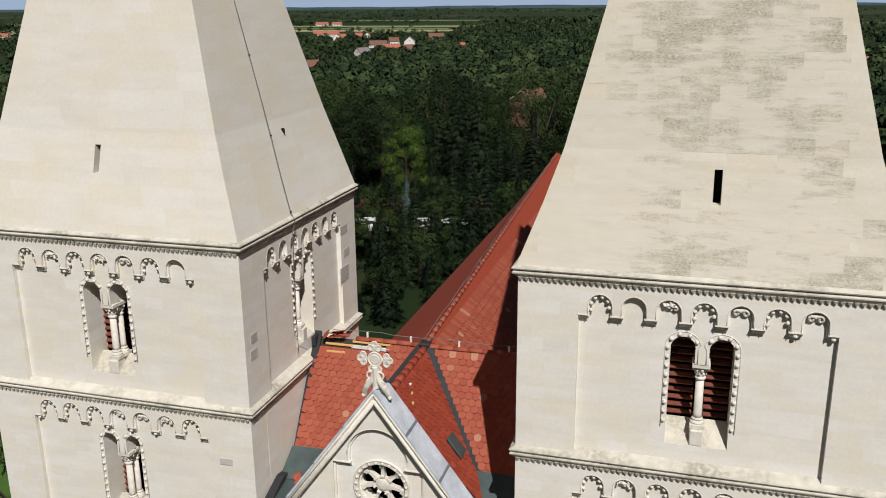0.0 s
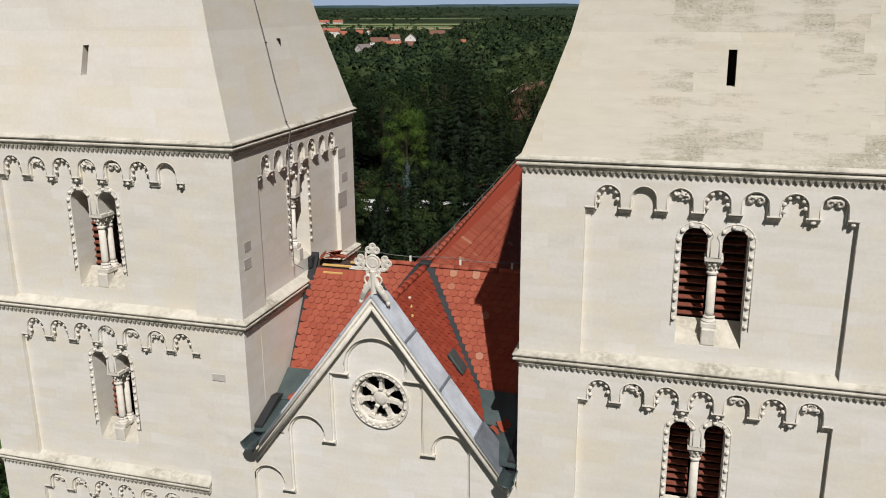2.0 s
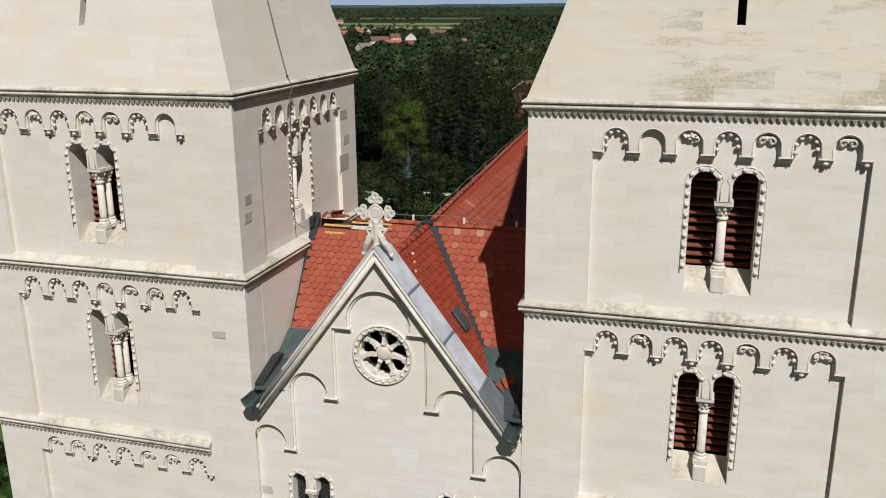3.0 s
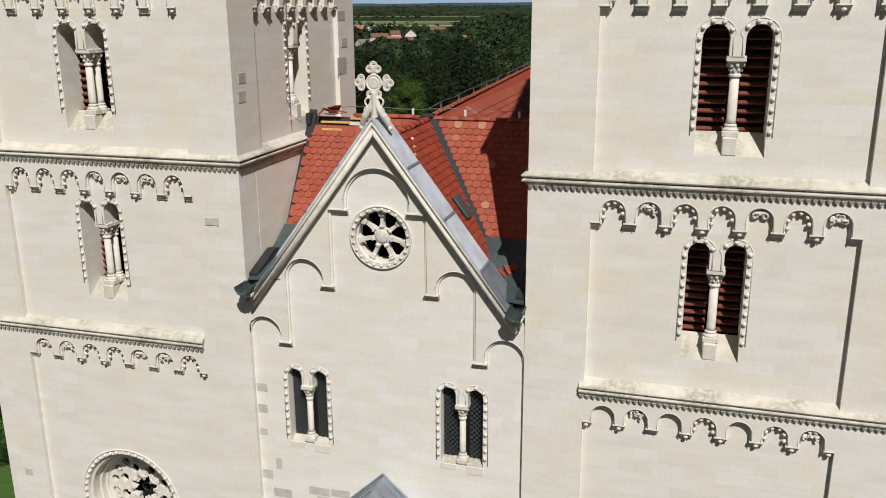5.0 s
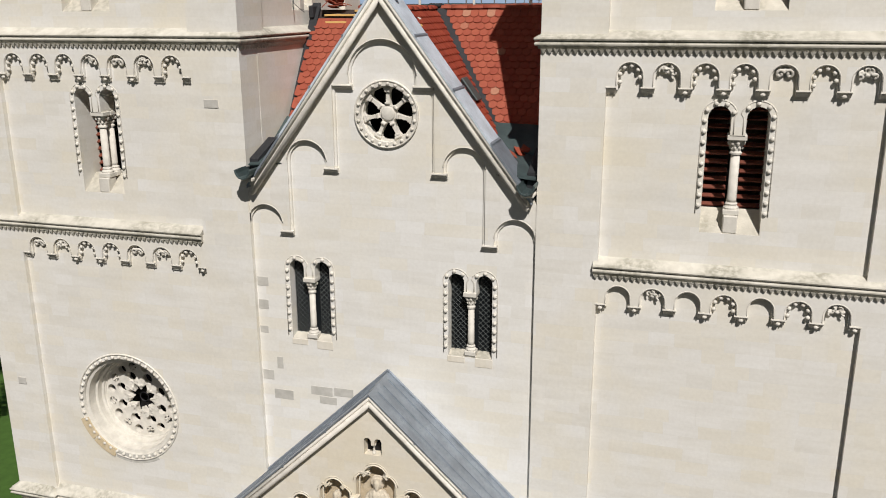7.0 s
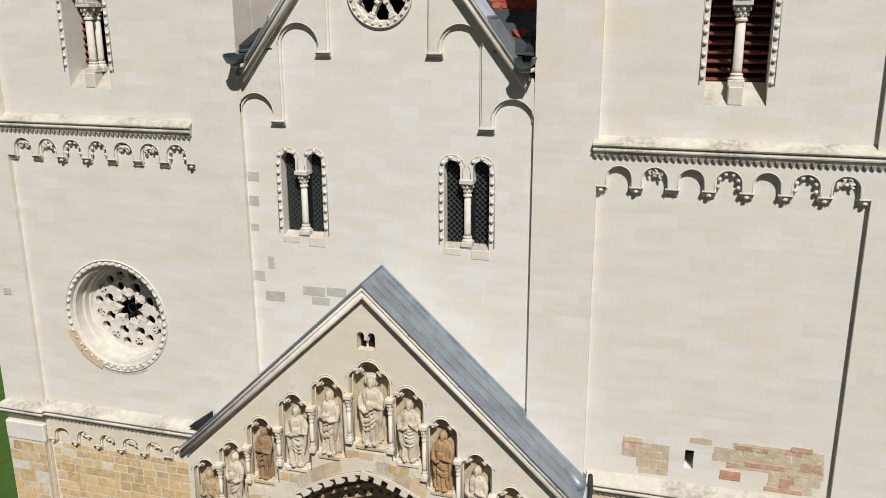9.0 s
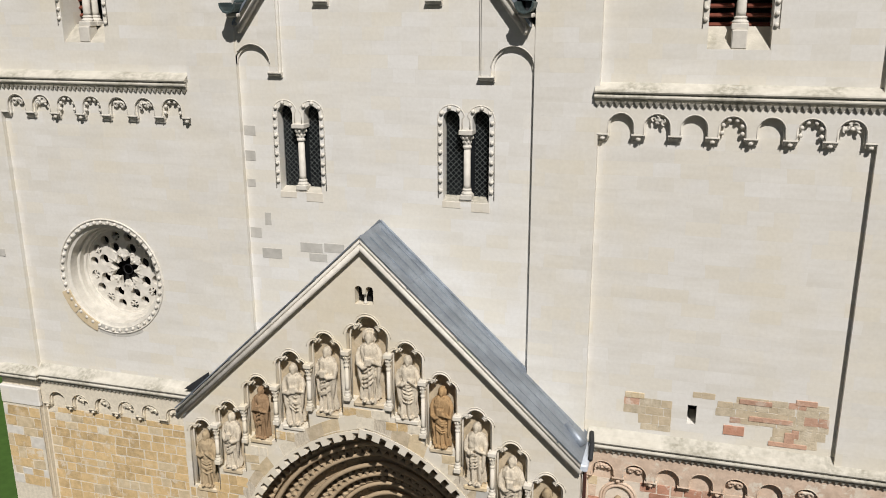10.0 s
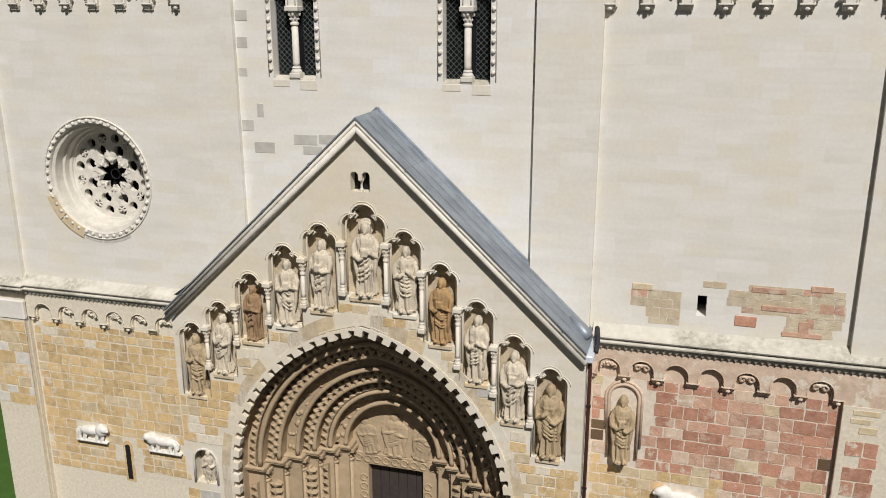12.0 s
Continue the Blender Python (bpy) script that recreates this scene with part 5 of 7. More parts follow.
for k, ((ro, yf, ax, up), (ri, y2, *_)) in enumerate(zip(ORD, ORD[1:])):
    b = slab([pointed(ro + 0.06, 22, 0.0, ax, up) + pointed(ri, 22, 0.0, ax, up)[::-1]], yf, y2 + 0.2)
    od = part("arch_order", b, M_tan, portal, "stepped arch order of weathered tan stone")
    part("arch_roll", tube([(x, yf - 0.07, z) for x, z in pointed(ri + 0.035, 30, None, ax, up)], 0.055, 10), M_tan, od, "", True)
    part("arch_neck", slab([pointed(ri + 0.07, 30, None, ax, up) + pointed(ri + 0.002, 30, None, ax, up)[::-1]], yf - 0.075, yf + 0.02), M_tan, od)
    rows = {0: ((0.20, 1),), 1: ((0.215, 1), (0.10, -1)), 2: (), 3: ((0.20, 1), (0.11, -1)), 4: ((0.17, 1),), 5: ()}[k]
    for off, way in rows:
        first = None
        mid = along(pointed(ri + off, 40, None, ax, up), 0.195)
        if way < 0:
            mid = [(p + q) / 2 for p, q in zip(mid, mid[1:])]
        for p, q in zip(mid, mid[1:]):
            d = (q - p).normalized()
            mm = pose(p.x, yf, p.y, 0, -math.degrees(math.atan2(d.y, d.x)), 0)
            if first is None:
                # a wedge with a raised ridge
                w = bmesh.new()
                vs = [w.verts.new(v) for v in ((-0.095, 0.01, -0.075 * way), (0.095, 0.01, -0.075 * way), (0, 0.01, 0.10 * way), (-0.095, -0.12, -0.075 * way), (0.095, -0.12, -0.075 * way), (0, -0.12, 0.10 * way), (0, -0.155, -0.02 * way))]
                for f in ((0, 2, 1), (0, 1, 4, 3), (1, 2, 5, 4), (2, 0, 3, 5), (3, 4, 6), (4, 5, 6), (5, 3, 6)):
                    w.faces.new([vs[j] for j in f])
                first = part("zigzag_tooth", w, M_tan, od, "", False, mm)
            else:
                again(first, mm)
        for s in (-1, 1):
            z = 0.7
            while z < ZS + up - 0.5:
                again(first, pose(ax + s * (ri + off), yf, z, 0, -90, 0))
                z += 0.195
    if k in (2, 5):
        # worn leaf carving
        rr = random.Random(k)
        for p in along(pointed(ri + 0.19, 40, None, ax, up), 0.31):
            lump = bmesh.new()
            for _ in range(4):
                ball(rr.uniform(0.03, 0.06), lump, (p.x + rr.uniform(-0.1, 0.1), yf - 0.005, p.y + rr.uniform(-0.07, 0.07)), rr.uniform(0.7, 1.6), 0.7, rr.uniform(0.7, 1.4), 7, 5)
            part("leaf_carving", lump, M_tan, od, "", True)
    for s in (-1, 1):
        column("jamb_column", ax + s * (ri + 0.03), y2 - 0.07, 0.45, ZS + up - 0.14, 0.085, od, M_tan)
        xa, xb = ax + s * (ri - 0.10), ax + s * (ro + 0.08)
        ib = box(min(xa, xb), max(xa, xb), yf - 0.13, y2 + 0.25, ZS + up - 0.14, ZS + up - 0.02, None, 0.025)
        tube([(min(xa, xb), yf - 0.13, ZS + up - 0.05), (max(xa, xb), yf - 0.13, ZS + up - 0.05)], 0.03, 6, ib)
        part("impost", ib, M_tan, od)
ty = part("tympanum", slab([pointed(1.14, 22, 2.1 + DZ, DX, DZ)], DY + 0.04, DY + 0.25), M_tan, portal, "carved stone panel above the door with worn relief figures")
part("lintel", box(DX - 1.1, DX + 1.1, DY, DY + 0.25, 2.13 + DZ, 2.42 + DZ, None, 0.015), M_tan, ty, "lintel with a scroll band")
for k in range(9):
    part("scroll", tube([(DX - 0.92 + 0.23 * k + x, DY - 0.005, 2.27 + DZ + z) for x, z in arc(0, 0, 0.085, 0, 300, 9)], 0.02, 5), M_tan, ty, "", True)
door = thing("door", "closed dark brown plank door below the tympanum", "door")
for k in range(6):
    part("plank", box(DX - 0.68 + 0.227 * k, DX - 0.68 + 0.227 * k + 0.22, DY + 0.20, DY + 0.26, 0.1, 2.14 + DZ, None, 0.008), M_door, door)
part("frame", slab([[(DX - 1.16, 0), (DX - 0.68, 0), (DX - 0.68, 2.13 + DZ), (DX + 0.68, 2.13 + DZ), (DX + 0.68, 0), (DX + 1.16, 0), (DX + 1.16, 2.16 + DZ), (DX - 1.16, 2.16 + DZ)]], DY + 0.003, DY + 0.3), M_tan, door, "carved stone door surround")
for s in (-1, 1):
    for k in range(8):
        part("scroll", tube([(DX + s * 0.80 + x, DY - 0.002, 0.4 + 0.23 * k + z) for x, z in arc(0, 0, 0.085, 0, 300, 9)], 0.02, 5), M_tan, door, "", True)
# added near-black sheet behind the door, coloured as the unlit inside
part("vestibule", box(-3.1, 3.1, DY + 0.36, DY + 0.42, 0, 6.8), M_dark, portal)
# broken fret along the front arch
fret = part("arch_band", tube([(x, PY + 0.02, z) for x, z in pointed(3.24, 40, 1.8)], 0.03, 6), M_porch, portal, "pale arch edge with a square fret", True)
vo, vi = pointed(3.46, 28, 1.8), pointed(3.225, 28, 1.8)
for i in range(0, len(vo) - 1, 2):
    j = min(i + 2, len(vo) - 1)
    m_ = (M_stat_w, M_porch, M_niche, M_mortar, M_ochre_p)[(i * 7 // 2) % 5]
    part("voussoir", slab([vo[i:j + 1] + vi[i:j + 1][::-1]], PY - 0.006 - 0.002 * ((i * 5) % 3), PY + 0.05), m_, fret)
pts = along(pointed(3.14, 40, 1.9), 0.315)
first = None
for i, p in enumerate(pts[:-1]):
    d = (pts[i + 1] - p).normalized()
    mm = pose(p.x, PY, p.y, 0, -math.degrees(math.atan2(d.y, d.x)), 0)
    if first is None:
        b = slab([[(-0.085, -0.10), (0.085, -0.10), (0.085, 0.02), (0.10, 0.05), (0.235, 0.03), (0.235, 0.10), (-0.085, 0.10)]], -0.03, 0.13)
        first = part("fret_block", b, M_porch, fret, "", False, mm)
    else:
        again(first, mm)


def statue(seed, h, halo=False):
    """A robed standing figure, plainly shaped, about h high, with its feet at the origin and facing -y."""
    rng = random.Random(seed)
    bm = bmesh.new()
    N, K = 36, 30
    ph, kf, lean = rng.uniform(0, 6), rng.choice((7, 9, 11)), rng.uniform(-0.02, 0.02)
    sh = [(0.0, 0.118), (0.05, 0.125), (0.25, 0.112), (0.45, 0.118), (0.55, 0.125), (0.65, 0.128), (0.74, 0.135), (0.80, 0.12), (0.84, 0.06), (0.865, 0.045)]
    rings = []
    for i in range(N + 1):
        v = 0.865 * i / N
        r = np.interp(v, [a for a, _ in sh], [b for _, b in sh]) * h
        ring = []
        for k in range(K):
            a = 2 * math.pi * k / K
            deep = 0.34 * max(0, 1 - v / 0.75) + 0.05
            fold = deep * math.sin(kf * a + ph + 5 * v) + 0.12 * max(0.0, math.sin(26 * v + 2.2 * math.sin(a + ph))) * max(0.0, -math.sin(a)) * (0.35 < v < 0.72)
            q = r * (1 + fold) if v < 0.8 else r
            ring.append(bm.verts.new((q * math.cos(a) * 1.12 + lean * h * math.sin(4 * v), q * math.sin(a) * 0.86, v * h)))
        rings.append(ring)
    for a, b in zip(rings, rings[1:]):
        for k in range(K):
            bm.faces.new((a[k], a[(k + 1) % K], b[(k + 1) % K], b[k]))
    bm.faces.new(rings[0][::-1])
    bm.faces.new(rings[-1])
    ball(0.068 * h, bm, (0, -0.01 * h, 0.915 * h), 0.9, 1.0, 1.2, 14, 10)
    ball(0.060 * h, bm, (0, 0.02 * h, 0.925 * h), 1.15, 1.0, 1.15, 12, 8)
    ball(0.03 * h, bm, (0, -0.055 * h, 0.872 * h), 1.0, 0.9, 1.4, 8, 6)
    for s in (-1, 1):
        e = rng.uniform(0.48, 0.56)
        w = rng.uniform(0.52, 0.66)
        tube([(s * 0.13 * h, 0, 0.76 * h), (s * 0.165 * h, -0.03 * h, 0.66 * h), (s * 0.155 * h, -0.06 * h, e * h), (s * 0.07 * h, -0.13 * h, w * h - 0.03 * h), (s * 0.02 * h, -0.14 * h, w * h)], [0.04 * h, 0.045 * h, 0.046 * h, 0.036 * h, 0.024 * h], 8, bm)
        tube([(s * 0.15 * h, -0.05 * h, e * h), (s * 0.135 * h, -0.06 * h, (e - 0.2) * h), (s * 0.12 * h, -0.05 * h, (e - 0.34) * h)], [0.04 * h, 0.03 * h, 0.012 * h], 7, bm)
    tilt = rng.choice((-1, 1)) * rng.uniform(0.04, 0.12)
    for j in range(7):
        z = 0.62 - 0.052 * j
        sag = rng.uniform(0.02, 0.06)
        tube([(-0.135 * h, -0.03 * h, (z + tilt) * h), (-0.06 * h, -0.105 * h, (z + 0.4 * tilt - sag) * h), (0.03 * h, -0.12 * h, (z - 0.2 * tilt - sag) * h), (0.13 * h, -0.03 * h, (z - tilt) * h)], [0.006 * h, 0.015 * h, 0.015 * h, 0.006 * h], 6, bm)
    for s in (-1, 1):
        tube([(s * 0.05 * h, -0.06 * h, 0.84 * h), (s * 0.075 * h, -0.075 * h, 0.74 * h), (s * 0.05 * h, -0.11 * h, 0.62 * h)], 0.018 * h, 6, bm)
        ball(0.035 * h, bm, (s * 0.05 * h, 0.0, 0.90 * h), 0.8, 1, 1.7, 8, 6)
        ball(0.04 * h, bm, (s * 0.06 * h, -0.12 * h, 0.015 * h), 0.8, 1.4, 0.6, 8, 6)
    box(-0.05 * h, 0.05 * h, -0.16 * h, -0.12 * h, 0.55 * h, 0.66 * h, bm, 0.008) if rng.random() < 0.5 else None
    if halo:
        slab([arc(0, 0.925 * h, 0.115 * h, 0, 360, 24)[:-1]], 0.045 * h, 0.06 * h, bm)
    box(-0.11 * h, 0.11 * h, -0.12 * h, 0.09 * h, -0.04 * h, 0.012 * h, bm, 0.01)
    return bm


STONES = {"white": (M_stat_w, "pale limestone"), "tan": (M_tan2, "tan limestone"), "warm": (M_warm, "brown stone"), "warm2": (M_warm2, "orange-brown stone")}
for k, (c, h, zt, zf, st) in enumerate(NICHES):
    mat, word = STONES[st]
    size = (zt - zf) * (0.78 if c else 0.77)
    b = statue(20 + k, size, c == 0)
    bmesh.ops.transform(b, matrix=Matrix.Diagonal((0.95, 1.0, 1, 1)), verts=b.verts)
    o = fused(part("statue", b, mat, None, "", True), 0.0125)
    o.matrix_world = (pose(c, PY + 0.115, zf + 0.04 * size, 0, 0, random.Random(k).uniform(-14, 14)))
    tagged(o, f"robed standing {word} statue in a trefoil niche" if c else f"robed standing {word} statue in the tallest trefoil niche", "statue", "niche statues")
o = fused(part("statue", statue(51, 0.86), M_stat_w, None, "", True), 0.012)
o.matrix_world = pose(-3.95, PY + 0.14, 2.44, 12, 0, 20)
tagged(o, "worn white stone figure crouching in a small niche", "statue")
b = tube([(x, PY - 0.004, z) for x, z in small], 0.03, 6)
part("small_niche_moulding", b, M_carved, front, "", True)


for k, (c, hh) in enumerate(((-0.62, 0.86), (0.0, 1.08), (0.62, 0.86))):
    b = statue(80 + k, hh)
    bmesh.ops.transform(b, matrix=Matrix.Diagonal((1.55, 0.45, 1.0, 1)), verts=b.verts)
    o = fused(part("relief_figure", b, M_tan, None, "", True), 0.013)
    o.matrix_world = pose(DX + c * 0.95, DY + 0.02, 2.44 + DZ, 0, 12 * (k - 1), 0)
    tagged(o, "worn tan half-relief robed figure above the door", "relief", "tympanum reliefs")


def lion(seed, s):
    """A worn standing beast in relief, facing +x for s = 1."""
    bm = bmesh.new()
    ball(0.2, bm, (0, -0.06, 0.34), 1.75, 0.7, 0.75, 14, 10)
    ball(0.17, bm, (s * 0.34, -0.08, 0.40), 1.0, 0.9, 1.25, 12, 8)
    ball(0.12, bm, (s * 0.44, -0.13, 0.46), 1.1, 1, 1, 10, 8)
    ball(0.06, bm, (s * 0.54, -0.15, 0.42), 1, 1, 0.9, 8, 6)
    for x, d in ((0.30, 0.06), (0.20, -0.02), (-0.22, 0.05), (-0.32, -0.03)):
        tube([(s * x, -0.07, 0.30), (s * (x + d), -0.10, 0.16), (s * (x + d * 0.6), -0.11, 0.03)], [0.075, 0.05, 0.05], 7, bm)
    tube([(-s * 0.33, -0.05, 0.40), (-s * 0.44, -0.08, 0.30), (-s * 0.40, -0.1, 0.14)], [0.035, 0.03, 0.035], 6, bm)
    box(-0.45, 0.5, -0.16, 0.03, -0.03, 0.035, bm, 0.015)
    return bm


for x, z, s, mat in ((-7.88, 2.36, 1, M_white), (-5.78, 2.36, -1, M_white), (6.35, 2.95, -1, M_white)):
    o = fused(part("lion_relief", lion(1, s), mat, None, "", True), 0.018)
    o.matrix_world = pose(x, 0.0, z) @ Matrix.Diagonal((0.95, 0.8, 0.82, 1))
    tagged(o, "white stone lion standing out of the wall", "lion statue", "stone lions")
o = fused(part("statue", statue(61, 1.52), M_tan2, None, "", True), 0.0155)
o.matrix_world = pose(5.10, -0.10, 3.93) @ Matrix.Diagonal((0.84, 0.9, 0.95, 1))
tagged(o, "robed standing tan statue in a shallow wall niche", "statue")
nb = tube([(4.82, -0.03, 3.95)] + [(x, -0.03, z) for x, z in arc(5.10, 5.28, 0.30, 180, 0, 12)] + [(5.40, -0.03, 3.95)], 0.035, 6)
tube([(4.76, -0.02, 4.6)] + [(x, -0.02, z) for x, z in arc(5.10, 5.28, 0.36, 180, 0, 12)] + [(5.46, -0.02, 4.2)], 0.03, 6, nb)
tagged(part("niche_frame", nb, M_pinkish, None, "", True), "weathered pink stone niche frame on the wall", "niche")

# ---- old masonry of the lower walls ----
STONE_BM = {}


def masonry(parent, x0, x1, z0, z1, y, pick, seed, avoid=(), course=(0.19, 0.34), width=(0.22, 0.66), gap=(0.012, 0.034)):
    """Courses of squared stones, each its own piece, standing proud of the mortar."""
    rng = random.Random(seed)
    z = z0
    while z < z1 - 0.12:
        hh = min(rng.uniform(*course), z1 - z)
        x = x0 - rng.uniform(0, 0.3)
        while x < x1:
            w = rng.uniform(*width)
            a, b = max(x, x0), min(x + w, x1)
            x += w
            if b - a < 0.1 or any(a < q[1] and b > q[0] and z < q[3] and z + hh > q[2] for q in avoid):
                continue
            mat = pick((a + b) / 2, z + hh / 2, rng)
            if mat is None:
                continue
            key = (mat.name, rng.randrange(6))
            mm = pose((a + b) / 2, y, z + hh / 2, 0, rng.uniform(-1.3, 1.3), 0) @ Matrix.Diagonal((b - a - rng.uniform(*gap), rng.uniform(0.014, 0.020), hh - rng.uniform(*gap), 1))
            if key not in STONE_BM:
                c = box(-0.5, 0.5, -0.5, 0.5, -0.5, 0.5, None, 0.045)
                r2 = random.Random(len(STONE_BM))
                for v in c.verts:
                    v.co += Vector((r2.uniform(-0.03, 0.03), r2.uniform(-0.16, 0.16), r2.uniform(-0.05, 0.05)))
                STONE_BM[key] = part("stone", c, mat, parent, "", False, mm)
            else:
                again(STONE_BM[key], mm, parent)
        z += hh


def pick_left(x, z, rng):
    if z < 1.55 - 0.1 * math.sin(x * 1.3):
        return None
    r = rng.random()
    return M_ochre if r < 0.86 else (M_ochre_p if r < 0.98 else M_mortar)


def pick_right(x, z, rng):
    lim = 3.95 - 0.12 * (x - 4.5) if x < 7 else 2.6
    r = rng.random()
    if z < lim:
        return M_ochre if r < 0.6 else M_ochre_p
    return M_red if r < 0.48 else (M_red_p if r < 0.80 else (M_pinkish if r < 0.94 else (M_ochre_p if r < 0.985 else M_brownish)))


low = thing("old_masonry", "old ochre and red sandstone masonry of the lower church walls", "wall", None, "", "structure")
lw = part("left_field", box(-9.23, -4.6, -0.004, 0.01, 1.5, 5.3), M_mortar, low, "ochre stones laid in pale mortar")
masonry(lw, -9.22, -4.55, 1.45, 5.45, -0.002, pick_left, 3, ((-8.1, -7.6, 2.5, 2.7), (-6.0, -5.5, 2.5, 2.7), (-7.0, -6.75, 1.4, 2.42)), (0.20, 0.29), (0.24, 0.52), (0.018, 0.042))
strip = box(-10.40, -9.27, -0.22, -0.12, 0, 5.55)
tagged(part("corner_strip", strip, M_mortar, low), "corner strip of pale stone")
tagged(part("strip_bracket", box(-10.42, -9.24, -0.25, -0.12, 5.50, 6.0, None, 0.03), M_stone, low), "stone bracket that carries the string course")
tagged(part("strip_cornice", sweep([(o, 6.36 + u) for o, u in CORNICE], [(-10.43, 0.0), (-10.43, -0.24), (-9.25, -0.24), (-9.25, -0.1)]), M_cornice, low), "string course stepping forward over the corner strip")
ls = part("left_strip", box(-10.40, -9.27, -0.224, -0.21, 3.0, 5.5), M_mortar, low, "ochre corner stones laid in pale mortar")
masonry(ls, -10.40, -9.27, 3.2, 5.45, -0.222, lambda x, z, r: M_ochre if r.random() < 0.55 else (M_ochre_p if r.random() < 0.6 else M_carved), 5)
rw = part("right_field", box(4.45, 9.08, -0.004, 0.01, 2.0, 5.7), M_mortar_p, low, "red sandstone blocks laid in pale mortar")
masonry(rw, 4.46, 9.06, 2.0, 5.72, -0.002, pick_right, 7, ((4.85, 5.38, 3.95, 5.5), (6.2, 6.5, 3.1, 3.3)), (0.20, 0.29), (0.24, 0.46))
rp = part("right_strip", box(9.11, 10.31, -0.131, -0.118, 0.0, 5.72), M_mortar, low, "patches of red stone on the corner strip")
masonry(rp, 9.22, 9.80, 3.0, 5.1, -0.129, lambda x, z, r: M_red if r.random() < 0.62 else None, 9)
for x0, x1, z0, z1 in ((9.28, 9.75, 5.55, 5.66), (9.25, 9.6, 5.38, 5.48), (9.42, 9.74, 5.18, 5.32)):
    part("stone", box(x0, x1, -0.140, -0.12, z0, z1, None, 0.006), M_ochre_p, rp)
# porch face below the niches, course by course
pf = part("porch_field", box(-4.4, -4.3, PY - 0.003, PY + 0.01, 1.2, 1.3), M_mortar, low, "ochre stones on the face of the porch")


def pick_porch(x, z, rng):
    r = abs(x - AX)
    c = 3.42 * (0.08 + 0.15 * 1.05)
    if z > ZS and (r + c) ** 2 + (z - ZS) ** 2 < (3.46 + c) ** 2 or z <= ZS and r < 3.5:
        return None
    roof_z = 10.55 - abs(x - PX) * rs
    floor_z = min(NICHES, key=lambda n: abs(n[0] - x))[3]
    if z > floor_z - 0.16:
        return None
    q = rng.random()
    return M_ochre if q < (0.2 if z > 5 else 0.5) else (M_ochre_p if q < 0.72 else (M_mortar if q < 0.95 else M_grey_l))


masonry(pf, -4.48, 4.40, 1.8, 7.2, PY - 0.002, pick_porch, 11, ((-4.35, -3.6, 2.3, 3.4),), (0.18, 0.25), (0.20, 0.40))

# single stones of another colour in the pale walls
patch = thing("repair_stones", "grey and tan repair stones set into the pale walls", "wall stones", None, "", "structure")
for x0, x1, z0, z1 in ((-3.10, -2.83, 10.34, 10.57), (-2.84, -2.37, 9.89, 10.12), (-2.73, -2.58, 10.64, 10.92), (-1.92, -1.40, 10.10, 10.31), (-1.36, -0.9, 10.13, 10.33), (-1.72, -1.30, 9.9, 10.08), (-3.10, -2.83, 12.58, 12.79), (-3.10, -2.86, 12.04, 12.26), (-3.10, -2.90, 11.47, 11.64)):
    part("stone", box(x0, x1, -0.006, 0.01, z0, z1, None, 0.004), M_grey_l, patch)
for x0, x1, z0, z1, y in ((-9.95, -9.72, 9.4, 9.58, -0.131), (-4.02, -3.68, 16.48, 16.65, -0.131), (-8.62, -8.40, 17.05, 17.3, -0.006)):
    part("stone", box(x0, x1, y, y + 0.012, z0, z1, None, 0.004), M_grey_l if z0 != 17.05 else M_red_p, patch)
for y0, y1, z0, z1 in ((0.10, 0.42, 19.12, 19.36), (0.16, 0.46, 19.52, 19.74)):
    part("stone", box(-3.125, -3.112, y0, y1, z0, z1, None, 0.004), M_grey, patch)
for y0, y1, z0, z1 in ((5.55, 6.05, 20.7, 20.95), (5.75, 6.15, 20.0, 20.25), (5.45, 6.05, 19.3, 19.75)):
    part("stone", box(-3.125, -3.112, y0, y1, z0, z1, None, 0.004), M_grey, patch)


def pick_rough(x, z, rng):
    """The torn outline of the older stone that shows in the pale wall."""
    wob = 0.08 * math.sin(5.1 * x) + 0.06 * math.sin(11.3 * x + 1)
    if x < 6.1:
        inside = z > 6.95 + 0.25 * (x < 5.4) + wob and z < 7.70 + wob
    else:
        inside = z > (7.60 if x < 7.2 else 7.30 if x < 7.6 else 6.95) + wob and z < 7.90 + wob
    r = rng.random()
    return None if not inside or r > 0.94 else M_red_p if r > 0.84 else M_rough if r > 0.25 else M_niche


rg = part("rough_field", box(5.3, 5.4, -0.004, 0.01, 7.3, 7.35), M_rough, patch, "rough tooled tan stones")
masonry(rg, 5.10, 6.05, 6.93, 7.72, 0.004, pick_rough, 21, (), (0.12, 0.2), (0.14, 0.40), (0.002, 0.012))
masonry(rg, 6.42, 8.95, 6.93, 7.95, 0.004, pick_rough, 22, ((6.25, 6.60, 7.1, 7.6),), (0.12, 0.2), (0.14, 0.45), (0.002, 0.012))
for x0, x1, z0, z1, mt in ((7.05, 7.44, 7.05, 7.25, M_red), (8.18, 8.36, 7.02, 7.24, M_red_p), (7.5, 8.3, 7.40, 7.5, M_red_p), (8.32, 8.7, 7.84, 7.95, M_red_p), (7.3, 7.9, 7.74, 7.84, M_red_p), (7.9, 8.6, 6.93, 7.02, M_red_p), (5.12, 5.5, 7.60, 7.72, M_ochre_p)):
    part("stone", box(x0, x1, -0.016, 0.01, z0, z1, None, 0.004), mt, patch)
part("slot_frame", slab([[(-7.02, 1.35), (-6.74, 1.35)] + arc(-6.88, 2.33, 0.14, 0, 180, 8)], -0.012, 0.0), M_ochre, patch, "narrow ochre slot frame")
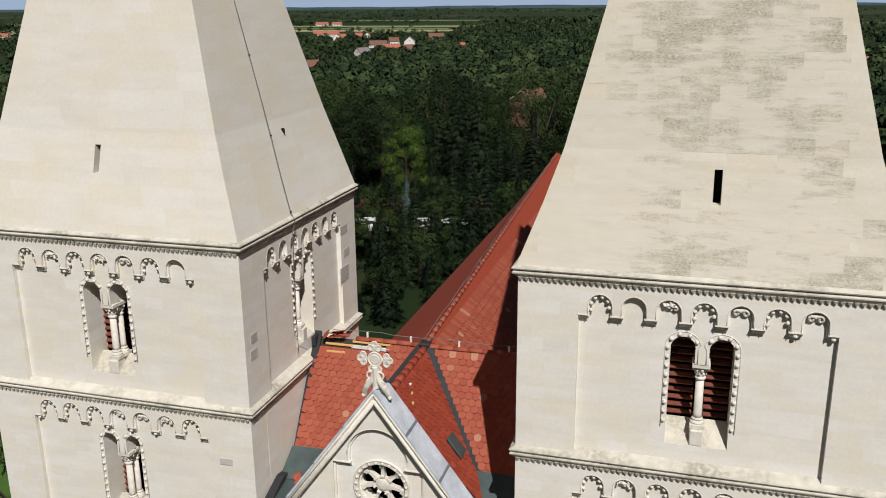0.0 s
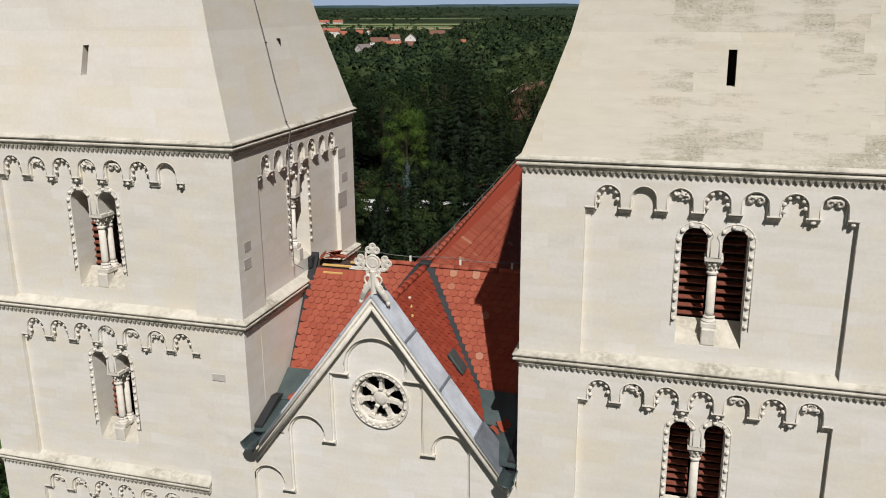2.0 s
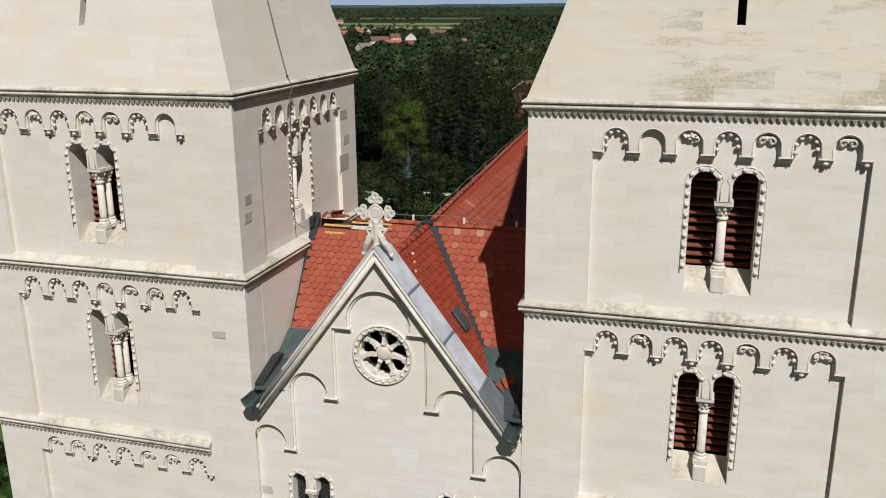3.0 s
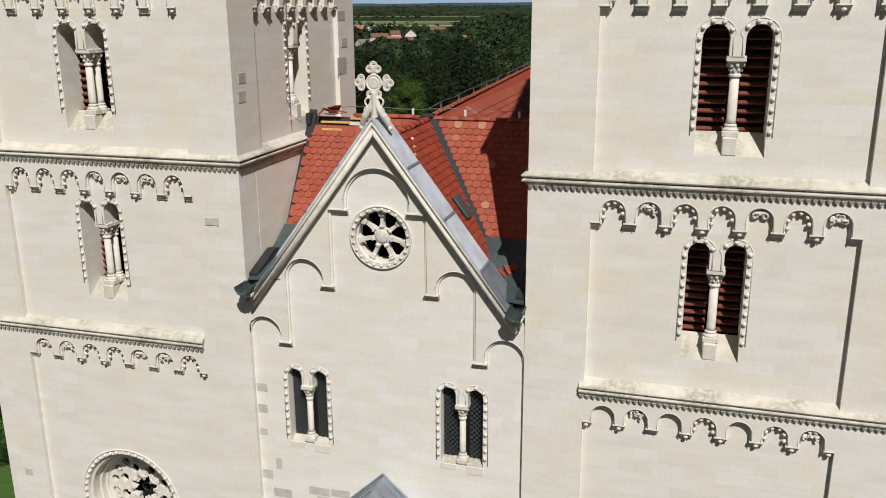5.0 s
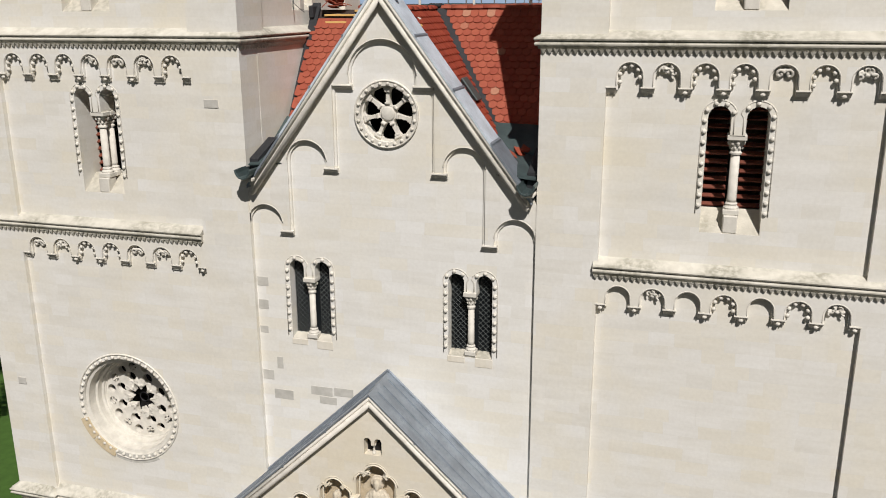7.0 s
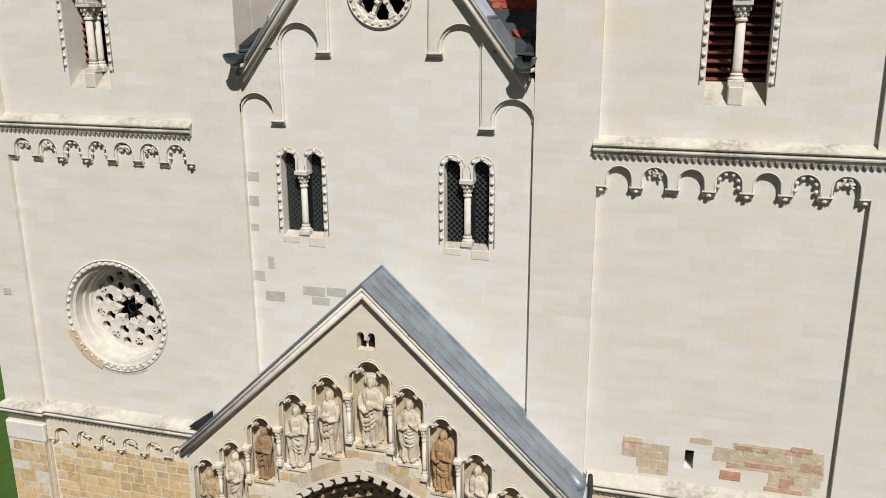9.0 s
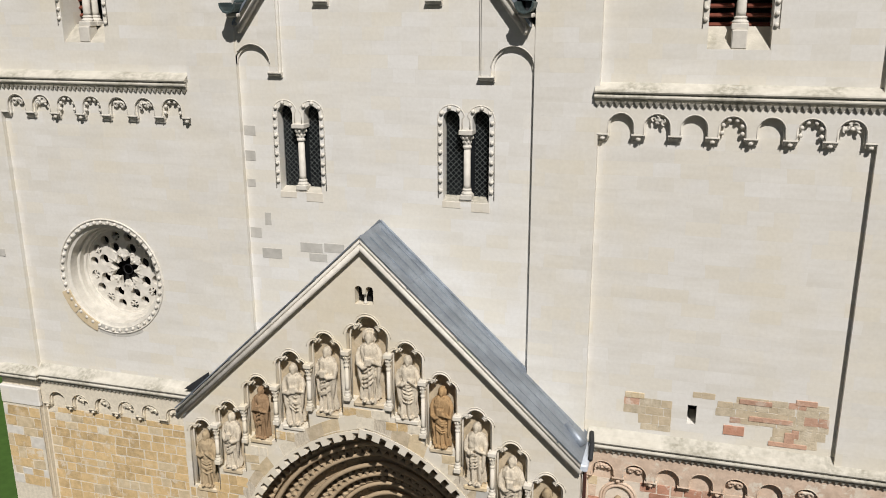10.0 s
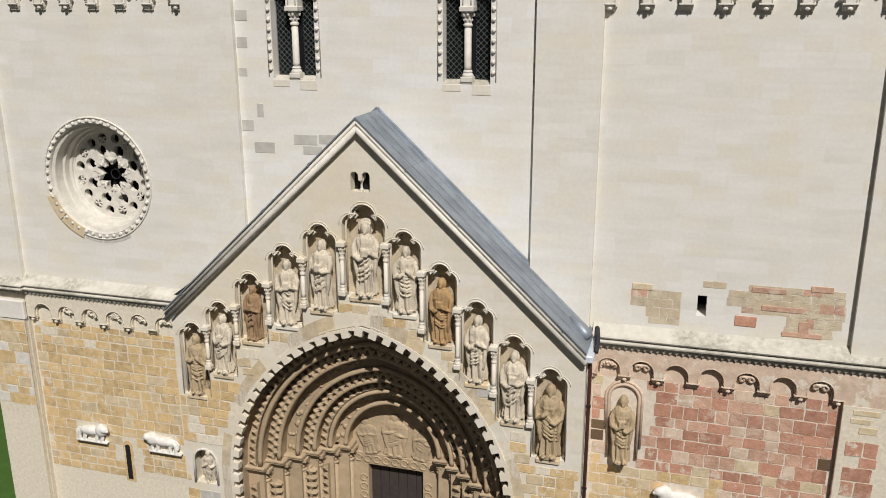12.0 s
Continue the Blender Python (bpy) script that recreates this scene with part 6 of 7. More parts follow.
# thin near-black sheet laid on the frame as the slot's inner shade
part("slot", slab([[(-6.96, 1.4), (-6.82, 1.4)] + arc(-6.89, 2.30, 0.07, 0, 180, 8)], -0.016, -0.012), M_dark, patch, "narrow slot, its shade a near-black sheet")
part("blind_niche", tube([(-5.12, -0.01, 4.1)] + [(x, -0.01, z) for x, z in arc(-4.95, 5.05, 0.17, 180, 0, 8)] + [(-4.78, -0.01, 4.1)], 0.03, 6), M_ochre_p, patch, "narrow blind niche moulding")

# ---- land, village and woods ----
def land(x, y):
    d = math.hypot(x, y - 10)
    k = min(1.0, max(0.0, (d - 60) / 260))
    k = k * k * (3 - 2 * k)
    far = min(1.0, max(0.0, (d - 2400) / 2200))
    return -20.0 * k + 34.0 * far * far + 0.6 * k * math.sin(x * 0.011) * math.sin(y * 0.008)


m = Nodes("meadow and field ground", 0.95, spec=0.1)
big = m.noise(0.004, 3)
c = m.ramp(big, [(0.35, (0.014, 0.026, 0.009)), (0.5, (0.022, 0.036, 0.013)), (0.62, (0.035, 0.048, 0.019)), (0.75, (0.06, 0.06, 0.03))])
c = m.mix(0.6, c, m.ramp(m.noise(0.35, 6), [(0.3, (0.6, 0.6, 0.6)), (0.7, (1.15, 1.15, 1.1))]), "MULTIPLY")
c = m.mix(m.grey(m.noise(0.06, 4), 0, 0.5, 0.55, 0.75), c, (0.06, 0.05, 0.03))
M_ground = m.done(c, m.noise(3.0, 6), 0.6, 0.1)
gb = bmesh.new()
xs = [-4900, -4400, -3900, -3400, -3000, -2000, -1400, -1000, -700, -500, -380, -280, -210, -160, -120, -90, -65, -45, -30, -15, 0, 15, 30, 45, 65, 90, 120, 160, 210, 280, 380, 500, 700, 1000, 1400, 2000, 3000, 3400, 3900, 4400, 4900]
grid = [[gb.verts.new((x, y + 10, land(x, y + 10))) for x in xs] for y in xs]
for a, b in zip(grid, grid[1:]):
    for k in range(len(xs) - 1):
        gb.faces.new((a[k], a[k + 1], b[k + 1], b[k]))
tagged(part("ground", gb, M_ground, None, "", True), "green and brown open ground that reaches the horizon", "ground", "", "structure")
lawn = simple("mown grass", (0.055, 0.115, 0.02), 0.95, 0.35, 3.0)
lb = bmesh.new()
lb.faces.new([lb.verts.new(p) for p in ((-45, -4, 0.03), (-10.6, -4, 0.03), (-10.6, 28, 0.03), (-45, 28, 0.03))])
tagged(part("lawn", lb, lawn), "mown green lawn beside the church tower", "lawn", "", "structure")
pb = bmesh.new()
pb.faces.new([pb.verts.new(p) for p in ((-60, -70, 0.03), (60, -70, 0.03), (60, 1.8, 0.03), (-10.55, 1.8, 0.03), (-10.55, -4.05, 0.03), (-60, -4.05, 0.03))])
tagged(part("forecourt", pb, simple("dark worn asphalt", (0.05, 0.048, 0.045), 0.9, 0.3, 2.0)), "dark asphalt forecourt before the church", "pavement", "", "structure")

# open fields among the woods
FIELDS = ((-840, 1990, 700, 140, (0.20, 0.24, 0.10)), (-760, 1640, 620, 130, (0.34, 0.30, 0.18)), (-790, 1790, 620, 80, (0.14, 0.22, 0.07)), (-640, 1960, 260, 150, (0.17, 0.20, 0.09)), (-2050, 2260, 1000, 420, (0.33, 0.27, 0.17)), (-520, 1560, 120, 90, (0.14, 0.18, 0.07)),
          (420, 2360, 420, 300, (0.26, 0.23, 0.13)), (178, 965, 240, 110, (0.10, 0.15, 0.05)), (150, 800, 200, 70, (0.33, 0.21, 0.14)), (-1250, 1500, 420, 260, (0.26, 0.21, 0.13)), (-1100, 2700, 900, 200, (0.14, 0.18, 0.07)))
for x, y, w, d, col in FIELDS:
    fb = bmesh.new()
    fb.faces.new([fb.verts.new((x + sx * w / 2, y + sy * d / 2 + sx * 14, land(x, y) + 0.9)) for sx, sy in ((-1, -1), (1, -1), (1, 1), (-1, 1))])
    tagged(part("field", fb, simple("field crop", col, 0.95, 0.15, 0.05)), "flat green farm field beyond the village" if col[0] < 0.2 else "flat dry tan farm field beyond the village", "field", "", "structure")


def leaf_mat(name, a, b):
    """Each tree takes its own tone; its leaf clumps differ a little from one another."""
    m = Nodes(name, 0.75, spec=0.15)
    isl = m.add("NewGeometry").outputs["Random Per Island"]
    tone = m.add("Attribute")
    tone.attribute_name = "tone"
    tree = m.math("FRACT", m.math("ADD", m.add("ObjectInfo").outputs["Random"], tone.outputs["Fac"]))
    c = m.mix(m.math("POWER", tree, 1.7), a, b)
    c = m.mix(1.0, c, m.ramp(isl, [(0.0, (0.84, 0.86, 0.84)), (0.6, (1.0, 1.0, 1.0)), (1.0, (1.16, 1.13, 1.05))]), "MULTIPLY")
    return m.done(c)


M_conifer = leaf_mat("dark conifer needles", (0.008, 0.017, 0.008), (0.017, 0.031, 0.012))
M_blue = leaf_mat("blue-grey spruce needles", (0.07, 0.105, 0.10), (0.08, 0.12, 0.115))
M_leaf = leaf_mat("broad green leaves", (0.009, 0.020, 0.006), (0.034, 0.054, 0.014))
M_leaf_l = leaf_mat("light green leaves", (0.060, 0.105, 0.016), (0.07, 0.115, 0.02))
M_rust = leaf_mat("reddish-brown leaves", (0.07, 0.035, 0.024), (0.10, 0.055, 0.032))
M_far = leaf_mat("distant woodland leaves", (0.013, 0.026, 0.011), (0.050, 0.074, 0.028))
M_bark = simple("dark bark", (0.05, 0.036, 0.026), 0.9, 0.3, 6)


def leaves(name, centres, normals, sizes, mat, parent, seed, soft=None, tone=None):
    """Many small leaf clumps, each a small uneven blade; soft: the way each clump's mass bulges, for its shading."""
    rng = np.random.default_rng(seed)
    c, n = np.asarray(centres), np.asarray(normals)
    n = n / np.linalg.norm(n, axis=1, keepdims=True)
    t = np.cross(n, rng.normal(size=n.shape))
    t /= np.linalg.norm(t, axis=1, keepdims=True)
    b = np.cross(n, t)
    s = np.asarray(sizes)[:, None]
    k = [rng.uniform(0.5, 1.5, (len(c), 1)) for _ in range(3)]
    v = np.stack([c + t * s * k[0], c + (0.8 * b - 0.5 * t) * s * k[1], c - (0.8 * b + 0.5 * t) * s * k[2]], 1).reshape(-1, 3)
    f = np.arange(3 * len(c)).reshape(-1, 3)
    me = bpy.data.meshes.new(name)
    me.from_pydata(v.tolist(), [], f.tolist())
    me.materials.append(mat)
    if soft is not None:
        u = np.asarray(soft, dtype=np.float32)
        u = u / np.linalg.norm(u, axis=1, keepdims=True) + rng.normal(0, 0.09, u.shape)
        u = np.repeat(u / np.linalg.norm(u, axis=1, keepdims=True), 3, axis=0).astype(np.float32)
        me.attributes.new("custom_normal", "FLOAT_VECTOR", "CORNER").data.foreach_set("vector", u.ravel())
    if tone is not None:
        me.attributes.new("tone", "FLOAT", "FACE").data.foreach_set("value", np.asarray(tone, dtype=np.float32))
    ob = new(name, me)
    ob.parent = parent
    return ob


def conifer(seed, h, r, mat, label, fine=1.0):
    """A spruce: drooping branches in uneven whorls, ragged outline, gaps that show the trunk."""
    rng = np.random.default_rng(seed)
    t = thing("conifer", label, "tree", None, "trees behind the church")
    part("trunk", lathe([(0.25, 0), (0.2, h * 0.3), (0.03, h * 0.98)], 8), M_bark, t)
    cs, ns, ss, sf = [], [], [], []
    z = h * 0.05
    while z < h * 0.99:
        f = 1 - z / h
        reach = r * (f ** 0.85) * rng.uniform(0.72, 1.15) + 0.12
        k = max(4, int(8 * f + 4))
        a0 = rng.uniform(0, 6.28)
        for j in range(k):
            a = a0 + 6.283 * j / k + rng.normal(0, 0.22)
            L = reach * rng.uniform(0.55, 1.2)
            steps = max(3, int(L / (0.15 * fine)))
            for i in range(1, steps + 1):
                u = i / steps
                for s in (-1, -0.5, 0, 0.5, 1):
                    w = s * (0.26 * L * (1 - 0.75 * u) + 0.05) * rng.uniform(0.3, 1.2)
                    cs.append((math.cos(a) * L * u - math.sin(a) * w, math.sin(a) * L * u + math.cos(a) * w, z - 0.34 * L * u * u + 0.12 * L * u - 0.3 * abs(w) + rng.normal(0, 0.05)))
                    ns.append((0.75 * math.cos(a), 0.75 * math.sin(a), 0.55 - 0.5 * u) + rng.normal(0, 0.42, 3))
                    ss.append(rng.uniform(0.07, 0.17) * fine)
                    sf.append((math.cos(a + 0.5 * s) * 0.8, math.sin(a + 0.5 * s) * 0.8, 0.75 - 0.9 * u * u - 0.2 * abs(s)))
        z += h / 26 * rng.uniform(0.75, 1.3)
    leaves("crown", cs, ns, ss, mat, t, seed, sf)
    return t


def broadleaf(seed, h, r, mat, label, n=10000, size=0.135, low=0.30):
    """A broadleaf tree: forked limbs and a crown of leafy tufts with gaps between."""
    rng = np.random.default_rng(seed)
    t = thing("broadleaf_tree", label, "tree", None, "trees behind the church")
    part("trunk", lathe([(0.35, 0), (0.26, h * 0.25), (0.10, h * 0.7)], 8), M_bark, t)
    for j in range(5):
        a = j * 1.26 + rng.uniform(-0.2, 0.2)
        part("limb", tube([(0, 0, h * 0.22), (math.cos(a) * r * 0.3, math.sin(a) * r * 0.3, h * 0.45), (math.cos(a) * r * 0.6, math.sin(a) * r * 0.6, h * 0.68)], [0.15, 0.1, 0.04], 5), M_bark, t)
    blobs = [(0, 0, 0.84 * h, 0.34 * r)]
    for j in range(34):
        a, zz = 2.39996 * j + rng.normal(0, 0.3), low + (0.86 - low) * (j + rng.random()) / 34
        w = r * math.sqrt(max(0.06, 1 - ((zz - 0.50) / 0.44) ** 2)) if low > 0.2 else r * math.sqrt(max(0.06, 1 - zz * zz)) * rng.uniform(0.50, 0.86)
        blobs.append((math.cos(a) * w, math.sin(a) * w, zz * h, rng.uniform(0.17, 0.36) * r))
    cs, ns, ss, sf = [], [], [], []
    tot = sum(q[3] ** 2 for q in blobs)
    for x, y, zz, q in blobs:
        k = int(n * q * q / tot)
        d = rng.normal(size=(k, 3))
        d /= np.linalg.norm(d, axis=1, keepdims=True)
        d[:, 2] = np.where(d[:, 2] < -0.3, -d[:, 2], d[:, 2])
        rad = q * (rng.uniform(0.5, 1.0, (k, 1)) ** 0.5) * rng.uniform(0.85, 1.15, (k, 1))
        cs += (np.array((x, y, zz)) + d * rad * (1, 1, 0.8)).tolist()
        ns += (d + (0, 0, 0.2) + rng.normal(0, 0.38, d.shape)).tolist()
        ss += (rng.uniform(0.5, 1.2, k) * size).tolist()
        sf += (d + np.array((x / r, y / r, zz / h - 0.45)) * 0.5).tolist()
    leaves("crown", cs, ns, ss, mat, t, seed, sf)
    return t


SPRUCES = [conifer(1, 17, 3.8, M_conifer, "tall dark green spruce behind the church"), conifer(2, 13, 3.3, M_conifer, "dark green spruce behind the church"), conifer(3, 20, 4.4, M_conifer, "tall broad dark spruce behind the church", 1.15)]
BROAD = [broadleaf(5, 13, 5.0, M_leaf, "dark green broadleaf tree behind the church", 12000), broadleaf(6, 10, 4.4, M_leaf, "dense green broadleaf tree behind the church"), broadleaf(7, 15, 6.0, M_leaf, "large dark green broadleaf tree behind the church", 13000)]
FARTHER = [broadleaf(15, 13, 5.6, M_leaf, "dark green broadleaf tree in the wood", 5000, 0.24), broadleaf(16, 11, 5.0, M_leaf, "dense green broadleaf tree in the wood", 4500, 0.24), broadleaf(17, 15, 6.4, M_leaf, "large dark green broadleaf tree in the wood", 5500, 0.25), conifer(18, 16, 3.6, M_conifer, "dark spruce in the wood", 2.2)]
rust = broadleaf(9, 4.5, 2.2, M_rust, "reddish-brown leaved shrub among the trees", 3000, 0.12, 0.08)
bush = broadleaf(10, 4.0, 3.0, M_leaf, "dense dark green shrub under the trees", 5000, 0.13, 0.05)
young = conifer(11, 5.5, 1.7, M_conifer, "small dark green spruce under the trees")
blue = conifer(4, 13, 2.7, M_blue, "blue-grey spruce standing among darker trees")
light = broadleaf(8, 15, 5.2, M_leaf_l, "light green broadleaf tree among dark conifers", 15000, 0.10, 0.16)


def plant(ob, x, y, s, r):
    mm = pose(x, y, land(x, y), 0, 0, r) @ Matrix.Diagonal((s, s, s * (0.92 + 0.16 * ((x * 7.3) % 1)), 1))
    made = copy_thing(ob, mm)
    made.matrix_world = mm
    return made


EYE0 = Vector((6.2, -16.2))
HOUSES = [  # x, y, width, depth, wall height, turn, roof
    (-928, 2090, 34, 14, 5, 12, "o"), (-886, 2088, 26, 14, 5, 12, "o"),
    (-582, 1325, 44, 14, 4.5, 22, "o"), (-487, 1147, 13, 15, 5, 100, "o"), (-496, 1180, 16, 12, 5, 20, "o"), (-480, 1210, 11, 12, 6, 30, "o"), (-466, 1211, 14, 15, 5, 105, "o"),
    (-356, 958, 22, 12, 4, 20, "b"), (-363, 1033, 13, 12, 5, 35, "b"), (-342, 1035, 15, 15, 5, 105, "g"), (-306, 863, 20, 13, 4, 20, "o"), (-286, 866, 15, 12, 4, 20, "b"), (-345, 1158, 24, 15, 6, 30, "b"),
    (-246, 931, 6, 7, 6, 20, "o"), (-302, 770, 14, 13, 5, 60, "g"), (-270, 585, 10, 12, 5, 25, "b"), (-1100, 1180, 30, 13, 5, 15, "o")]


def polar(deg, d):
    """A spot on the land at a bearing (to the left of straight ahead) and distance from the start of the flight."""
    return EYE0.x - math.sin(radians(deg)) * d, EYE0.y + math.cos(radians(deg)) * d


def bearing(x, y):
    return math.degrees(math.atan2(EYE0.x - x, y - EYE0.y)), math.hypot(x - EYE0.x, y - EYE0.y)


CLEAR = [(*bearing(x, y), math.degrees(w * 0.5 / math.hypot(x, y)), 0.86) for x, y, w, *_ in HOUSES] + [(*bearing(-61, 318), 1.7, 0.42)]


def blocked(deg, d, wide=0.4):
    """True where a tree would stand on a house or hide it from the flight."""
    return any(abs(deg - a) < hw + wide and f * dd < d < dd * 1.02 for a, dd, hw, f in CLEAR)


rng = random.Random(12)
spots = []
for deg, d, k, s in ((18.7, 105, "b", 0.56), (18.7, 119, "l", 0.82), (21.2, 138, "s0", 1.0), (22.6, 134, "s1", 1.0), (16.6, 140, "s2", 1.0), (15.2, 134, "s0", 1.15), (13.8, 130, "s2", 0.95), (12.4, 134, "s0", 0.8), (11.4, 128, "s2", 0.55), (17.0, 126, "s1", 0.6), (10.2, 130, "s2", 0.75), (24.0, 140, "s0", 1.0),
                     (22.0, 111, "r", 0.75), (19.6, 110, "r", 0.7), (14.2, 112, "r", 0.8), (13.5, 108, "r", 0.8), (21.4, 113, "r", 0.8), (16.0, 113, "r", 0.6), (22.6, 99, "u", 0.6), (21.6, 98, "u", 0.45), (20.7, 100, "y", 0.7), (17.4, 99, "u", 0.5), (16.6, 98, "y", 0.75), (15.7, 98, "u", 0.5), (14.7, 97, "u", 0.55)):
    spots.append((*polar(deg, d), k, s))
for deg, d, k, s in ((23.6, 88, "s1", 0.72), (22.3, 94, "s0", 0.62), (21.0, 92, "b1", 0.6), (19.7, 95, "s1", 0.75), (18.1, 93, "s2", 0.5), (16.9, 95, "b1", 0.62), (15.6, 94, "s0", 0.62), (14.4, 95, "s1", 0.8), (13.2, 97, "s0", 0.7), (20.4, 84, "s1", 0.5), (18.8, 82, "s1", 0.62), (24.4, 80, "b1", 0.5)):
    # trees before the parked cars
    spots.append((*polar(deg, d), k, s))
for i in range(84):
    # shrubs and young trees that close the ground below the taller ones
    deg, d = rng.uniform(9.5, 25.0), rng.uniform(108, 122) if i % 3 else rng.uniform(70, 100)
    spots.append((*polar(deg, d), "y" if rng.random() < 0.4 else "u", rng.uniform(0.55, 1.1)))
tries = 0
while len(spots) < 250 and tries < 12000:
    tries += 1
    deg = rng.uniform(6.0, 29.0)
    d = 104 + 190 * rng.random() ** 1.15
    x, y = polar(deg, d)
    near = 4.6 + d * 0.014
    if any((x - a) ** 2 + (y - b) ** 2 < near * near for a, b, _, _ in spots) or blocked(deg, d, 0.6) and d > 300:
        continue
    if d < 112 or d < 122 and 17.6 < deg < 20.2:
        continue
    if blocked(deg, d, 0.6) and d > 200:
        continue
    if blocked(deg, d, 0.6):
        spots.append((x, y, "f1" if d > 170 else "b1", rng.uniform(0.42, 0.58)))
        continue
    if d < 145:
        k = rng.choice(("s0", "s1", "s2", "s0", "b0", "b2", "b1"))
    elif d < 170:
        k = rng.choice(("b0", "b1", "b2", "s2", "f1"))
    else:
        k = rng.choice(("f0", "f1", "f2", "f0", "f2", "f3"))
    spots.append((x, y, k, rng.uniform(0.75, 1.4)))
for x, y, k, s in ((-24.5, 14.5, "b1", 0.8), (-27, 26, "s0", 0.8), (-33, 23, "b0", 0.9), (-25.5, 30, "b1", 0.8), (-30, 32, "b2", 0.8)):
    spots.append((x, y, k, s))
KINDS = {"r": rust, "b": blue, "l": light, "u": bush, "y": young}
for letter, kinds in (("s", SPRUCES), ("b", BROAD), ("f", FARTHER)):
    for i, ob in enumerate(kinds):
        KINDS[letter + str(i)] = ob
for x, y, k, s in spots:
    plant(KINDS[k], x, y, s, rng.uniform(0, 360))
for ob in KINDS.values():
    for o in (*ob.children_recursive, ob):
        bpy.data.objects.remove(o)

# far woods: crowns of many small clumps
cs, ns, ss, sf, tn = [], [], [], [], []
nr = np.random.default_rng(3)
count = 0
while count < 5600:
    u = nr.random()
    d = 250 * (4560 / 250) ** (u ** 1.05)
    deg = nr.uniform(5, 29) if count % 10 < 8 else nr.uniform(-16, -5) if count % 10 == 8 else nr.uniform(33, 43)
    x, y = polar(deg, d)
    if x < -4850 or y > 4600 or d > 4300 and deg > 20:
        continue
    gap_ = math.sin(x * 0.0042 + 1.0) + math.sin(y * 0.0051 + 0.6 * math.sin(x * 0.003))
    town = 14.0 < deg < 27 and 560 < d < 1500
    if d > 1500 and gap_ < -0.9 or 14 < deg < 27 and 1240 < d < 2300 and nr.random() < 0.85 or town and nr.random() < 0.2 or blocked(deg, d, 0.12):
        continue
    if any(abs(x - fx) < fw / 2 + 8 and abs(y - fy) < fd / 2 + 12 for fx, fy, fw, fd, _ in FIELDS):
        continue
    if d < 1100 and nr.random() < 0.5:
        continue
    q = nr.uniform(3.6, 7.6) * (1 + d / 4000 if d < 2500 else 0.8)
    hh = nr.uniform(6, 17) if d < 2500 else nr.uniform(4, 7)
    mine = nr.random()
    lobes, k = (11, 60) if d < 420 else (9, 40) if d < 640 else (6, 26) if d < 1100 else (3, 14) if d < 2000 else (1, 10)
    base = np.array((x, y, land(x, y) + hh * 0.45))
    for j in range(lobes):
        v = nr.normal(size=(k, 3))
        v /= np.linalg.norm(v, axis=1, keepdims=True)
        v[:, 2] = np.abs(v[:, 2]) - 0.15
        if lobes == 1:
            c0, r0 = base, q
        else:
            aa, up = nr.uniform(0, 6.283), (j + nr.random()) / lobes
            c0 = base + np.array((math.cos(aa) * q * 0.62 * (1 - 0.75 * up), math.sin(aa) * q * 0.62 * (1 - 0.75 * up), q * (0.75 * up - 0.1)))
            r0 = q * nr.uniform(0.32, 0.52)
        cs.append(c0 + v * r0 * nr.uniform(0.88, 1.03, (k, 1)) * (1, 1, 0.85 if d < 2500 else 0.6))
        ns.append(v + nr.normal(0, 0.35, v.shape))
        sf.append(v + (c0 - base) / q * 0.6)
        ss.append(nr.uniform(0.6, 1.1, k) * r0 * (0.34 if lobes == 11 else 0.42 if lobes == 9 else 0.52 if lobes == 6 else 0.58 if lobes == 3 else 0.7))
        tn.append(np.full(k, mine))
    count += 1
wood = leaves("far_woods", np.concatenate(cs), np.concatenate(ns), np.concatenate(ss), M_far, None, 5, np.concatenate(sf), np.concatenate(tn))
tagged(wood, "wide dark green woodland stretching to the horizon", "woods", "", "stuff")

# a band of summer sky low behind the land
m = Nodes("pale blue sky", 1.0)
e = m.add("Emission", {"Color": m.ramp(m.add("SeparateXYZ", {0: m.pos()}).outputs[2], [(0.0, (0.47, 0.58, 0.74)), (1.0, (0.43, 0.55, 0.74))]), "Strength": 0.85})
m.tree.links.new(e.outputs[0], m.tree.nodes["Material Output"].inputs[0])
sk = bmesh.new()
sk.faces.new([sk.verts.new(p) for p in ((-5360, 3450, -30), (2700, 5760, -30), (2700, 5760, 420), (-5360, 3450, 420))])
tagged(part("backdrop", sk, m.mat), "pale blue summer sky above the horizon", "sky", "", "structure")

# low hills at the edge of the plain, blue haze put into a glowing colour
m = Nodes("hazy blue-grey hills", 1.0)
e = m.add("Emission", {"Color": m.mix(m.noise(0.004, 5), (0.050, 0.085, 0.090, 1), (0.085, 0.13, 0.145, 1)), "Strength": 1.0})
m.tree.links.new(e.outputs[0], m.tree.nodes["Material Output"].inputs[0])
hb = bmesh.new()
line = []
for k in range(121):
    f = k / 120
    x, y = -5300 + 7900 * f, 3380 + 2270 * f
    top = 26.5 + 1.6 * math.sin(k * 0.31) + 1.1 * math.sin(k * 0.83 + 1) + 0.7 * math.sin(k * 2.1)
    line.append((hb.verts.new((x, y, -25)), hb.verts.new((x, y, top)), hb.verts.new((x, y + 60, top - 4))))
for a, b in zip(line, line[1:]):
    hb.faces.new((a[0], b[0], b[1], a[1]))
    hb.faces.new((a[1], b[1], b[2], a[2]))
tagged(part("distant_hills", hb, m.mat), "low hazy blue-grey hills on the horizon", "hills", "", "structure")

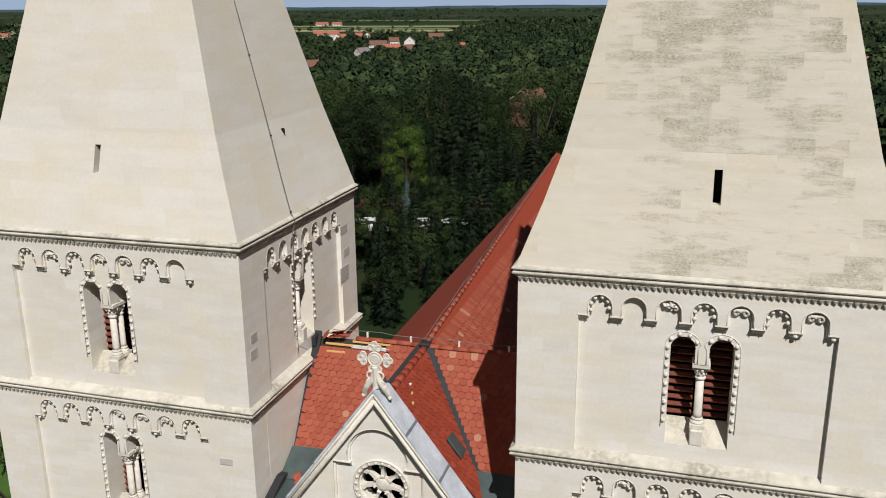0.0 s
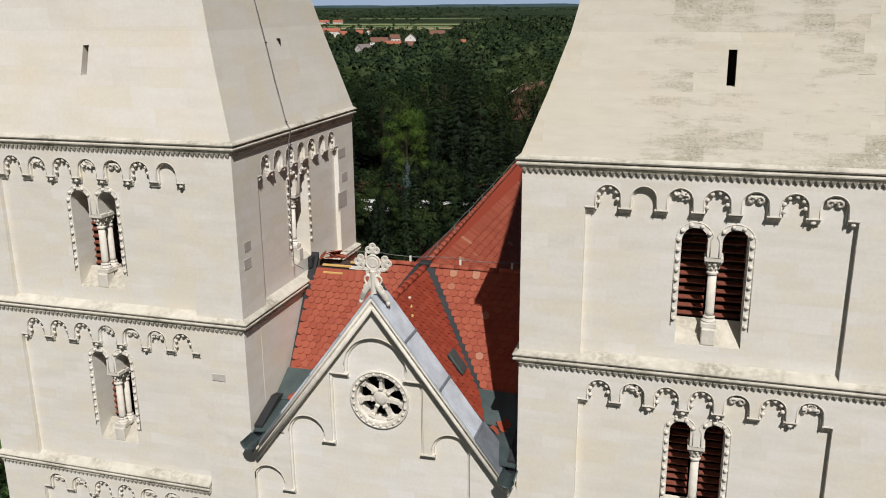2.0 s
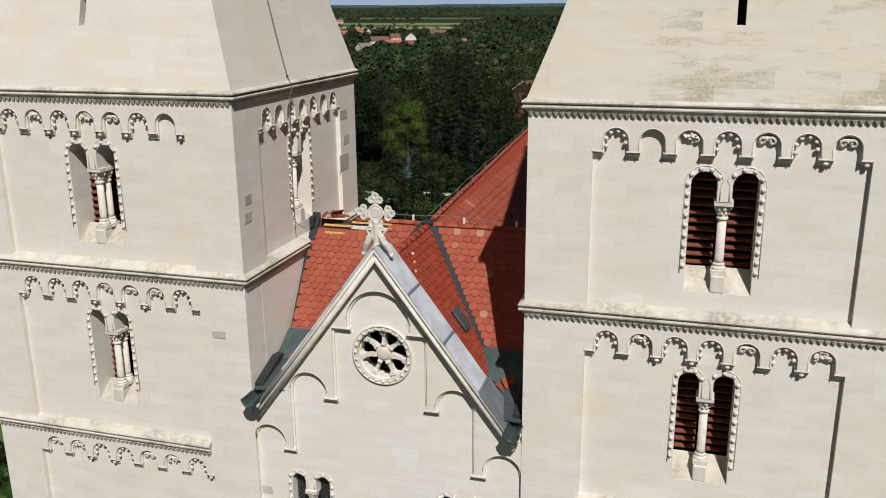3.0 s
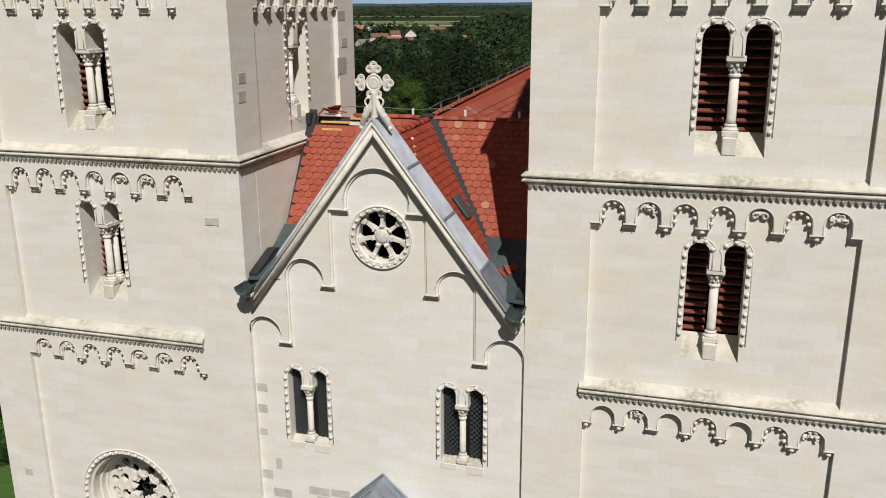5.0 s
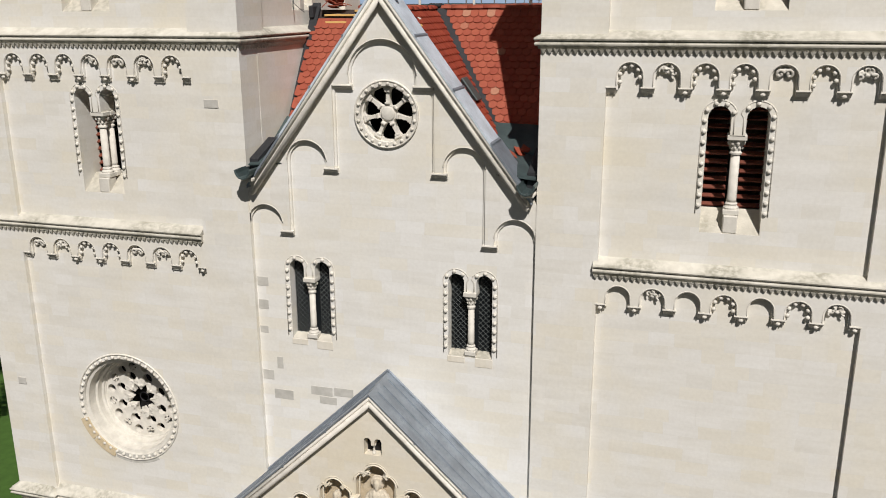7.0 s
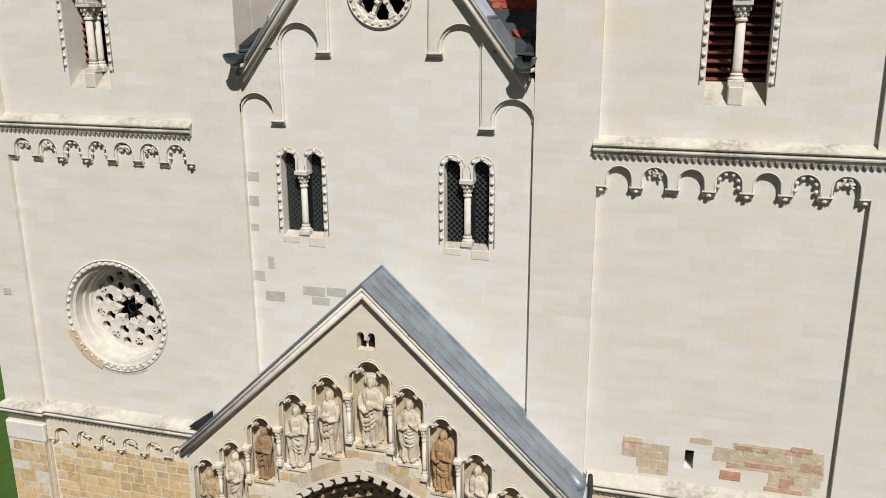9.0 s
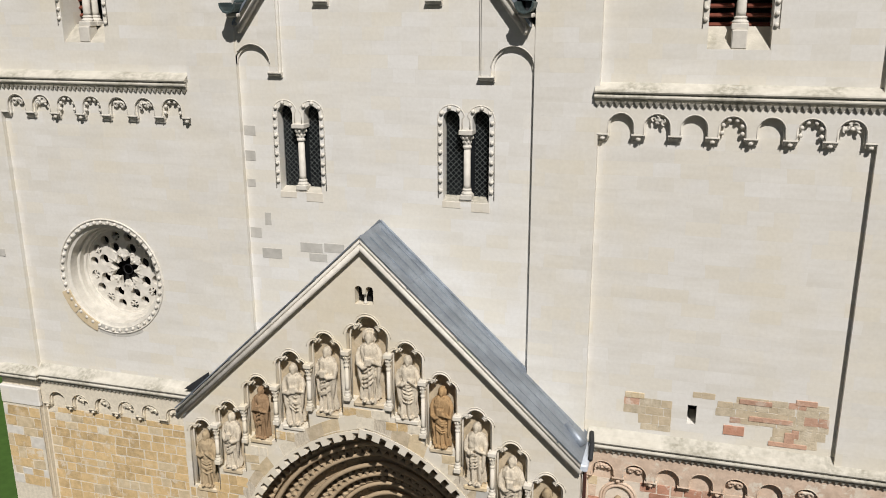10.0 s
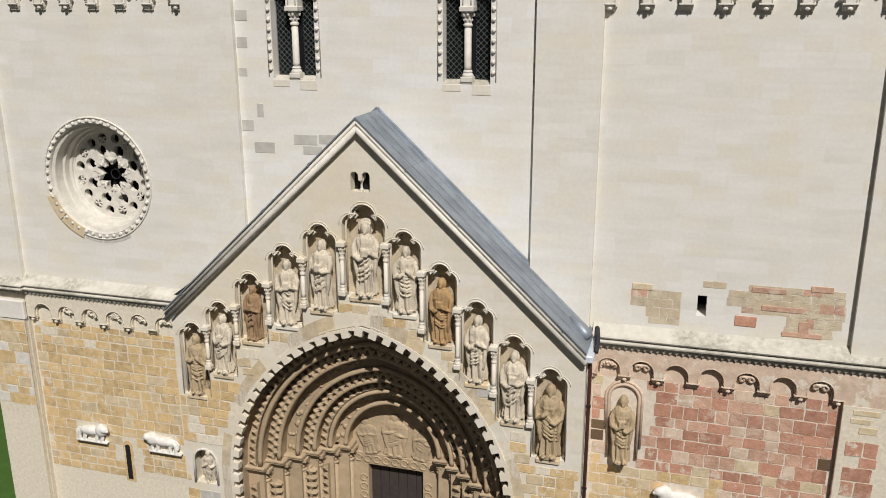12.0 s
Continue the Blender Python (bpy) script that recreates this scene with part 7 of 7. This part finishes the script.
# village houses
M_plaster = simple("white house plaster", (0.70, 0.68, 0.64), 0.9, 0.06, 0.5)
M_roof_o = simple("orange-red house tiles", (0.34, 0.12, 0.075), 0.85, 0.25, 0.8)
M_roof_b = simple("brown house tiles", (0.17, 0.085, 0.06), 0.85, 0.25, 0.8)
M_win = simple("dark house window", (0.03, 0.03, 0.035), 0.3, 0.1, 1)


def house(x, y, w, d, h, rot, roof_mat, label, z=None):
    t = thing("house", label, "house", pose(x, y, land(x, y) if z is None else z, 0, 0, rot), "village houses")
    w, d, h = w * 0.95, d * 0.9, h * 0.85
    rh = d * 0.42
    b = bmesh.new()
    box(-w / 2, w / 2, -d / 2, d / 2, -1.5, h, b)
    for s in (-1, 1):
        p = [b.verts.new((s * w / 2, -d / 2, h)), b.verts.new((s * w / 2, d / 2, h)), b.verts.new((s * w / 2, 0, h + rh))]
        b.faces.new(p)
    part("wall", b, M_plaster, t)
    r = bmesh.new()
    for s in (-1, 1):
        q = [r.verts.new(v) for v in ((-w / 2 - 0.4, 0, h + rh + 0.15), (w / 2 + 0.4, 0, h + rh + 0.15), (w / 2 + 0.4, s * (d / 2 + 0.5), h - 0.25), (-w / 2 - 0.4, s * (d / 2 + 0.5), h - 0.25))]
        q2 = [r.verts.new(v.co + Vector((0, 0, 0.2))) for v in q]
        r.faces.new(q)
        r.faces.new(q2)
        for k in range(4):
            r.faces.new((q[k], q[(k + 1) % 4], q2[(k + 1) % 4], q2[k]))
    ro = part("roof", r, roof_mat, t)
    part("chimney", box(w * 0.2, w * 0.2 + 0.7, 0.3, 1.0, h + rh * 0.6, h + rh + 1.0, None, 0.05), M_roof_b, ro)
    for k in range(max(2, int(w / 4))):
        xx = -w / 2 + w * (k + 0.5) / max(2, int(w / 4))
        part("window", box(xx - 0.6, xx + 0.6, -d / 2 - 0.05, -d / 2 + 0.05, 1.0, 2.4, None, 0.02), M_win, t)
    part("window", box(-w / 2 - 0.05, -w / 2 + 0.05, -0.6, 0.6, h + 0.3, h + 1.5, None, 0.02), M_win, t)


M_roof_g = simple("grey house roof", (0.20, 0.17, 0.17), 0.85, 0.25, 0.8)
ROOFS = {"o": (M_roof_o, "white plastered village house with an orange-red tiled roof"), "b": (M_roof_b, "white plastered village house with a brown tiled roof"), "g": (M_roof_g, "white plastered village house with a dull grey roof")}
for x, y, w, d, h, rot, k in HOUSES:
    house(x, y, w, d, h, rot, *ROOFS[k])
# a steep brown gable among the trees
hz = land(-61, 318) + 2.0
hill = thing("house", "house with a steep brown gable and white verge among trees", "house", pose(-61, 318, hz, 0, 0, -22), "village houses")
part("wall", box(-8.5, 7.4, 0.3, 14, -1, 5.4), M_roof_b, hill)
part("gable", slab([[(-9.2, 5.4), (8.0, 4.8), (2.6, 12.6)]], 0.0, 0.5), M_roof_b, hill, "brown clad gable")
rb = bmesh.new()
for p, q in (((-9.8, 4.8), (2.6, 13.0)), ((8.6, 4.4), (2.6, 13.0))):
    slab([[p, q, (q[0], q[1] + 0.35), (p[0], p[1] + 0.35)]], -0.3, 14.4, rb)
part("roof", rb, M_roof_b, hill)
part("verge_board", slab([[(-9.9, 4.7), (2.6, 12.95), (2.6, 13.4), (-9.9, 5.25)]], -0.45, -0.3), M_plaster, hill, "white verge board")
part("window", box(6.9, 7.6, -0.1, 0.35, 3.2, 4.6), M_win, hill)


def car(x, y, rot, mat, label):
    """A parked estate car: shaped body, glazed cabin, four wheels."""
    t = thing("car", label, "car", pose(x, y, land(x, y), 0, 0, rot), "parked cars")
    b = bmesh.new()
    side = [(-2.1, 0.35), (2.1, 0.35), (2.15, 0.75), (1.2, 0.95), (0.5, 1.42), (-1.3, 1.45), (-2.05, 0.95)]
    slab([side], -0.85, 0.85, b)
    part("body", b, mat, t)
    for s in (-1, 1):
        part("window", slab([[(-1.75, 0.97), (1.0, 0.97), (0.45, 1.36), (-1.25, 1.38)]], s * 0.855 - 0.01, s * 0.855 + 0.01), M_win, t, "dark side glass")
        for xx in (-1.3, 1.3):
            part("wheel", lathe([(0.31, -0.1), (0.33, -0.06), (0.33, 0.06), (0.31, 0.1)], 14), M_iron, t, "", False, pose(xx, s * 0.8, 0.33, 90))


M_car_w = simple("white car paint", (0.75, 0.75, 0.74), 0.3, 0.03, 1)
M_car_s = simple("silver car paint", (0.42, 0.43, 0.44), 0.3, 0.03, 1, 0.5)
for deg, d, rot, w in ((22.2, 105, 20, 1), (21.2, 106, 15, 1), (20.2, 105, 100, 0), (17.2, 105, 25, 1), (16.2, 104, 20, 1), (15.2, 105, 30, 0), (14.2, 103, 20, 1)):
    x, y = polar(deg, d)
    car(x, y, rot, M_car_w if w else M_car_s, "white parked car under the trees" if w else "silver parked car under the trees")
